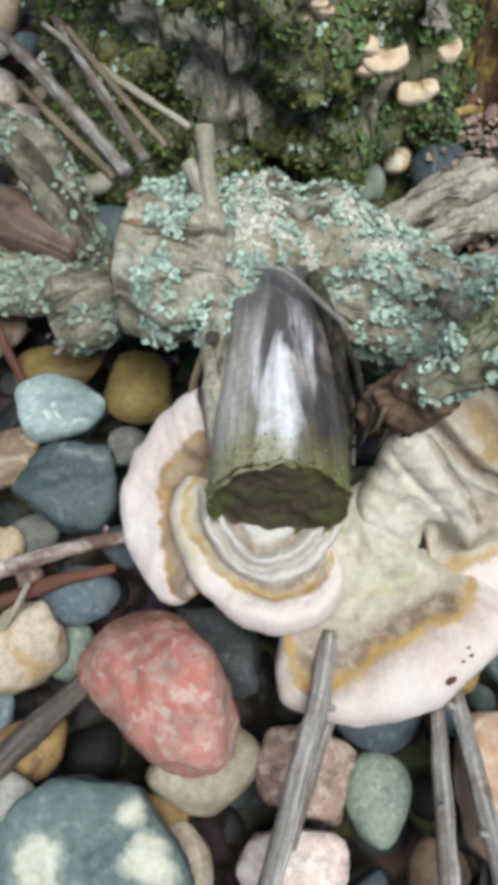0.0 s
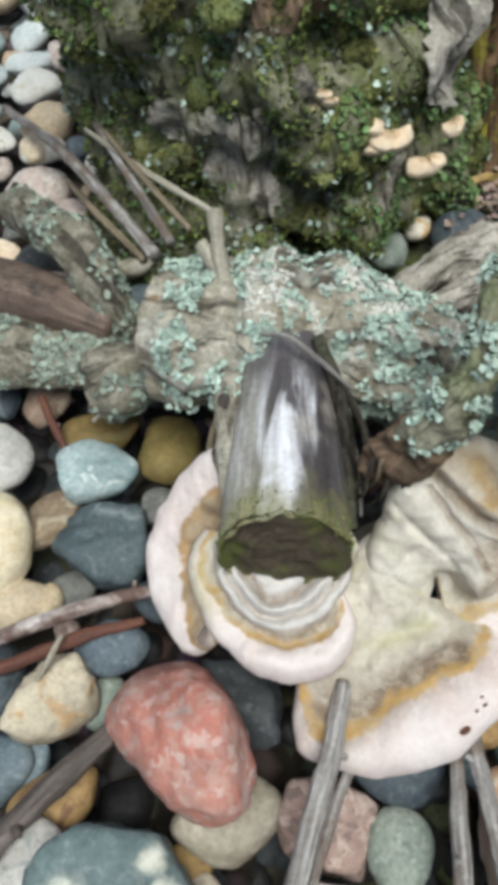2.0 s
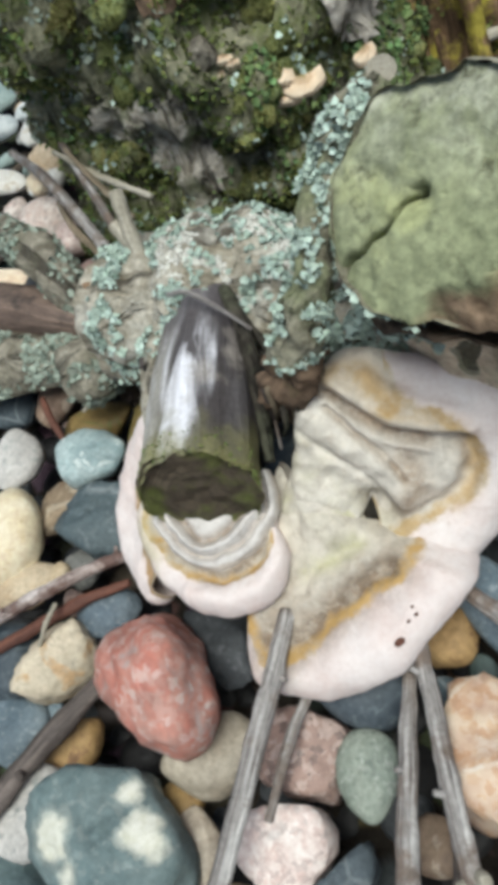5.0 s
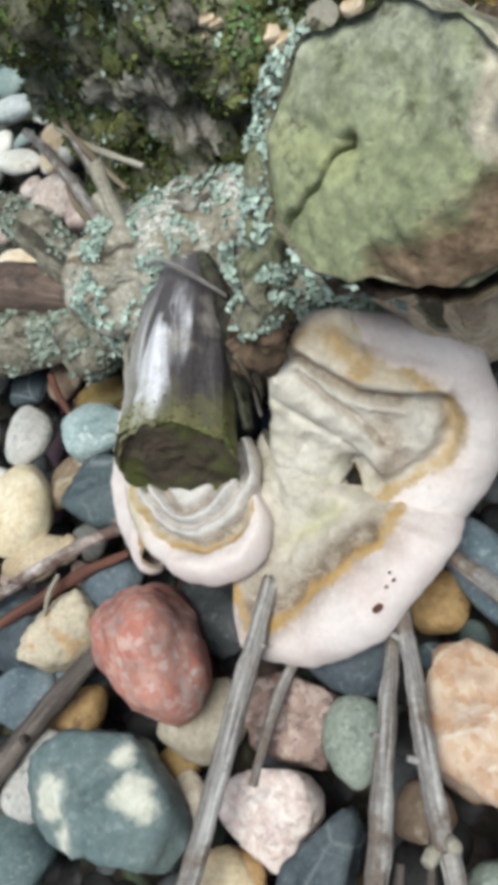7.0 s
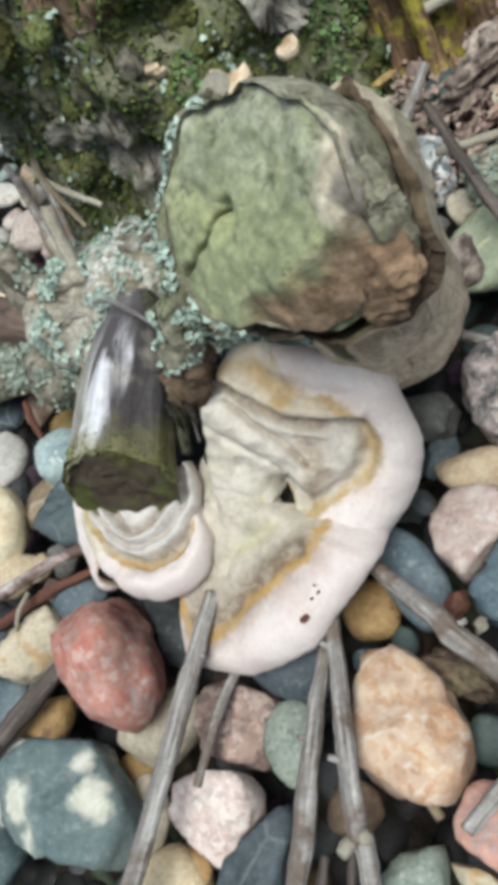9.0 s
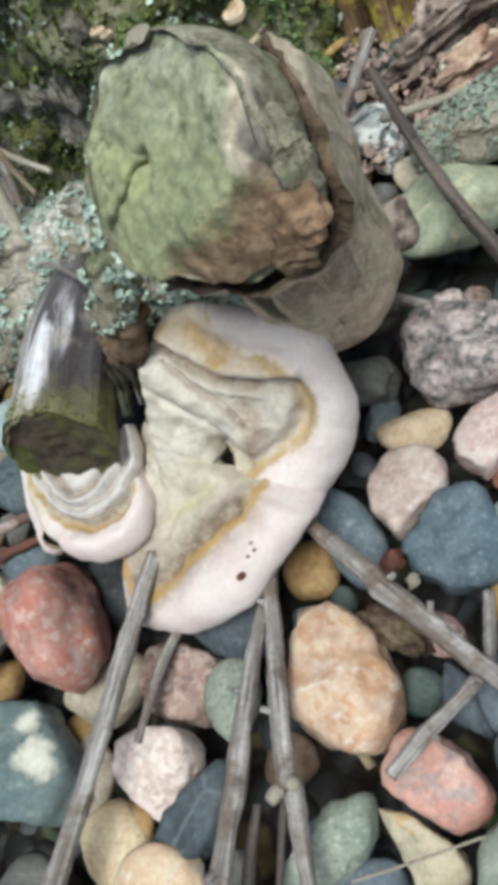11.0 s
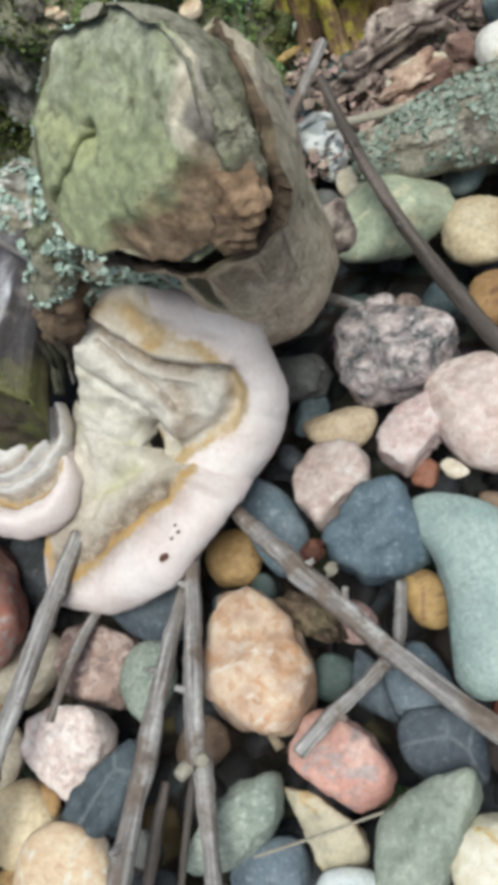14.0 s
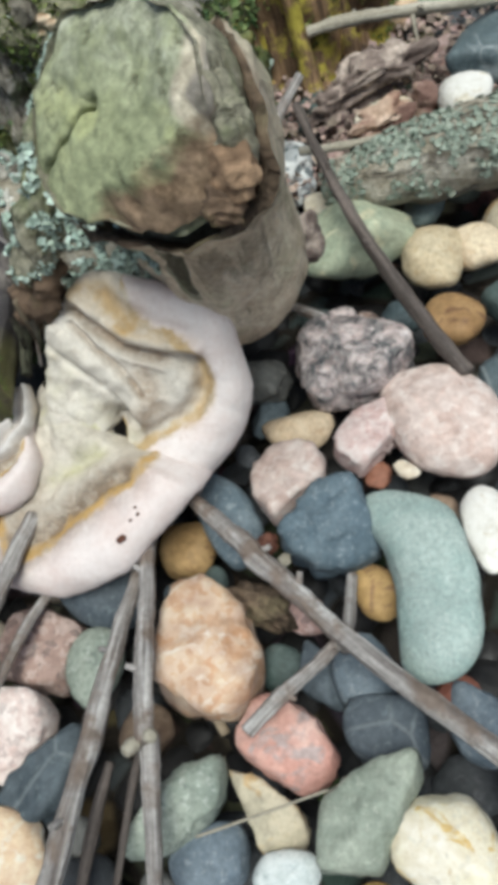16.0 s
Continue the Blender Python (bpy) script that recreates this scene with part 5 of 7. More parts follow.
fungus_thing("large folded bracket fungus with a rolled white margin", [
    ("cap", dict(foot=(0.0873, 0.1618, 0.0868), out=(1, -0.3, -0.3), normal=(0.062, -0.772, 0.632), thick=0.017, na=260, seed=12.0, swell=0.0015, roll=0.12,
                 reach=[(-74, 0.024), (-69, 0.032), (-66, 0.058), (-62, 0.071), (-55, 0.0715), (-43, 0.0695), (-28, 0.0712), (-13, 0.0725), (9, 0.072), (22, 0.0672), (30, 0.0675), (41, 0.07), (50, 0.0665), (60, 0.0605), (68, 0.0565), (85, 0.052),
                        (112, 0.052), (127, 0.046), (140, 0.042), (150, 0.0405), (165, 0.034), (180, 0.0315), (200, 0.034), (215, 0.038), (240, 0.041), (258, 0.037), (272, 0.03), (286, 0.024)],
                 band=[(-74, 0.95), (-68, 0.9), (-62, 0.54), (-38, 0.56), (-18, 0.63), (-4, 0.72), (8, 0.745), (21, 0.75), (28, 0.73), (38, 0.635), (59, 0.59), (79, 0.73), (86, 0.92), (95, 1.0), (286, 1.0)],
                 sink=[(-60, 0.0), (-35, 0.003), (0, 0.009), (35, 0.006), (80, 0.0), (160, 0.0), (195, 0.003), (230, 0.005), (262, 0.004), (276, 0.0), (286, 0.0)],
                 ridges=[([(-0.035, 0.0207), (-0.0126, 0.0087), (0.0069, -0.0007), (0.0169, -0.0112), (0.0202, -0.0229)], 0.003, 0.0055),
                         ([(-0.014, -0.008), (0.0, -0.0145), (0.011, -0.023)], -0.0032, 0.005),
                         ([(-0.0212, 0.0245), (-0.0077, 0.015), (0.0057, 0.0072), (0.0185, -0.0026)], -0.0032, 0.0018), ([(-0.019, 0.0215), (-0.0055, 0.012), (0.008, 0.004)], 0.0016, 0.002), ([(-0.034, 0.012), (-0.016, 0.0025), (0.0, -0.005), (0.009, -0.013)], -0.0018, 0.0018),
                         ([(-0.022, 0.0275), (-0.007, 0.0195), (0.012, 0.0135), (0.028, 0.0125)], 0.0014, 0.002),
                         ([(-0.0254, 0.0324), (-0.0198, 0.0303), (-0.0086, 0.0243), (0.008, 0.0189), (0.0273, 0.0178), (0.0415, 0.02)], -0.0055, 0.0026),
                         ([(-0.0241, 0.0385), (-0.0092, 0.031), (0.0071, 0.0255), (0.0263, 0.0243), (0.0413, 0.0255)], 0.0042, 0.0038),
                         ([(-0.006, 0.042), (0.003, 0.0365), (0.02, 0.0325), (0.036, 0.0315)], -0.0028, 0.0045),
                         ([(0.003, 0.043), (0.0419, 0.0345)], 0.0025, 0.01),
                         ([(0.037, 0.0175), (0.0423, 0.0185), (0.0475, 0.0115), (0.0468, 0.0), (0.038, -0.013), (0.0258, -0.0225), (0.0123, -0.0335)], -0.007, 0.0042),
                         ([(0.05, 0.034), (0.062, 0.005), (0.056, -0.02), (0.036, -0.044), (0.024, -0.055)], 0.0055, 0.0125),
                         ([(0.0376, 0.0031), (0.0376, 0.0)], 0.0035, 0.006), ([(0.0234, -0.0045), (0.0225, -0.012)], 0.003, 0.006), ([(0.0085, -0.021), (0.0135, -0.0235)], -0.02, 0.0066)],
                 stains=[(OCHRE, [(-0.0207, 0.0411), (-0.007, 0.042), (-0.002, 0.036), (0.004, 0.031)], 0.007, 0.85), (OCHRE, [(0.006, 0.0295), (0.0244, 0.0262), (0.0398, 0.0245)], 0.004, 0.6), (OCHRE, [(0.0475, 0.0115), (0.049, 0.0), (0.043, -0.012)], 0.004, 0.6),
                         # brown follows the same lines as the fold grooves
                         (BROWN, [(-0.0254, 0.0324), (-0.0198, 0.0303), (-0.0086, 0.0243), (0.008, 0.0189), (0.0273, 0.0178)], 0.003, 0.9), (BROWN, [(-0.0212, 0.0245), (-0.0077, 0.015), (0.0057, 0.0072), (0.0185, -0.0026)], 0.0018, 0.6), (BROWN, [(0.018, 0.008), (0.026, -0.006), (0.02, -0.018)], 0.007, 0.75), (BROWN, [(0.0423, 0.0185), (0.0455, 0.008)], 0.0035, 0.8),
                         (ALGAE, [(-0.03, 0.0), (-0.018, -0.012), (0.0, -0.024), (0.008, -0.03)], 0.01, 0.45)]), FUNGUS_FOLD,
     "bowl-shaped cap with a rolled rim and a folded middle"),
])

# ---- the mossy stump behind ----
stump = tagged(empty("mossy_stump"), "old stump shaggy with moss and lichen, bark cracked and dark", "tree stump")
pv, pf, pu = tube([(0.02, 0.58, -0.05), (0.015, 0.575, 0.03), (0.01, 0.575, 0.12), (-0.005, 0.58, 0.22), (-0.01, 0.585, 0.31), (-0.01, 0.59, 0.37)], [0.175, 0.155, 0.145, 0.14, 0.135, 0.12], 200, 170, 0.24, 14, 31.0, 0.2,
                  down=(0, 1, 0))
for k, p in enumerate(pv):
    d = Vector((p.x - 0.01, p.y - 0.58, 0)).normalized()
    pv[k] = p + d * (0.009 * n3((p.x, p.y, p.z * 0.4), 42, 5.0) + 0.003 * n3((p.x, p.y, p.z * 0.5), 75, 8.0) + 0.0025 * n3(p, 160, 2.0) - 0.008 * max(0.0, 0.25 - abs(n3((p.x, p.y, p.z * 0.35), 30, 9.0))) * 4)
mesh_object("trunk", pv, pf, STUMP_BARK, stump, "dark deeply furrowed bark", pu)


def patch(name, centre, size, mat, label, lift=0.003, seed=0.0):
    """A patch of other bark or bare wood lying on the stump, ragged at its edge: centre and half sizes in x and z."""
    keep = []
    for q in pf:
        c = sum((pv[i] for i in q), Vector()) / len(q)
        if c.y < 0.58 and ((c.x - centre[0]) / size[0]) ** 2 + ((c.z - centre[1]) / size[1]) ** 2 + 0.45 * n3(c, 45, seed) < 1:
            keep.append(q)
    ids = sorted({i for q in keep for i in q})
    at = {i: k for k, i in enumerate(ids)}
    mid = Vector((0.01, 0.58, 0))
    verts = []
    for i in ids:
        d = pv[i] - mid
        d.z = 0
        verts.append(pv[i] + d.normalized() * (lift + 0.003 * n3(pv[i], 80, seed + 2)))
    PATCHES.append((centre, size))
    return mesh_object(name, verts, [tuple(at[i] for i in q) for q in keep], mat, stump, label, [pu[i] for i in ids])


PATCHES = []
patch("bare_wood", (0.03, 0.235), (0.062, 0.055), BARE_WOOD, "bare dark brown heartwood", 0.002, 3.0)
patch("bark_plate", (-0.014, 0.095), (0.027, 0.043), STUMP_WOOD, "paler grey-brown bare wood", 0.003, 6.0)
patch("bark_plate", (-0.054, 0.115), (0.02, 0.016), STUMP_WOOD, "paler grey-brown bare wood", 0.003, 9.0)
patch("bark_plate", (0.117, 0.14), (0.02, 0.05), PALE_BARK, "pale deeply cracked bark", 0.006, 12.0)
patch("bark_plate", (0.085, 0.065), (0.018, 0.018), MID_BARK, "paler bark near the ground", 0.0015, 15.0)


def mossy(p):
    """Where moss can sit: the front of the stump, thin on the bare patches."""
    if p[1] > 0.62 or p[2] > 0.42:
        return 0.0
    return 0.06 if any(((p[0] - c[0]) / s[0]) ** 2 + ((p[2] - c[1]) / s[1]) ** 2 < 0.5 for c, s in PATCHES) else 1.0


sm = surface_samples(pv, pf, 420, lambda p, n: mossy(p) * (1.0 if 0.015 < p[0] < 0.085 and p[2] > 0.03 else 0.22) * patchy(16, 0.4, 0.58, 2.0)(p, n), rng)
mv, mf = cushions(sm, 0.0078, rng, 3.0)
tagged(mesh_object("moss_cushion", mv, mf, MOSS_CUSHION, stump, "lumpy cushions of olive and grey-green moss", None, True), kind="stuff")
ctop = surface_samples(mv, mf, 3200, lambda p, n: (n[1] < 0.3) * patchy(30, 0.4, 0.6, 12.0)(p, n), rng)
lv, lf = tufts(ctop, 0.0026, rng, 4)
tagged(mesh_object("moss_fuzz", lv, lf, MOSS_SOFT, stump, "short yellow-green moss shoots", None, False), kind="stuff")
lv, lf = flakes(surface_samples(mv, mf, 500, lambda p, n: (n[1] < 0.3) * patchy(34, 0.56, 0.66, 22.0)(p, n), rng), 0.0026, rng, 7, 0.8, 0.6)
tagged(mesh_object("leafy_lichen", lv, lf, LICHEN, stump, "mint-coloured leafy lichen rosettes", None, False), kind="stuff")
sm = surface_samples(pv, pf, 12000, lambda p, n: mossy(p) * patchy(22, 0.34, 0.54, 2.0)(p, n), rng)
mv, mf = tufts(sm, 0.0042, rng, 4)
tagged(mesh_object("moss", mv, mf, MOSS, stump, "olive moss cushions", None, False), kind="stuff")
sm = surface_samples(pv, pf, 6500, lambda p, n: mossy(p) * (1.0 if p[0] > 0.045 else 0.2) * patchy(24, 0.46, 0.6, 7.0)(p, n), rng)
mv, mf = flakes(sm, 0.0026, rng, 6, 1.2, 1.2)
tagged(mesh_object("leafy_moss", mv, mf, MOSS_BRIGHT, stump, "fresh green leafy moss", None, False), kind="stuff")
sm = surface_samples(pv, pf, 3000, lambda p, n: mossy(p) * (1.0 if p[0] < 0.0 else 0.4) * patchy(30, 0.5, 0.66, 17.0)(p, n), rng)
mv, mf = flakes(sm, 0.0026, rng, 6, 0.8, 0.7)
tagged(mesh_object("lichen", mv, mf, LICHEN_DARK, stump, "grey-green leafy lichen", None, False), kind="stuff")
v, f, u = tube([(0.000, 0.425, 0.132), (0.015, 0.425, 0.144), (0.031, 0.425, 0.155)], [0.006, 0.008, 0.0085], 18, 30, 0.3, 60, 44.0, 0.2)
mesh_object("dead_limb", v, f, MID_BARK, stump, "short grey-brown broken limb", u)
# grey gnarled roots
for k, pts in enumerate([[(0.15, 0.395, 0.05), (0.125, 0.38, 0.055), (0.1, 0.366, 0.052), (0.08, 0.352, 0.04), (0.065, 0.345, 0.02)],
                         [(0.155, 0.38, 0.035), (0.13, 0.362, 0.042), (0.1, 0.35, 0.036)]]):
    v, f, u = tube(pts, [0.014, 0.012, 0.011, 0.01, 0.008], 22, 50, 0.35, 60, 40.0 + k, 0.25)
    mesh_object("root", v, f, PALE_BARK, stump, "grey gnarled root with flaking bark", u)


def shelf(place, out, size, seed, thick=0.0046):
    v, f, u = bracket(foot=place, out=out, normal=(0.05, -0.3, 0.95), spans=(-100, 100), reach=[size * 0.85, size * 0.95, size * 0.82, size * 0.7, size * 0.8, size * 0.95, size * 0.8], thick=thick, drop=0.25, ripple=0.0006, seed=seed, na=40, swell=0.003, fold=0.003)
    ob = mesh_object("shelf_fungus", v, f, SMALL_FUNGUS, None, "", u)
    return tagged(ob, "small cream and tan shelf fungus on the mossy stump", "fungus", "small fungi on the stump")


# rotten wood standing beside the stump
rot = tagged(empty("rotten_wood"), "split red-brown rotten wood with yellow-green moss", "rotten wood")
for k in range(9):
    x = 0.15 + 0.012 * k + rng.uniform(-0.004, 0.004)
    y = 0.5 + 0.012 * (k % 3) + 0.05 * abs(k - 3) / 6
    v, f, u = tube([(x + 0.004, y - 0.02, 0.0), (x, y, 0.05), (x - 0.004, y + 0.015, 0.14), (x - 0.012, y + 0.03, 0.3)], [0.013, 0.011, 0.01, 0.009], 12, 40, 0.3, 40, 60.0 + k, 0.25, flat=0.6)
    mesh_object("splinter", v, f, ROTTEN, rot, "", u)
bvv, bff, buu = tube([(0.2, 0.575, -0.05), (0.2, 0.575, 0.1), (0.19, 0.59, 0.3)], [0.075, 0.065, 0.06], 40, 40, 0.15, 20, 70.0, 0.2, down=(0, 1, 0))
mesh_object("core", bvv, bff, ROTTEN, rot, "dark crumbling heartwood", buu)
sm = surface_samples(bvv, bff, 500, lambda p, n: (p[1] < 0.58) * patchy(24, 0.5, 0.62, 27.0)(p, n), rng)
mv, mf = tufts(sm, 0.005, rng, 4)
tagged(mesh_object("moss", mv, mf, MOSS, rot, "yellow-olive moss", None, False), kind="stuff")

# crumbling log piece lying on the pebbles
chunk = tagged(empty("rotten_log_piece"), "crumbling grey-brown piece of rotten log in layers", "wood")
lump("heartwood", (0.226, 0.452, 0.03), (0.04, 0.016, 0.02), (0, -14, 18), ROT_CHUNK, chunk, "grey-brown layered wood", 341, 0.45, 0.35, 5)
lump("broken_layer", (0.205, 0.44, 0.022), (0.014, 0.014, 0.022), (0, 10, 30), ROT_CHUNK, chunk, "", 342, 0.5, 0.4)
lump("broken_layer", (0.258, 0.45, 0.042), (0.03, 0.012, 0.013), (10, -6, -6), ROT_CHUNK, chunk, "", 343, 0.45, 0.4)
piece = tagged(empty("rotten_wood_piece"), "pinkish-brown rotten wood with a cream weathered top", "wood")
lump("body", (0.244, 0.412, 0.02), (0.028, 0.014, 0.015), (0, -6, 12), ROTTEN_PINK, piece, "red-brown crumbling wood", 344, 0.45, 0.3)
lump("weathered_top", (0.24, 0.41, 0.031), (0.024, 0.009, 0.006), (0, -8, 14), CREAM_ROT, piece, "cream weathered crust", 345, 0.5, 0.2)
tagged(lump("rotten_wood_piece", (0.276, 0.424, 0.02), (0.018, 0.012, 0.014), (0, 12, -30), ROTTEN_PINK, None, "", 346, 0.5, 0.35), "small dark red-brown rotten wood piece", "wood")
tagged(lump("bark_flake", (0.14, 0.512, 0.012), (0.02, 0.009, 0.009), (0, 10, -40), PALE_BARK, None, "", 347, 0.4, 0.3), "pale flaking bark at the foot of the stump", "bark")
tagged(lump("bark_flake", (0.152, 0.49, 0.006), (0.017, 0.008, 0.007), (0, 8, -30), PALE_BARK, None, "", 348, 0.4, 0.3), "whitish bark flake on the leaf litter", "bark")
tagged(lump("leaf", (0.152, 0.486, 0.026), (0.015, 0.0035, 0.003), (0, -10, 18), STONES["ochre"], None, "", 349, 0.25), "curled ochre-yellow dead leaf by the stump", "leaf")
tagged(lump("leaf", (0.152, 0.476, 0.014), (0.008, 0.006, 0.002), (20, 10, -20), STONES["peach"], None, "", 350, 0.25), "pale orange dead leaf on the litter", "leaf")

# lichen-covered small log on the far side
ll = tagged(empty("small_log"), "small fallen log covered in grey-green lichen", "log")
v, f, u = tube([(0.2, 0.343, 0.03), (0.24, 0.338, 0.038), (0.29, 0.336, 0.042), (0.36, 0.336, 0.046), (0.45, 0.34, 0.05)], [0.015, 0.022, 0.026, 0.028, 0.03], 30, 60, 0.2, 36, 91.0, 0.12)
body = mesh_object("limb", v, f, TRUNK_BARK, ll, "", u)
lv, lf = flakes(surface_samples(v, f, 4000, lambda p, n: (n[2] > -0.2) * patchy(40, 0.36, 0.55, 33.0)(p, n), rng), 0.0021, rng, 6, 0.6, 0.5)
tagged(mesh_object("lichen", lv, lf, LICHEN_DARK, ll, "grey-green crusty lichen", None, False), kind="stuff")

# driftwood pieces on the near shore side
lg = tagged(empty("broken_log"), "broken log with flaking lichen lying against the main log", "log")
v, f, u = tube([(-0.3, 0.34, 0.038), (-0.22, 0.332, 0.042), (-0.15, 0.324, 0.042), (-0.115, 0.317, 0.044), (-0.098, 0.314, 0.046)], [0.024, 0.024, 0.021, 0.017, 0.012], 32, 60, 0.15, 32, 95.0, 0.1)
mesh_object("limb", v, f, DRIFT_BARK, lg, "", u)
lv, lf = flakes(surface_samples(v, f, 1600, lambda p, n: (n[2] > -0.4) * patchy(36, 0.45, 0.62, 39.0)(p, n), rng), 0.0024, rng, 6, 0.6, 0.5)
tagged(mesh_object("lichen", lv, lf, LICHEN_DARK, lg, "grey-green lichen", None, False), kind="stuff")
v, f, u = tube([(-0.3, 0.41, 0.05), (-0.22, 0.384, 0.055), (-0.15, 0.357, 0.058), (-0.115, 0.338, 0.06), (-0.098, 0.329, 0.058)], [0.023, 0.022, 0.019, 0.016, 0.011], 28, 60, 0.08, 30, 99.0, 0.12)
tagged(mesh_object("smooth_log", v, f, BROWN_LOG, None, "", u), "smooth wet-brown driftwood log with a split end", "log")
v, f, u = tube([(-0.1, 0.292, 0.05), (-0.086, 0.292, 0.058), (-0.068, 0.296, 0.064)], [0.022, 0.022, 0.016], 24, 30, 0.2, 50, 103.0, 0.15)
ch = mesh_object("wood_chunk", v, f, DRIFT_BARK, None, "", u)
tagged(ch, "pale sawn chunk of wood dusted with lichen", "wood")
lv, lf = flakes(surface_samples(v, f, 260, patchy(45, 0.4, 0.6, 41.0), rng), 0.003, rng, 6, 0.6, 0.5)
tagged(mesh_object("lichen", lv, lf, LICHEN_DARK, ch, "thin lichen", None, False), kind="stuff")
v, f, u = tube([(-0.175, 0.43, 0.075), (-0.14, 0.39, 0.092), (-0.117, 0.366, 0.095), (-0.1, 0.345, 0.07), (-0.092, 0.335, 0.04)], [0.012, 0.014, 0.0145, 0.0145, 0.013], 24, 40, 0.25, 40, 107.0, 0.15)
cb = mesh_object("lichen_branch", v, f, DRIFT_BARK, None, "", u)
tagged(cb, "short broken branch speckled with lichen", "branch")
lv, lf = flakes(surface_samples(v, f, 700, lambda p, n: patchy(40, 0.4, 0.6, 45.0)(p, n), rng), 0.0024, rng, 6, 0.6, 0.5)
tagged(mesh_object("lichen", lv, lf, LICHEN_DARK, cb, "grey-green lichen", None, False), kind="stuff")

# ---- sticks ----
stick("stick", [(0.037, 0.112, 0.05), (0.031, 0.085, 0.054), (0.015, 0.035, 0.052), (-0.004, -0.02, 0.05), (-0.03, -0.09, 0.046)], [0.0055, 0.006, 0.0062, 0.0068, 0.0075], STICK,
      "long grey weathered stick resting on the stones", 1.0, [(0.3, 2, 0.3)], nubs=2)
stick("stick", [(0.043, 0.088, 0.026), (0.03, 0.06, 0.03), (0.018, 0.025, 0.03)], [0.004, 0.004, 0.003], STICK, "thin grey twig beside a thicker stick", 1.5)
stick("stick", [(0.09, 0.105, 0.022), (0.086, 0.07, 0.032), (0.08, 0.01, 0.044), (0.073, -0.045, 0.05), (0.062, -0.12, 0.05)], [0.0045, 0.005, 0.0062, 0.0068, 0.0075], STICK,
      "grey-brown weathered stick lying over the stones", 2.0, [(0.35, 3, 0.35), (0.5, 1, 0.3)], nubs=2)
stick("stick", [(0.093, 0.108, 0.034), (0.097, 0.07, 0.038), (0.101, 0.03, 0.043), (0.104, 0.0, 0.045)], [0.0048, 0.0056, 0.006, 0.0062], STICK, "pale grey stick with a snapped end", 3.0, nubs=2)
stick("twig", [(0.104, 0.004, 0.04), (0.1065, -0.02, 0.038), (0.109, -0.045, 0.036), (0.113, -0.09, 0.032)], [0.0058, 0.005, 0.0045, 0.004], STICK, "grey twig end with peeled bark", 4.0)
for k, (p, q) in enumerate([((0.101, 0.0, 0.046), (0.0985, -0.004, 0.05)), ((0.107, 0.003, 0.046), (0.1095, 0.001, 0.051))]):
    stick("snapped_stub", [p, ((p[0] + q[0]) / 2, (p[1] + q[1]) / 2, (p[2] + q[2]) / 2), q], [0.004, 0.0042, 0.0036], STICK_PALE, "pale snapped side twig", 5.0 + k, rings=12)
stick("stick", [(-0.06, 0.167, 0.03), (-0.085, 0.16, 0.033), (-0.125, 0.147, 0.033), (-0.19, 0.122, 0.03)], [0.0042, 0.0052, 0.0056, 0.006], PEELED, "peeled pale stick with dark bark patches", 6.0, [(0.4, 3, 0.2)], nubs=2)
stick("bark_strip", [(-0.068, 0.152, 0.022), (-0.1, 0.143, 0.024), (-0.14, 0.128, 0.022), (-0.18, 0.112, 0.02)], [0.003, 0.005, 0.005, 0.004], RED_WOOD, "red-brown strip of bark under a peeled stick", 7.0)
stick("stick", [(-0.068, 0.108, 0.022), (-0.082, 0.09, 0.028), (-0.113, 0.058, 0.03), (-0.16, 0.01, 0.03)], [0.004, 0.0075, 0.0085, 0.009], STICK_DARK, "dark weathered stick wedged between stones", 8.0, [(0.3, 2, 0.3)], nubs=2)
stick("twig", [(-0.108, 0.14, 0.035), (-0.112, 0.128, 0.036), (-0.12, 0.118, 0.028)], [0.002, 0.0022, 0.0016], STICK_PALE, "thin pale dry twig", 9.0, rings=20)
stick("stick", [(0.11, 0.126, 0.034), (0.135, 0.098, 0.042), (0.163, 0.067, 0.044), (0.2, 0.03, 0.038), (0.27, -0.03, 0.032)], [0.0045, 0.0058, 0.0062, 0.006, 0.0065], STICK, "long knobbly grey stick crossing the stones", 10.0,
      [(0.35, 2, 0.5), (0.42, 4.2, 0.5), (0.47, 1, 0.5)], nubs=4)
stick("twig", [(0.146, 0.004, 0.036), (0.16, 0.017, 0.036), (0.18, 0.033, 0.034), (0.192, 0.045, 0.036)], [0.0046, 0.0046, 0.0044, 0.0036], STICK, "short grey twig propped against a longer stick", 11.0, nubs=2)
stick("twig", [(0.192, 0.078, 0.012), (0.191, 0.06, 0.02), (0.19, 0.045, 0.028), (0.188, 0.036, 0.03)], [0.0034, 0.004, 0.004, 0.0034], STICK, "small grey snapped side twig", 12.0)
stick("twig", [(0.128, 0.01, 0.006), (0.118, 0.03, 0.014), (0.108, 0.05, 0.018)], [0.003, 0.003, 0.0026], STICK_BROWN, "brown twig in a gap between stones", 13.0)
stick("stick", [(0.188, 0.37, 0.078), (0.2, 0.325, 0.069), (0.214, 0.278, 0.06), (0.235, 0.228, 0.044), (0.262, 0.175, 0.03)], [0.0034, 0.0044, 0.0052, 0.006, 0.0062], STICK_DARK, "dark brown bent stick leaning over a green cobble", 14.0, [(0.05, 2, 0.4)], nubs=2)
stick("twig", [(0.155, 0.38, 0.045), (0.168, 0.4, 0.05), (0.19, 0.43, 0.062)], [0.0055, 0.0052, 0.0045], STICK, "short grey twig end poking up", 15.0)
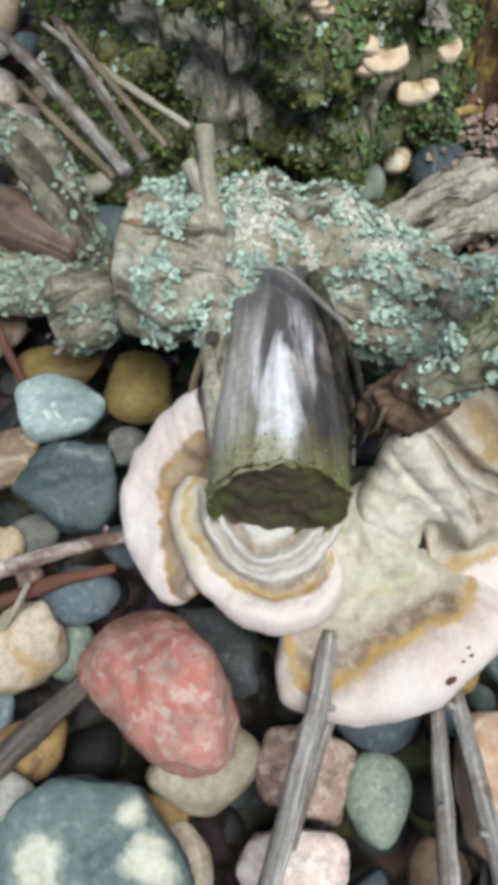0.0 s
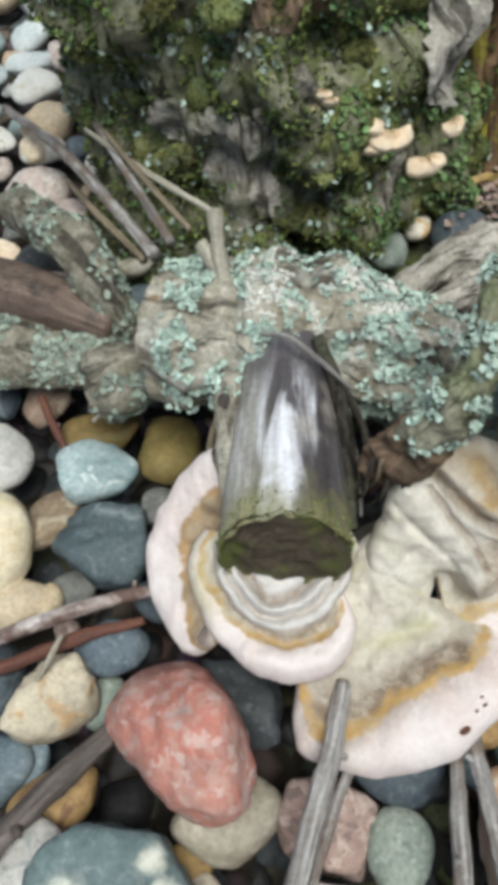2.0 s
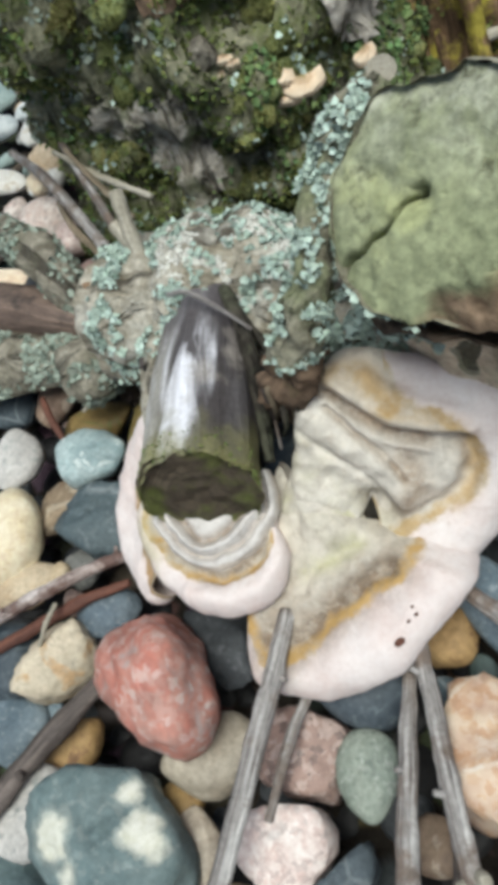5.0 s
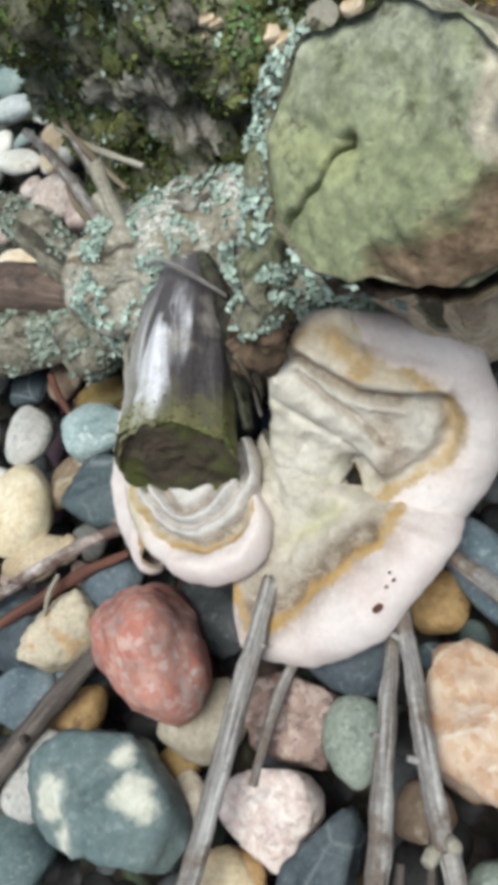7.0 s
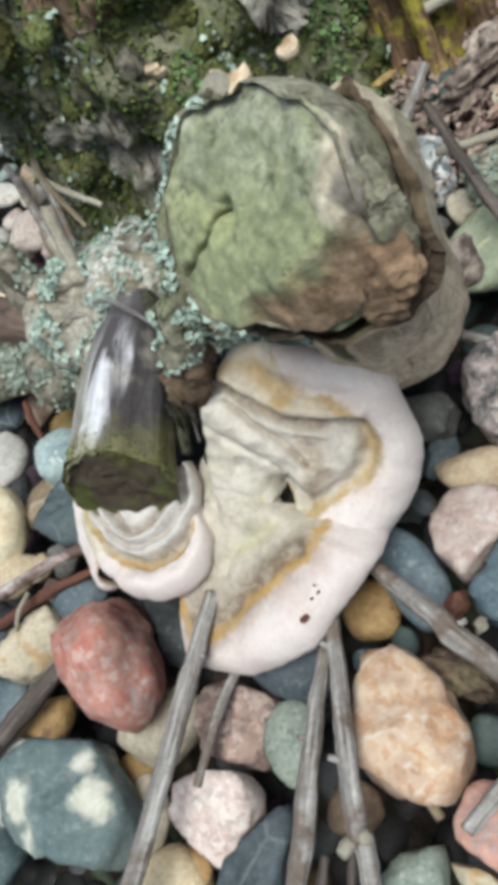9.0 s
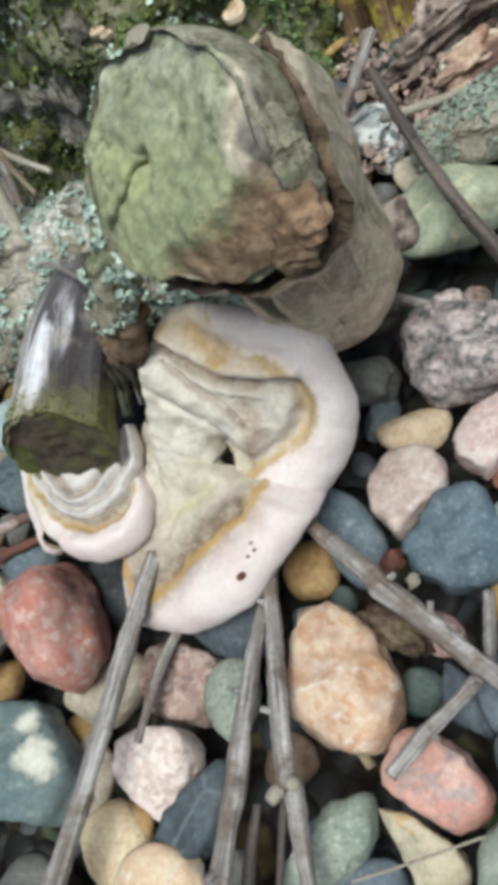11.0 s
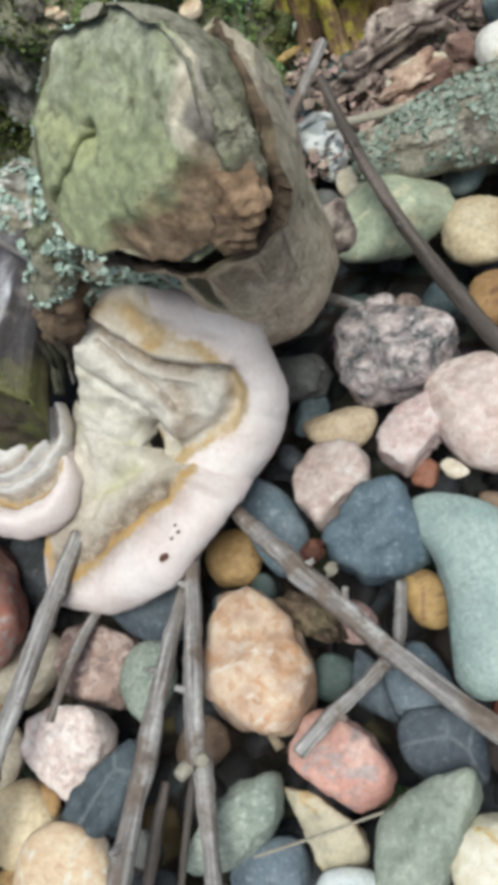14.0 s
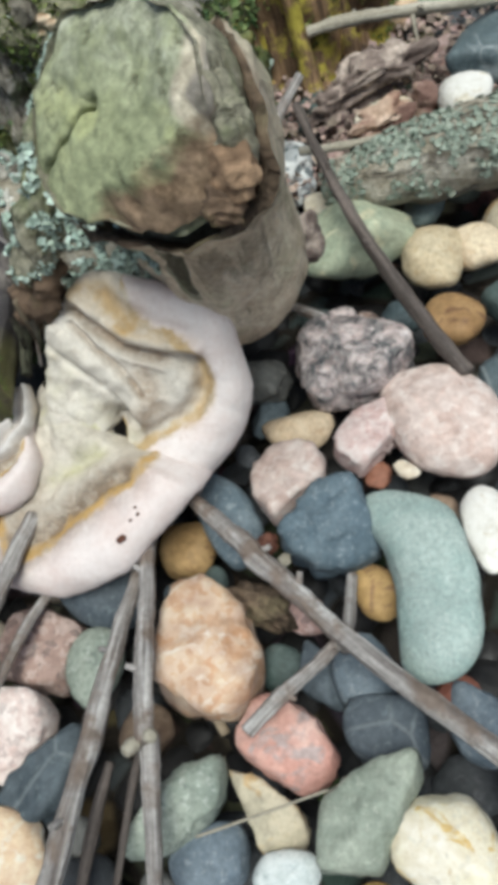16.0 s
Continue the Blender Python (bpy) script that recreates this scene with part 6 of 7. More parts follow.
stick("stick", [(0.185, 0.362, 0.05), (0.215, 0.358, 0.05), (0.255, 0.356, 0.052), (0.31, 0.372, 0.05)], [0.0038, 0.0036, 0.0032, 0.003], STICK_PALE, "thin pale grey stick lying on the small log", 16.0)
stick("stick", [(0.188, 0.503, 0.052), (0.23, 0.497, 0.056), (0.28, 0.486, 0.056), (0.37, 0.465, 0.056)], [0.0055, 0.0062, 0.006, 0.006], STICK_PALE, "straight bleached stick across the rotten wood", 17.0, nubs=2)
stick("twig", [(0.275, 0.5, 0.03), (0.272, 0.47, 0.06), (0.275, 0.45, 0.03)], [0.0018, 0.002, 0.0015], STICK_PALE, "thin pale dry twig", 18.0)
stick("twig", [(0.17, 0.245, 0.03), (0.188, 0.232, 0.03), (0.2, 0.228, 0.022)], [0.004, 0.0045, 0.003], STICK, "short bluish-grey twig beside the log", 19.0)
for k, (pts, r, m) in enumerate([([(-0.24, 0.62, 0.03), (-0.15, 0.49, 0.07), (-0.066, 0.356, 0.092)], 0.0062, STICK), ([(-0.15, 0.55, 0.09), (-0.1, 0.45, 0.092), (-0.056, 0.363, 0.095)], 0.0045, STICK),
                                ([(-0.13, 0.49, 0.09), (-0.08, 0.43, 0.098), (-0.032, 0.385, 0.098)], 0.0032, STICK_PALE), ([(-0.11, 0.47, 0.1), (-0.085, 0.43, 0.1), (-0.045, 0.372, 0.096)], 0.003, STICK_BROWN),
                                ([(-0.16, 0.5, 0.04), (-0.115, 0.42, 0.07), (-0.075, 0.36, 0.085)], 0.004, STICK_BROWN)]):
    stick("twig", pts, [r * 0.8, r, r * 0.9], m, "dead twig leaning on the log from behind", 20.0 + k)
stick("twig", [(-0.112, 0.278, 0.03), (-0.098, 0.292, 0.032), (-0.085, 0.303, 0.034)], [0.002, 0.0022, 0.0018], STICK_PALE, "thin straw-coloured dry twig", 26.0, rings=20)
stick("bark_strip", [(-0.15, 0.3, 0.028), (-0.14, 0.28, 0.026), (-0.125, 0.255, 0.018)], [0.003, 0.004, 0.002], RED_WOOD, "rust-brown sliver of bark", 27.0, rings=20)

stick("twig", [(0.122, -0.033, 0.026), (0.15, -0.026, 0.03), (0.178, -0.018, 0.03)], [0.0008, 0.0009, 0.0007], STICK_PALE, "hair-thin pale twig across the stones", 28.0, rings=20)
stick("twig", [(0.083, -0.004, 0.03), (0.078, -0.03, 0.03), (0.074, -0.075, 0.03)], [0.003, 0.004, 0.003], STICK_DARK, "brown splintered twig under a grey stick", 29.0)
stick("twig", [(0.1, 0.02, 0.03), (0.094, -0.01, 0.028), (0.09, -0.05, 0.028)], [0.002, 0.0026, 0.002], STICK_DARK, "thin brown twig among the sticks", 30.0)
tagged(lump("wood_chunk", (0.147, 0.069, 0.008), (0.021, 0.012, 0.011), (0, 6, -30), INNER_BARK, None, "", 361, 0.45, 0.35), "dark brown crumbling wood under a grey stick", "wood")
tagged(lump("bark_flake", (0.1494, 0.1015, 0.008), (0.009, 0.006, 0.006), (10, 10, 40), RED_WOOD, None, "", 362, 0.4, 0.2), "dark red-brown flake of bark", "bark")
tagged(lump("wood_chip", (0.1603, 0.0868, 0.018), (0.005, 0.0035, 0.003), (0, 20, 60), STICK_PALE, None, "", 363, 0.4, 0.2, 3), "small pale chip of wood", "wood")

# ---- small fungi on the stump ----
shelf((0.062, 0.428, 0.127), (-0.25, -1, 0), 0.0165, 51)
shelf((0.079, 0.424, 0.12), (0.1, -1, 0), 0.0155, 52)
shelf((0.066, 0.42, 0.111), (0.0, -1, 0), 0.009, 53)
shelf((0.103, 0.424, 0.097), (0.1, -1, 0), 0.0145, 54)
shelf((0.117, 0.43, 0.116), (0.3, -1, 0), 0.0085, 55)
shelf((0.038, 0.424, 0.146), (0.0, -1, 0), 0.0055, 56)
shelf((0.0425, 0.424, 0.141), (0.0, -1, 0), 0.0045, 57)
shelf((0.0345, 0.424, 0.138), (0.0, -1, 0), 0.005, 58)
shelf((0.042, 0.424, 0.134), (0.0, -1, 0), 0.0045, 59)
# ---- leaf litter ----
lit = []
for _ in range(1700):
    x, y = rng.uniform(0.13, 0.36), rng.uniform(0.36, 0.56)
    lit.append((Vector((x, y, rng.uniform(0.008, 0.022))), Vector((0, 0, 1))))
for _ in range(160):
    lit.append((Vector((rng.uniform(-0.2, 0.1), rng.uniform(0.3, 0.42), rng.uniform(-0.012, 0.008))), Vector((0, 0, 1))))
v, f = flakes(lit, 0.0045, rng, 5, 0.8, 0.6, 0.6)
tagged(mesh_object("leaf_litter", v, f, LITTER, None, "", None, False), "brown crumbs of bark and leaf litter", "leaf litter", "", "stuff")

# ---- stones ----
rock((-0.0408, 0.0924, 0.0300), (0.053, 0.035, 0.029), 0, "red", 14, 1, "coarse red granite stone with pale crystal flecks", taper=-0.25, lie=(-68, 38, 142))
rock((-0.0676, 0.0215, 0.0240), (0.0456, 0.0349, 0.0194), 0, "spotted", 20, 2, "dark teal stone with large cream spots", sides=[(-175, 1.03), (-147, 0.95), (-104, 0.83), (-104, 0.83), (-25, 1.19), (7, 0.99), (30, 0.85), (83, 1.0), (140, 1.01)])
rock((-0.1105, 0.0650, 0.0040), (0.0248, 0.0157, 0.0097), 25, "ochre", 6, 3, "rusty orange pebble wedged under a dry stick")
rock((-0.1195, 0.0340, 0.0120), (0.0274, 0.0207, 0.0129), 36, "greywhite", 6, 4, "pale grey speckled pebble with greenish stains")
rock((-0.1000, 0.2005, 0.0140), (0.0330, 0.0279, 0.0173), 0, "slate", 26, 5, "dark blue-grey slate stone with angular edges", sides=[(-90, 1.00), (-21, 1.03), (10, 0.94), (93, 0.96), (161, 0.92), (-131, 0.75)])
rock((-0.1080, 0.2500, 0.0160), (0.0259, 0.0205, 0.0127), 4, "tealwhite", 9, 6, "pale teal pebble with white patches")
rock((-0.1165, 0.2850, 0.0040), (0.0284, 0.0161, 0.0100), 2, "olive", 5, 7, "olive-brown damp pebble among the beach shingle")
rock((-0.0655, 0.2680, 0.0080), (0.0204, 0.0246, 0.0127), 3, "olive", 5, 8, "mossy olive-green rounded pebble among the beach shingle")
rock((-0.0880, 0.1415, 0.0100), (0.0209, 0.0163, 0.0101), 7, "bluegrey", 7, 9, "smooth blue-grey pebble beside a peeled stick", taper=-0.15)
rock((-0.0145, 0.1130, 0.0080), (0.0282, 0.0212, 0.0131), -59, "charcoal", 22, 10, "charcoal black stone under the pale bracket fungus", taper=0.2)
rock((-0.1153, 0.1141, 0.0140), (0.0241, 0.0246, 0.0152), 0, "beige", 22, 11, "beige weathered stone with rusty stains", sides=[(-105, 1.12), (-78, 0.95), (-53, 0.92), (-4, 1.04), (38, 1.03), (96, 1.0), (157, 0.66), (161, 0.71)])
rock((-0.0205, 0.0580, 0.0040), (0.0287, 0.0202, 0.0125), 14, "tangrey", 6, 12, "tan-grey flattish pebble among the beach shingle")
rock((0.0276, 0.0557, 0.0080), (0.0259, 0.0226, 0.0125), 0, "brownpink", 20, 13, "brown-pink granite cobble with dark grains", sides=[(-165, 1.01), (-117, 0.91), (-99, 0.95), (-16, 0.88), (61, 0.95), (95, 1.05), (164, 1.04)])
rock((0.0595, 0.0450, 0.0080), (0.0207, 0.0155, 0.0096), -102, "greengrey", 4, 14, "grey-green oval pebble with fine dark specks")
rock((0.0199, 0.0111, 0.0120), (0.0265, 0.0235, 0.0128), 0, "pinkwhite", 20, 15, "pale pink and white quartzite pebble", sides=[(-167, 0.96), (-130, 0.73), (-127, 0.73), (-33, 0.76), (-12, 0.92), (42, 1.18), (84, 1.05), (103, 1.05), (152, 1.11)])
rock((0.0398, -0.0044, 0.0080), (0.0234, 0.0244, 0.0146), 0, "darkslate", 24, 16, "dark slate-blue stone among the beach shingle", sides=[(-102, 1.09), (-64, 0.85), (-21, 0.77), (20, 1.2), (126, 0.34), (158, 0.65)])
rock((0.1233, 0.0477, 0.0180), (0.0274, 0.0357, 0.0179), 0, "tangranite", 26, 17, "large tan granite cobble with pale crystal facets", sides=[(-176, 1.04), (-118, 0.97), (-95, 1.01), (-47, 1.12), (-17, 1.07), (27, 0.86), (54, 0.85), (87, 1.02), (163, 1.09)])
rock((0.1585, 0.0031, 0.0160), (0.0233, 0.0209, 0.0131), 0, "pinksmooth", 20, 18, "smooth salmon-pink pebble with grey ends", sides=[(-131, 0.77), (-123, 0.77), (-66, 1.06), (-34, 1.09), (25, 0.8), (51, 0.78), (96, 1.06), (147, 1.09), (180, 1.06)])
rock((0.1485, -0.0231, 0.0040), (0.0162, 0.0174, 0.0102), 0, "beige", 22, 19, "small beige angular pebble among the beach shingle", sides=[(-158, 0.59), (-85, 1.04), (-24, 1.16), (17, 0.88), (56, 0.56), (76, 0.77)])
rock((0.1066, -0.0195, 0.0100), (0.0245, 0.0207, 0.0118), 0, "greengrey", 24, 20, "pale green-grey stone with white chips", sides=[(-161, 1.23), (-85, 0.98), (-50, 0.74), (-36, 0.76), (0, 1.06), (102, 0.82), (143, 0.43)])
rock((0.1927, -0.0239, 0.0160), (0.0237, 0.0232, 0.0115), 0, "olivegrey", 20, 21, "flat grey-green leaf-shaped stone among the beach shingle", sides=[(-90, 1.06), (-30, 0.59), (-8, 0.9), (98, 0.9), (119, 0.72), (137, 0.78), (178, 1.03)])
rock((0.2250, 0.0690, 0.0260), (0.0483, 0.0187, 0.0094), -83, "teal", 5, 22, "large smooth pale teal cobble shaped like a bean", -6, blunt=1.3)
rock((0.1820, 0.1030, 0.0180), (0.0278, 0.0265, 0.0164), 0, "blue", 24, 23, "blunt blue-grey cobble with faceted top", sides=[(-128, 0.89), (-87, 0.99), (-62, 1.08), (-4, 1.01), (13, 0.92), (82, 0.98), (138, 0.74), (-157, 0.94)])
rock((0.1630, 0.1345, 0.0140), (0.0230, 0.0274, 0.0115), 0, "pinkgranite", 16, 24, "dusty pink granite cobble with an ochre ring", sides=[(-140, 0.94), (-53, 0.60), (-6, 0.95), (46, 1.02), (80, 0.92), (133, 0.97), (-177, 0.97)])
rock((0.2050, 0.2030, 0.0220), (0.0380, 0.0307, 0.0190), 0, "bwgranite", 16, 25, "black and pink speckled granite cobble", sides=[(-165, 0.99), (-104, 0.96), (-67, 0.93), (-32, 0.87), (36, 0.81), (62, 0.74), (83, 0.90), (148, 1.14), (-178, 0.98)])
rock((0.2475, 0.1565, 0.0200), (0.0388, 0.0282, 0.0141), -65, "pinkgranite", 6, 26, "large flat pale pink granite cobble")
rock((0.2080, 0.1535, 0.0160), (0.0216, 0.0220, 0.0108), 0, "pinkgranite", 16, 27, "small pointed pale pink stone", sides=[(-131, 0.97), (-48, 0.56), (-24, 0.68), (22, 1.17), (104, 0.79), (135, 0.81), (-180, 1.00)])
rock((0.1670, 0.1720, 0.0060), (0.0212, 0.0125, 0.0085), -8, "tan", 5, 28, "sandy ochre pebble with a dark pit")
rock((0.2580, 0.2775, 0.0160), (0.0200, 0.0233, 0.0124), -7, "tan", 5, 29, "sandy tan rounded pebble among the beach shingle")
rock((0.2845, 0.2780, 0.0160), (0.0181, 0.0177, 0.0110), -33, "tan", 6, 30, "warm tan pebble with a flat top")
rock((0.2630, 0.2295, 0.0100), (0.0179, 0.0194, 0.0111), -5, "ochre", 5, 31, "ochre-brown rounded pebble among the beach shingle")
rock((0.2135, 0.3020, 0.0220), (0.0380, 0.0320, 0.0200), 3, "greenstone", 9, 32, "large pale green cobble behind a dark twig")
rock((0.1275, 0.1210, 0.0040), (0.0303, 0.0156, 0.0097), -71, "bluegrey", 7, 33, "blue-grey streaked stone beneath the fungus")
rock((0.1035, 0.1075, 0.0000), (0.0164, 0.0166, 0.0102), -23, "ochre", 6, 34, "dark ochre pebble in shade")
rock((0.2095, 0.1360, 0.0060), (0.0074, 0.0090, 0.0046), 0, "brick", 7, 35, "small brick-red pebble among the beach shingle")
rock((0.2030, 0.0710, 0.0040), (0.0119, 0.0143, 0.0074), 9, "ochre", 5, 36, "ochre disc-like pebble among the beach shingle")
rock((0.2010, 0.0070, 0.0020), (0.0179, 0.0174, 0.0108), 6, "darkslate", 8, 37, "dark slate stone partly under a grey-green one")
rock((0.1515, 0.0415, -0.0040), (0.0114, 0.0125, 0.0070), -52, "darkgreen", 6, 38, "dark green-black pebble in a gap")
rock((0.1930, 0.0345, 0.0000), (0.0149, 0.0192, 0.0093), 9, "bluegrey", 7, 39, "blue-grey stone under crossing sticks")
rock((0.1705, 0.0355, -0.0020), (0.0181, 0.0099, 0.0062), -71, "darkslate", 14, 40, "dark slate shard among the beach shingle")
rock((0.2590, 0.0920, 0.0180), (0.0240, 0.0127, 0.0078), -90, "white", 5, 41, "smooth chalk-white pebble among the beach shingle")
rock((0.2200, -0.0390, 0.0100), (0.0209, 0.0207, 0.0128), 8, "cream", 7, 42, "cream-coloured rough stone with ochre crust")
rock((0.1555, -0.0460, 0.0080), (0.0145, 0.0099, 0.0061), 12, "bluewhite", 6, 43, "pale bluish-white pebble among the beach shingle")
rock((0.1210, -0.0400, 0.0020), (0.0177, 0.0138, 0.0086), 22, "bluegrey", 7, 44, "blue-grey pebble among the beach shingle")
rock((0.1477, 0.2080, 0.0120), (0.0170, 0.0185, 0.0110), 20, "darkgrey", 20, 45, "angular dark grey stone beside the log")
rock((0.1500, 0.1900, -0.0020), (0.0130, 0.0170, 0.0090), -20, "darkslate", 18, 88, "dark angular stone in the shade of the fungus")
rock((0.2335, 0.0205, 0.0020), (0.0114, 0.0103, 0.0064), 2, "brick", 6, 47, "dark brick-red pebble among the beach shingle")
rock((0.2395, 0.0090, 0.0040), (0.0125, 0.0185, 0.0078), 13, "bluegrey", 6, 48, "grey-blue cobble among the beach shingle")
rock((0.2960, 0.4060, 0.0340), (0.0182, 0.0194, 0.0113), -29, "white", 5, 49, "creamy white pebble by the rotten log")
rock((0.3205, 0.4540, 0.0300), (0.0305, 0.0293, 0.0182), 43, "slate", 12, 50, "dark slate stone leaning on the rotten wood")
rock((0.1705, 0.4030, 0.0140), (0.0194, 0.0228, 0.0120), -18, "greygranite", 8, 51, "grey speckled granite pebble among the beach shingle")
rock((0.1905, 0.3505, 0.0120), (0.0104, 0.0141, 0.0064), -3, "cream", 6, 52, "small cream pebble among the beach shingle")
rock((0.0225, -0.0375, 0.0120), (0.0253, 0.0197, 0.0122), 6, "peach", 6, 53, "peach-cream quartzite pebble among the beach shingle")
rock((-0.0070, -0.0175, 0.0060), (0.0197, 0.0190, 0.0118), 22, "tan", 6, 54, "olive-tan pebble among the beach shingle")
rock((-0.1540, 0.1680, 0.0060), (0.0256, 0.0164, 0.0102), 2, "tan", 5, 55, "ochre-tan flattened pebble among the beach shingle")
rock((-0.1670, 0.2010, 0.0180), (0.0255, 0.0344, 0.0158), 2, "creamtan", 5, 56, "large cream-tan rounded cobble among the beach shingle")
rock((-0.1730, 0.2635, 0.0140), (0.0197, 0.0263, 0.0122), 1, "greywhite", 4, 57, "smooth light grey egg-shaped pebble")
rock((-0.1580, 0.1175, 0.0060), (0.0226, 0.0267, 0.0140), 4, "darkslate", 8, 58, "dark slate stone among the beach shingle")
rock((-0.1480, 0.0795, 0.0020), (0.0247, 0.0201, 0.0125), 3, "bluegrey", 7, 59, "blue-grey flat stone among the beach shingle")
rock((-0.1965, 0.3235, 0.0000), (0.0185, 0.0234, 0.0115), 17, "darkslate", 8, 60, "dark stone in the shade of the log")
rock((-0.0410, 0.0370, -0.0020), (0.0129, 0.0112, 0.0069), 0, "ochre", 5, 61, "rusty orange pebble deep in a gap")
rock((-0.0285, 0.0145, 0.0000), (0.0124, 0.0220, 0.0077), 7, "tangrey", 7, 62, "brown-grey stone under a stick")
rock((-0.0025, -0.0100, 0.0060), (0.0165, 0.0113, 0.0070), 10, "ochre", 5, 63, "ochre pebble among the beach shingle")
rock((-0.1305, -0.0030, 0.0080), (0.0195, 0.0247, 0.0121), 12, "darkteal", 7, 64, "dark teal stone among the beach shingle")
rock((-0.1390, 0.2245, 0.0020), (0.0162, 0.0255, 0.0100), -27, "brown", 6, 65, "earthy brown stone among the beach shingle")
rock((-0.1305, 0.1695, 0.0060), (0.0087, 0.0113, 0.0054), -16, "tan", 5, 66, "tan pebble among the beach shingle")
rock((-0.1205, 0.1790, -0.0040), (0.0137, 0.0142, 0.0085), -17, "darkgrey", 7, 67, "dark grey damp pebble among the beach shingle")
rock((-0.0915, 0.1145, -0.0040), (0.0105, 0.0152, 0.0065), -8, "greengrey", 6, 68, "grey-green pebble in a gap")
rock((-0.1250, 0.0795, 0.0000), (0.0072, 0.0167, 0.0045), -20, "bluegrey", 6, 69, "slate-blue pebble among the beach shingle")
rock((-0.2085, 0.6185, 0.0120), (0.0251, 0.0239, 0.0148), 45, "tan", 5, 70, "sandy rounded beach pebble among the beach shingle")
rock((-0.2030, 0.5770, 0.0140), (0.0203, 0.0134, 0.0083), 14, "white", 4, 71, "white quartz pebble among the beach shingle")
rock((-0.2020, 0.5275, 0.0100), (0.0300, 0.0285, 0.0177), 37, "pinkwhite", 6, 72, "pale pink-grey cobble among the beach shingle")
rock((-0.2300, 0.6790, 0.0120), (0.0249, 0.0212, 0.0132), 26, "white", 5, 73, "white pebble of the open shingle")
rock((-0.2425, 0.7185, 0.0120), (0.0256, 0.0155, 0.0096), 10, "bluewhite", 5, 74, "pale bluish-white pebble of the open shingle")
rock((-0.2075, 0.7315, 0.0120), (0.0213, 0.0173, 0.0107), -18, "pinkwhite", 5, 75, "pinkish pebble among the beach shingle")
rock((-0.1500, 0.3900, 0.0320), (0.0180, 0.0160, 0.0125), 13, "pinkwhite", 8, 76, "pale pink knobbly stone behind the driftwood")
rock((-0.3085, 0.7720, 0.0120), (0.0322, 0.0242, 0.0121), -21, "teal", 5, 77, "pale teal flattened pebble among the beach shingle")
rock((-0.2980, 0.7135, 0.0120), (0.0397, 0.0185, 0.0115), -26, "bluewhite", 5, 78, "pale bluish-white pebble of the open shingle")
rock((-0.2105, 0.5795, 0.0160), (0.0150, 0.0195, 0.0093), 6, "creamtan", 5, 79, "cream pebble among the beach shingle")
rock((-0.2680, 0.6130, 0.0100), (0.0364, 0.0153, 0.0095), -22, "white", 5, 80, "white pebble among the beach shingle")
rock((-0.2325, 0.4615, 0.0080), (0.0332, 0.0147, 0.0091), -15, "creamtan", 5, 81, "cream-tan pebble of the open shingle")
rock((-0.2575, 0.5175, 0.0060), (0.0231, 0.0190, 0.0118), -16, "pinkwhite", 6, 82, "pale pink pebble of the open shingle")
rock((0.1780, 0.3835, 0.0100), (0.0118, 0.0199, 0.0073), -7, "greygranite", 8, 83, "grey-white speckled granite pebble by the dead branch")
rock((0.1905, 0.2160, 0.0160), (0.0210, 0.0254, 0.0130), 0, "bwgranite", 10, 84, "black and pink granite stone")
rock((0.2435, 0.4255, 0.0220), (0.0214, 0.0126, 0.0078), -7, "cream", 14, 85, "rough pinkish-cream stone chip on the leaf litter")
rock((0.2615, 0.5630, 0.0200), (0.0237, 0.0164, 0.0102), -12, "peach", 9, 86, "peach-tan stone beside the rotten wood")
rock((0.2245, 0.1280, 0.0200), (0.0071, 0.0045, 0.0028), -42, "cream", 6, 87, "small cream chip of stone")

# ---- the pebbles between and around ----
PALES = ["greywhite", "white", "cream", "white", "bluewhite", "white", "pinkwhite", "tan", "greywhite", "bluegrey", "teal", "pinkgranite", "creamtan", "bluewhite"]
KINDS = ["slate", "bluegrey", "ochre", "tan", "beige", "greywhite", "brownpink", "greengrey", "pinkwhite", "darkslate", "tangrey", "olivegrey", "pinkgranite", "brown", "darkgreen", "cream",
         "teal", "darkgrey", "charcoal", "white"]
# darker kinds for filler stones, deepening the shade between the larger ones
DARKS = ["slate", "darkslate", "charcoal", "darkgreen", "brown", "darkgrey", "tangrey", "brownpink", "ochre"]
# lowest stones: shade between pebbles put into their colour
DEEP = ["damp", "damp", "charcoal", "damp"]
WORDS = {"slate": "blue slate", "bluegrey": "blue-grey", "ochre": "rusty ochre", "tan": "sandy tan", "beige": "beige", "greywhite": "pale grey", "brownpink": "brown-pink", "greengrey": "grey-green",
         "pinkwhite": "pinkish white", "darkslate": "dark slate", "tangrey": "tan-grey", "olivegrey": "olive-grey", "pinkgranite": "pale pink granite", "brown": "earth-brown", "darkgreen": "dark green",
         "cream": "cream", "teal": "pale teal", "darkgrey": "dark grey", "charcoal": "charcoal", "white": "white", "creamtan": "cream-tan", "bluewhite": "bluish white", "damp": "near-black shade-toned"}
SHAPES = []
prng = random.Random(77)
for k in range(16):
    SHAPES.append(stone_shape((1.0, prng.uniform(0.68, 0.95), prng.uniform(0.45, 0.68)), prng.choice([4, 5, 6, 8]), 900 + k, 3))
MESHES = {}


def pebble_mesh(shape, kind, size):
    key = (shape, kind, size)
    if key not in MESHES:
        v, f = SHAPES[shape]
        me = bpy.data.meshes.new("pebble")
        me.from_pydata([tuple(p * size) for p in v], [], f)
        me.polygons.foreach_set("use_smooth", [True] * len(me.polygons))
        me.materials.append(STONES[kind])
        MESHES[key] = me
    return MESHES[key]


placed = list(ROCKS)
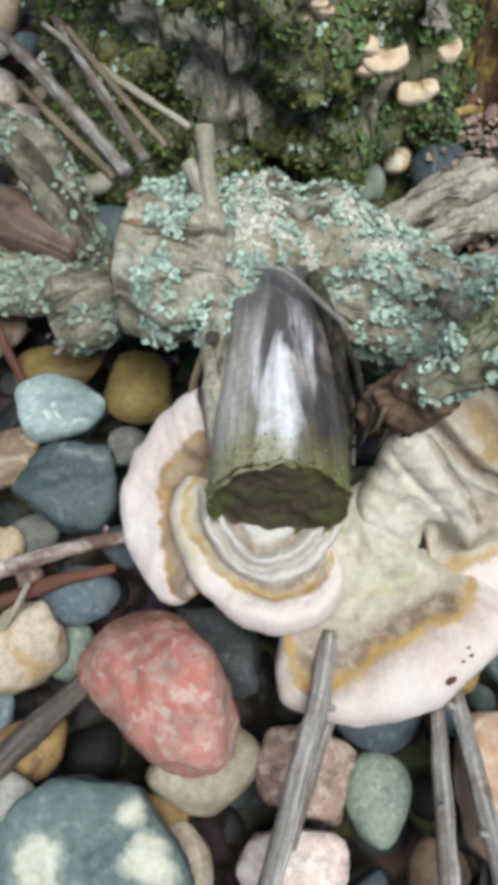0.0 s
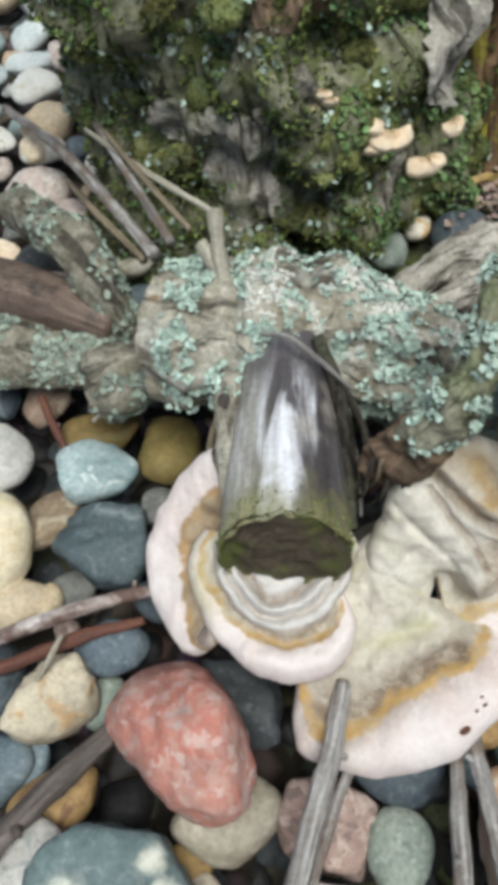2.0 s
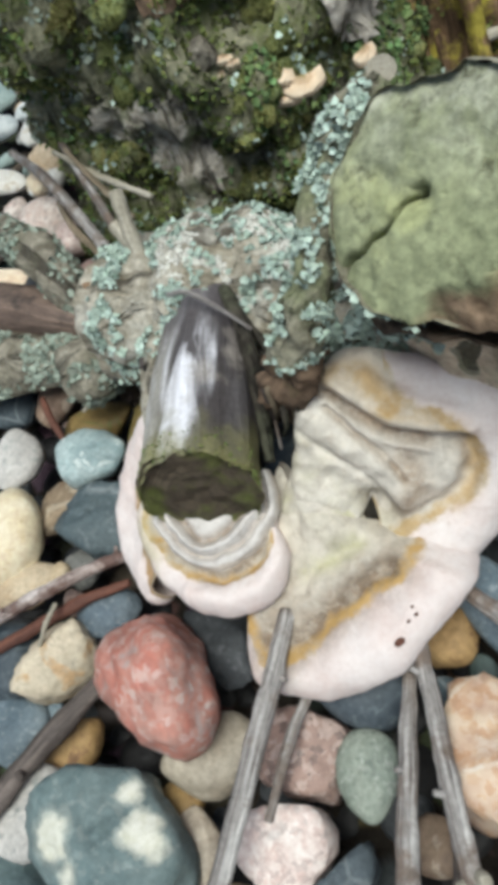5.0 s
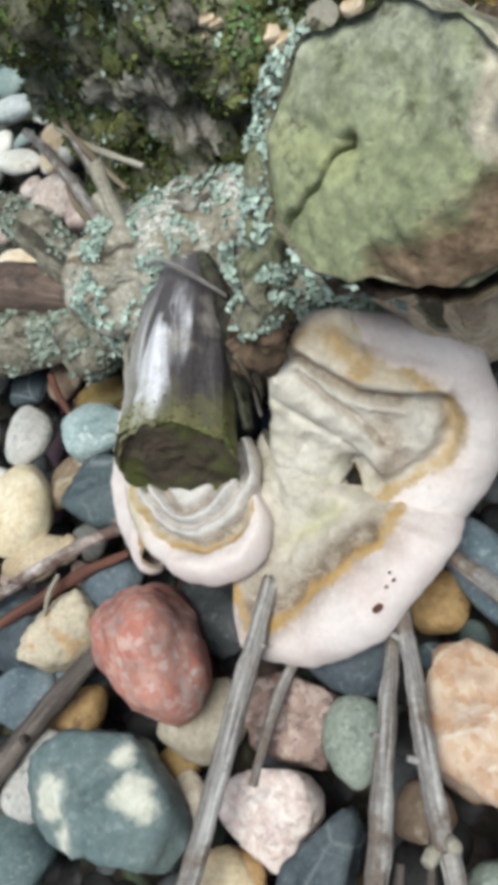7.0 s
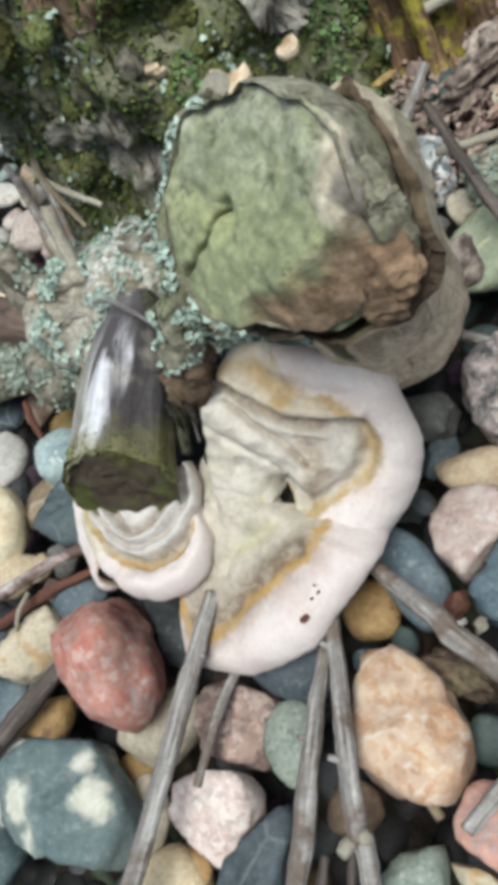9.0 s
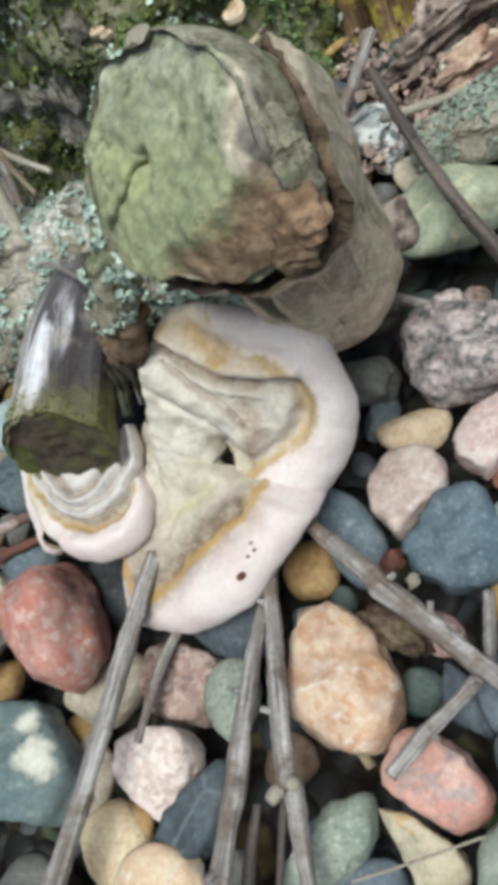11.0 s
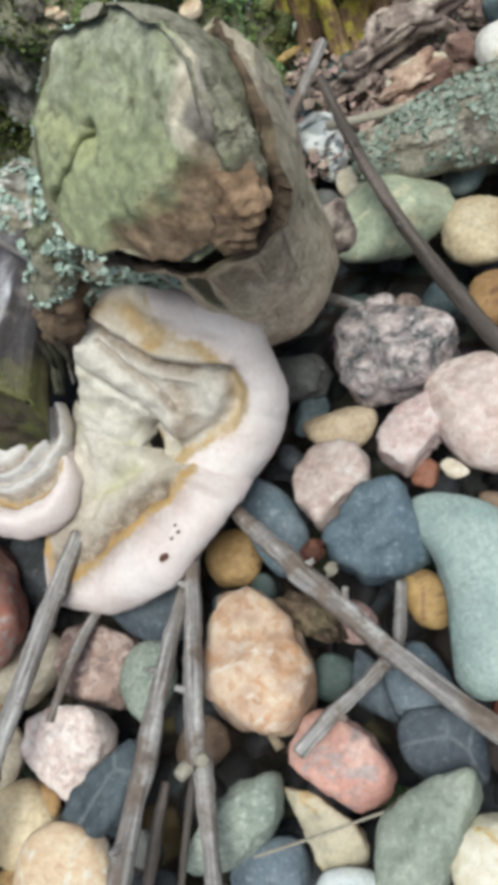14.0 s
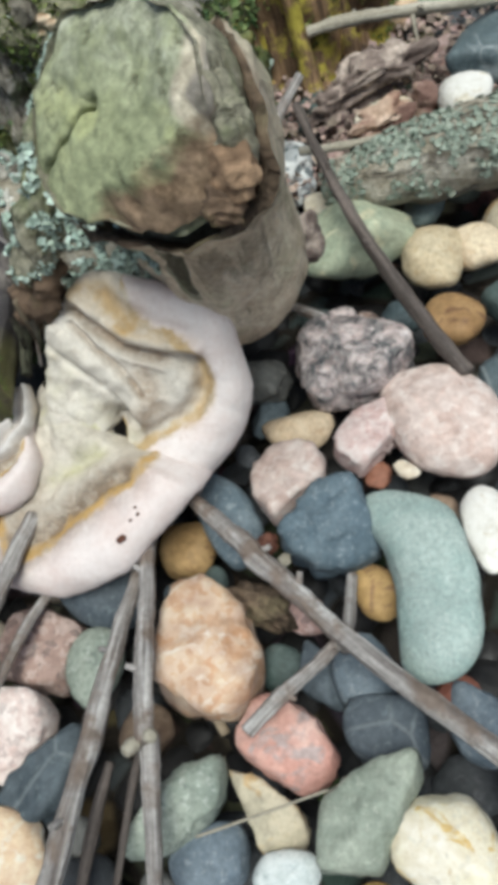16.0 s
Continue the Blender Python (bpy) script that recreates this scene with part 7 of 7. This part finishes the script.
far_stones = {k: ([], []) for k in sorted({*KINDS, *PALES, *DEEP})}
count = 0


def lay(x, y, z, size, single):
    """One more pebble, as a thing of its own or as part of the far shingle."""
    global count
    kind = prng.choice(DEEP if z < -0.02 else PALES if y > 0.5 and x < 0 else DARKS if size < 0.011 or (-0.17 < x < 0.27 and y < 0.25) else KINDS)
    m = pose(x, y, z, prng.uniform(-15, 15), prng.uniform(-15, 15), prng.uniform(0, 360))
    shape = prng.randrange(16)
    if single:
        ob = new("pebble", pebble_mesh(shape, kind, size))
        ob.matrix_basis = m
        tagged(ob, "small " + WORDS[kind] + " water-worn beach pebble", "stone", "pebbles of the beach")
        count += 1
    else:
        vs, fs = far_stones[kind]
        v, f = SHAPES[shape]
        b = len(vs)
        vs += [m @ (p * size) for p in v]
        fs += [tuple(i + b for i in q) for q in f]


def wood_here(x, y):
    return (0.0 < x < 0.15 and 0.32 < y < 0.44) or (abs(y - 0.29) < 0.035 and -0.09 < x < 0.2) or (x - 0.02) ** 2 + (y - 0.58) ** 2 < 0.14 ** 2 or (x - 0.15) ** 2 + (y - 0.22) ** 2 < 0.042 ** 2


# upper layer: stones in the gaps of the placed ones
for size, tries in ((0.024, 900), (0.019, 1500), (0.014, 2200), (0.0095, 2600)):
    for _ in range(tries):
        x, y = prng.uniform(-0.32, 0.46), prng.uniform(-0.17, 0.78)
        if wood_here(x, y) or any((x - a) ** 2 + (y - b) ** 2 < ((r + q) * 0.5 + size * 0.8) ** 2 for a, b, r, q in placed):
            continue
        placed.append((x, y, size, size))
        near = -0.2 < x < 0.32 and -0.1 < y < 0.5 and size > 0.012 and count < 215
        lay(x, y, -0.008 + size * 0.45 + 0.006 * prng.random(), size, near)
# lower layer, seen in the gaps; near-black tones paint the shade down there
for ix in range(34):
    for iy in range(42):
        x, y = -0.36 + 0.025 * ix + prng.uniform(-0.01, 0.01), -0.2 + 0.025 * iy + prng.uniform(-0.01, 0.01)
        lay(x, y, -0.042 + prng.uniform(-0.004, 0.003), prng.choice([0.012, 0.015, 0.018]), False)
# the shingle farther off
for _ in range(1500):
    x, y = prng.uniform(-1.2, 1.3), prng.uniform(-0.6, 2.4)
    if -0.32 < x < 0.46 and -0.17 < y < 0.78 or wood_here(x, y) or ((x - 0.05) / 1.25) ** 2 + ((y - 0.9) / 1.55) ** 2 > 0.4 + 0.6 * prng.random():
        continue
    lay(x, y, 0.004 + prng.uniform(-0.01, 0.01), prng.choice([0.02, 0.024, 0.03, 0.036]), False)
for kind, (vs, fs) in far_stones.items():
    if vs:
        tagged(mesh_object("shingle", vs, fs, STONES[kind]), "shingle of " + WORDS[kind] + " beach pebbles", "shingle", "", "stuff")
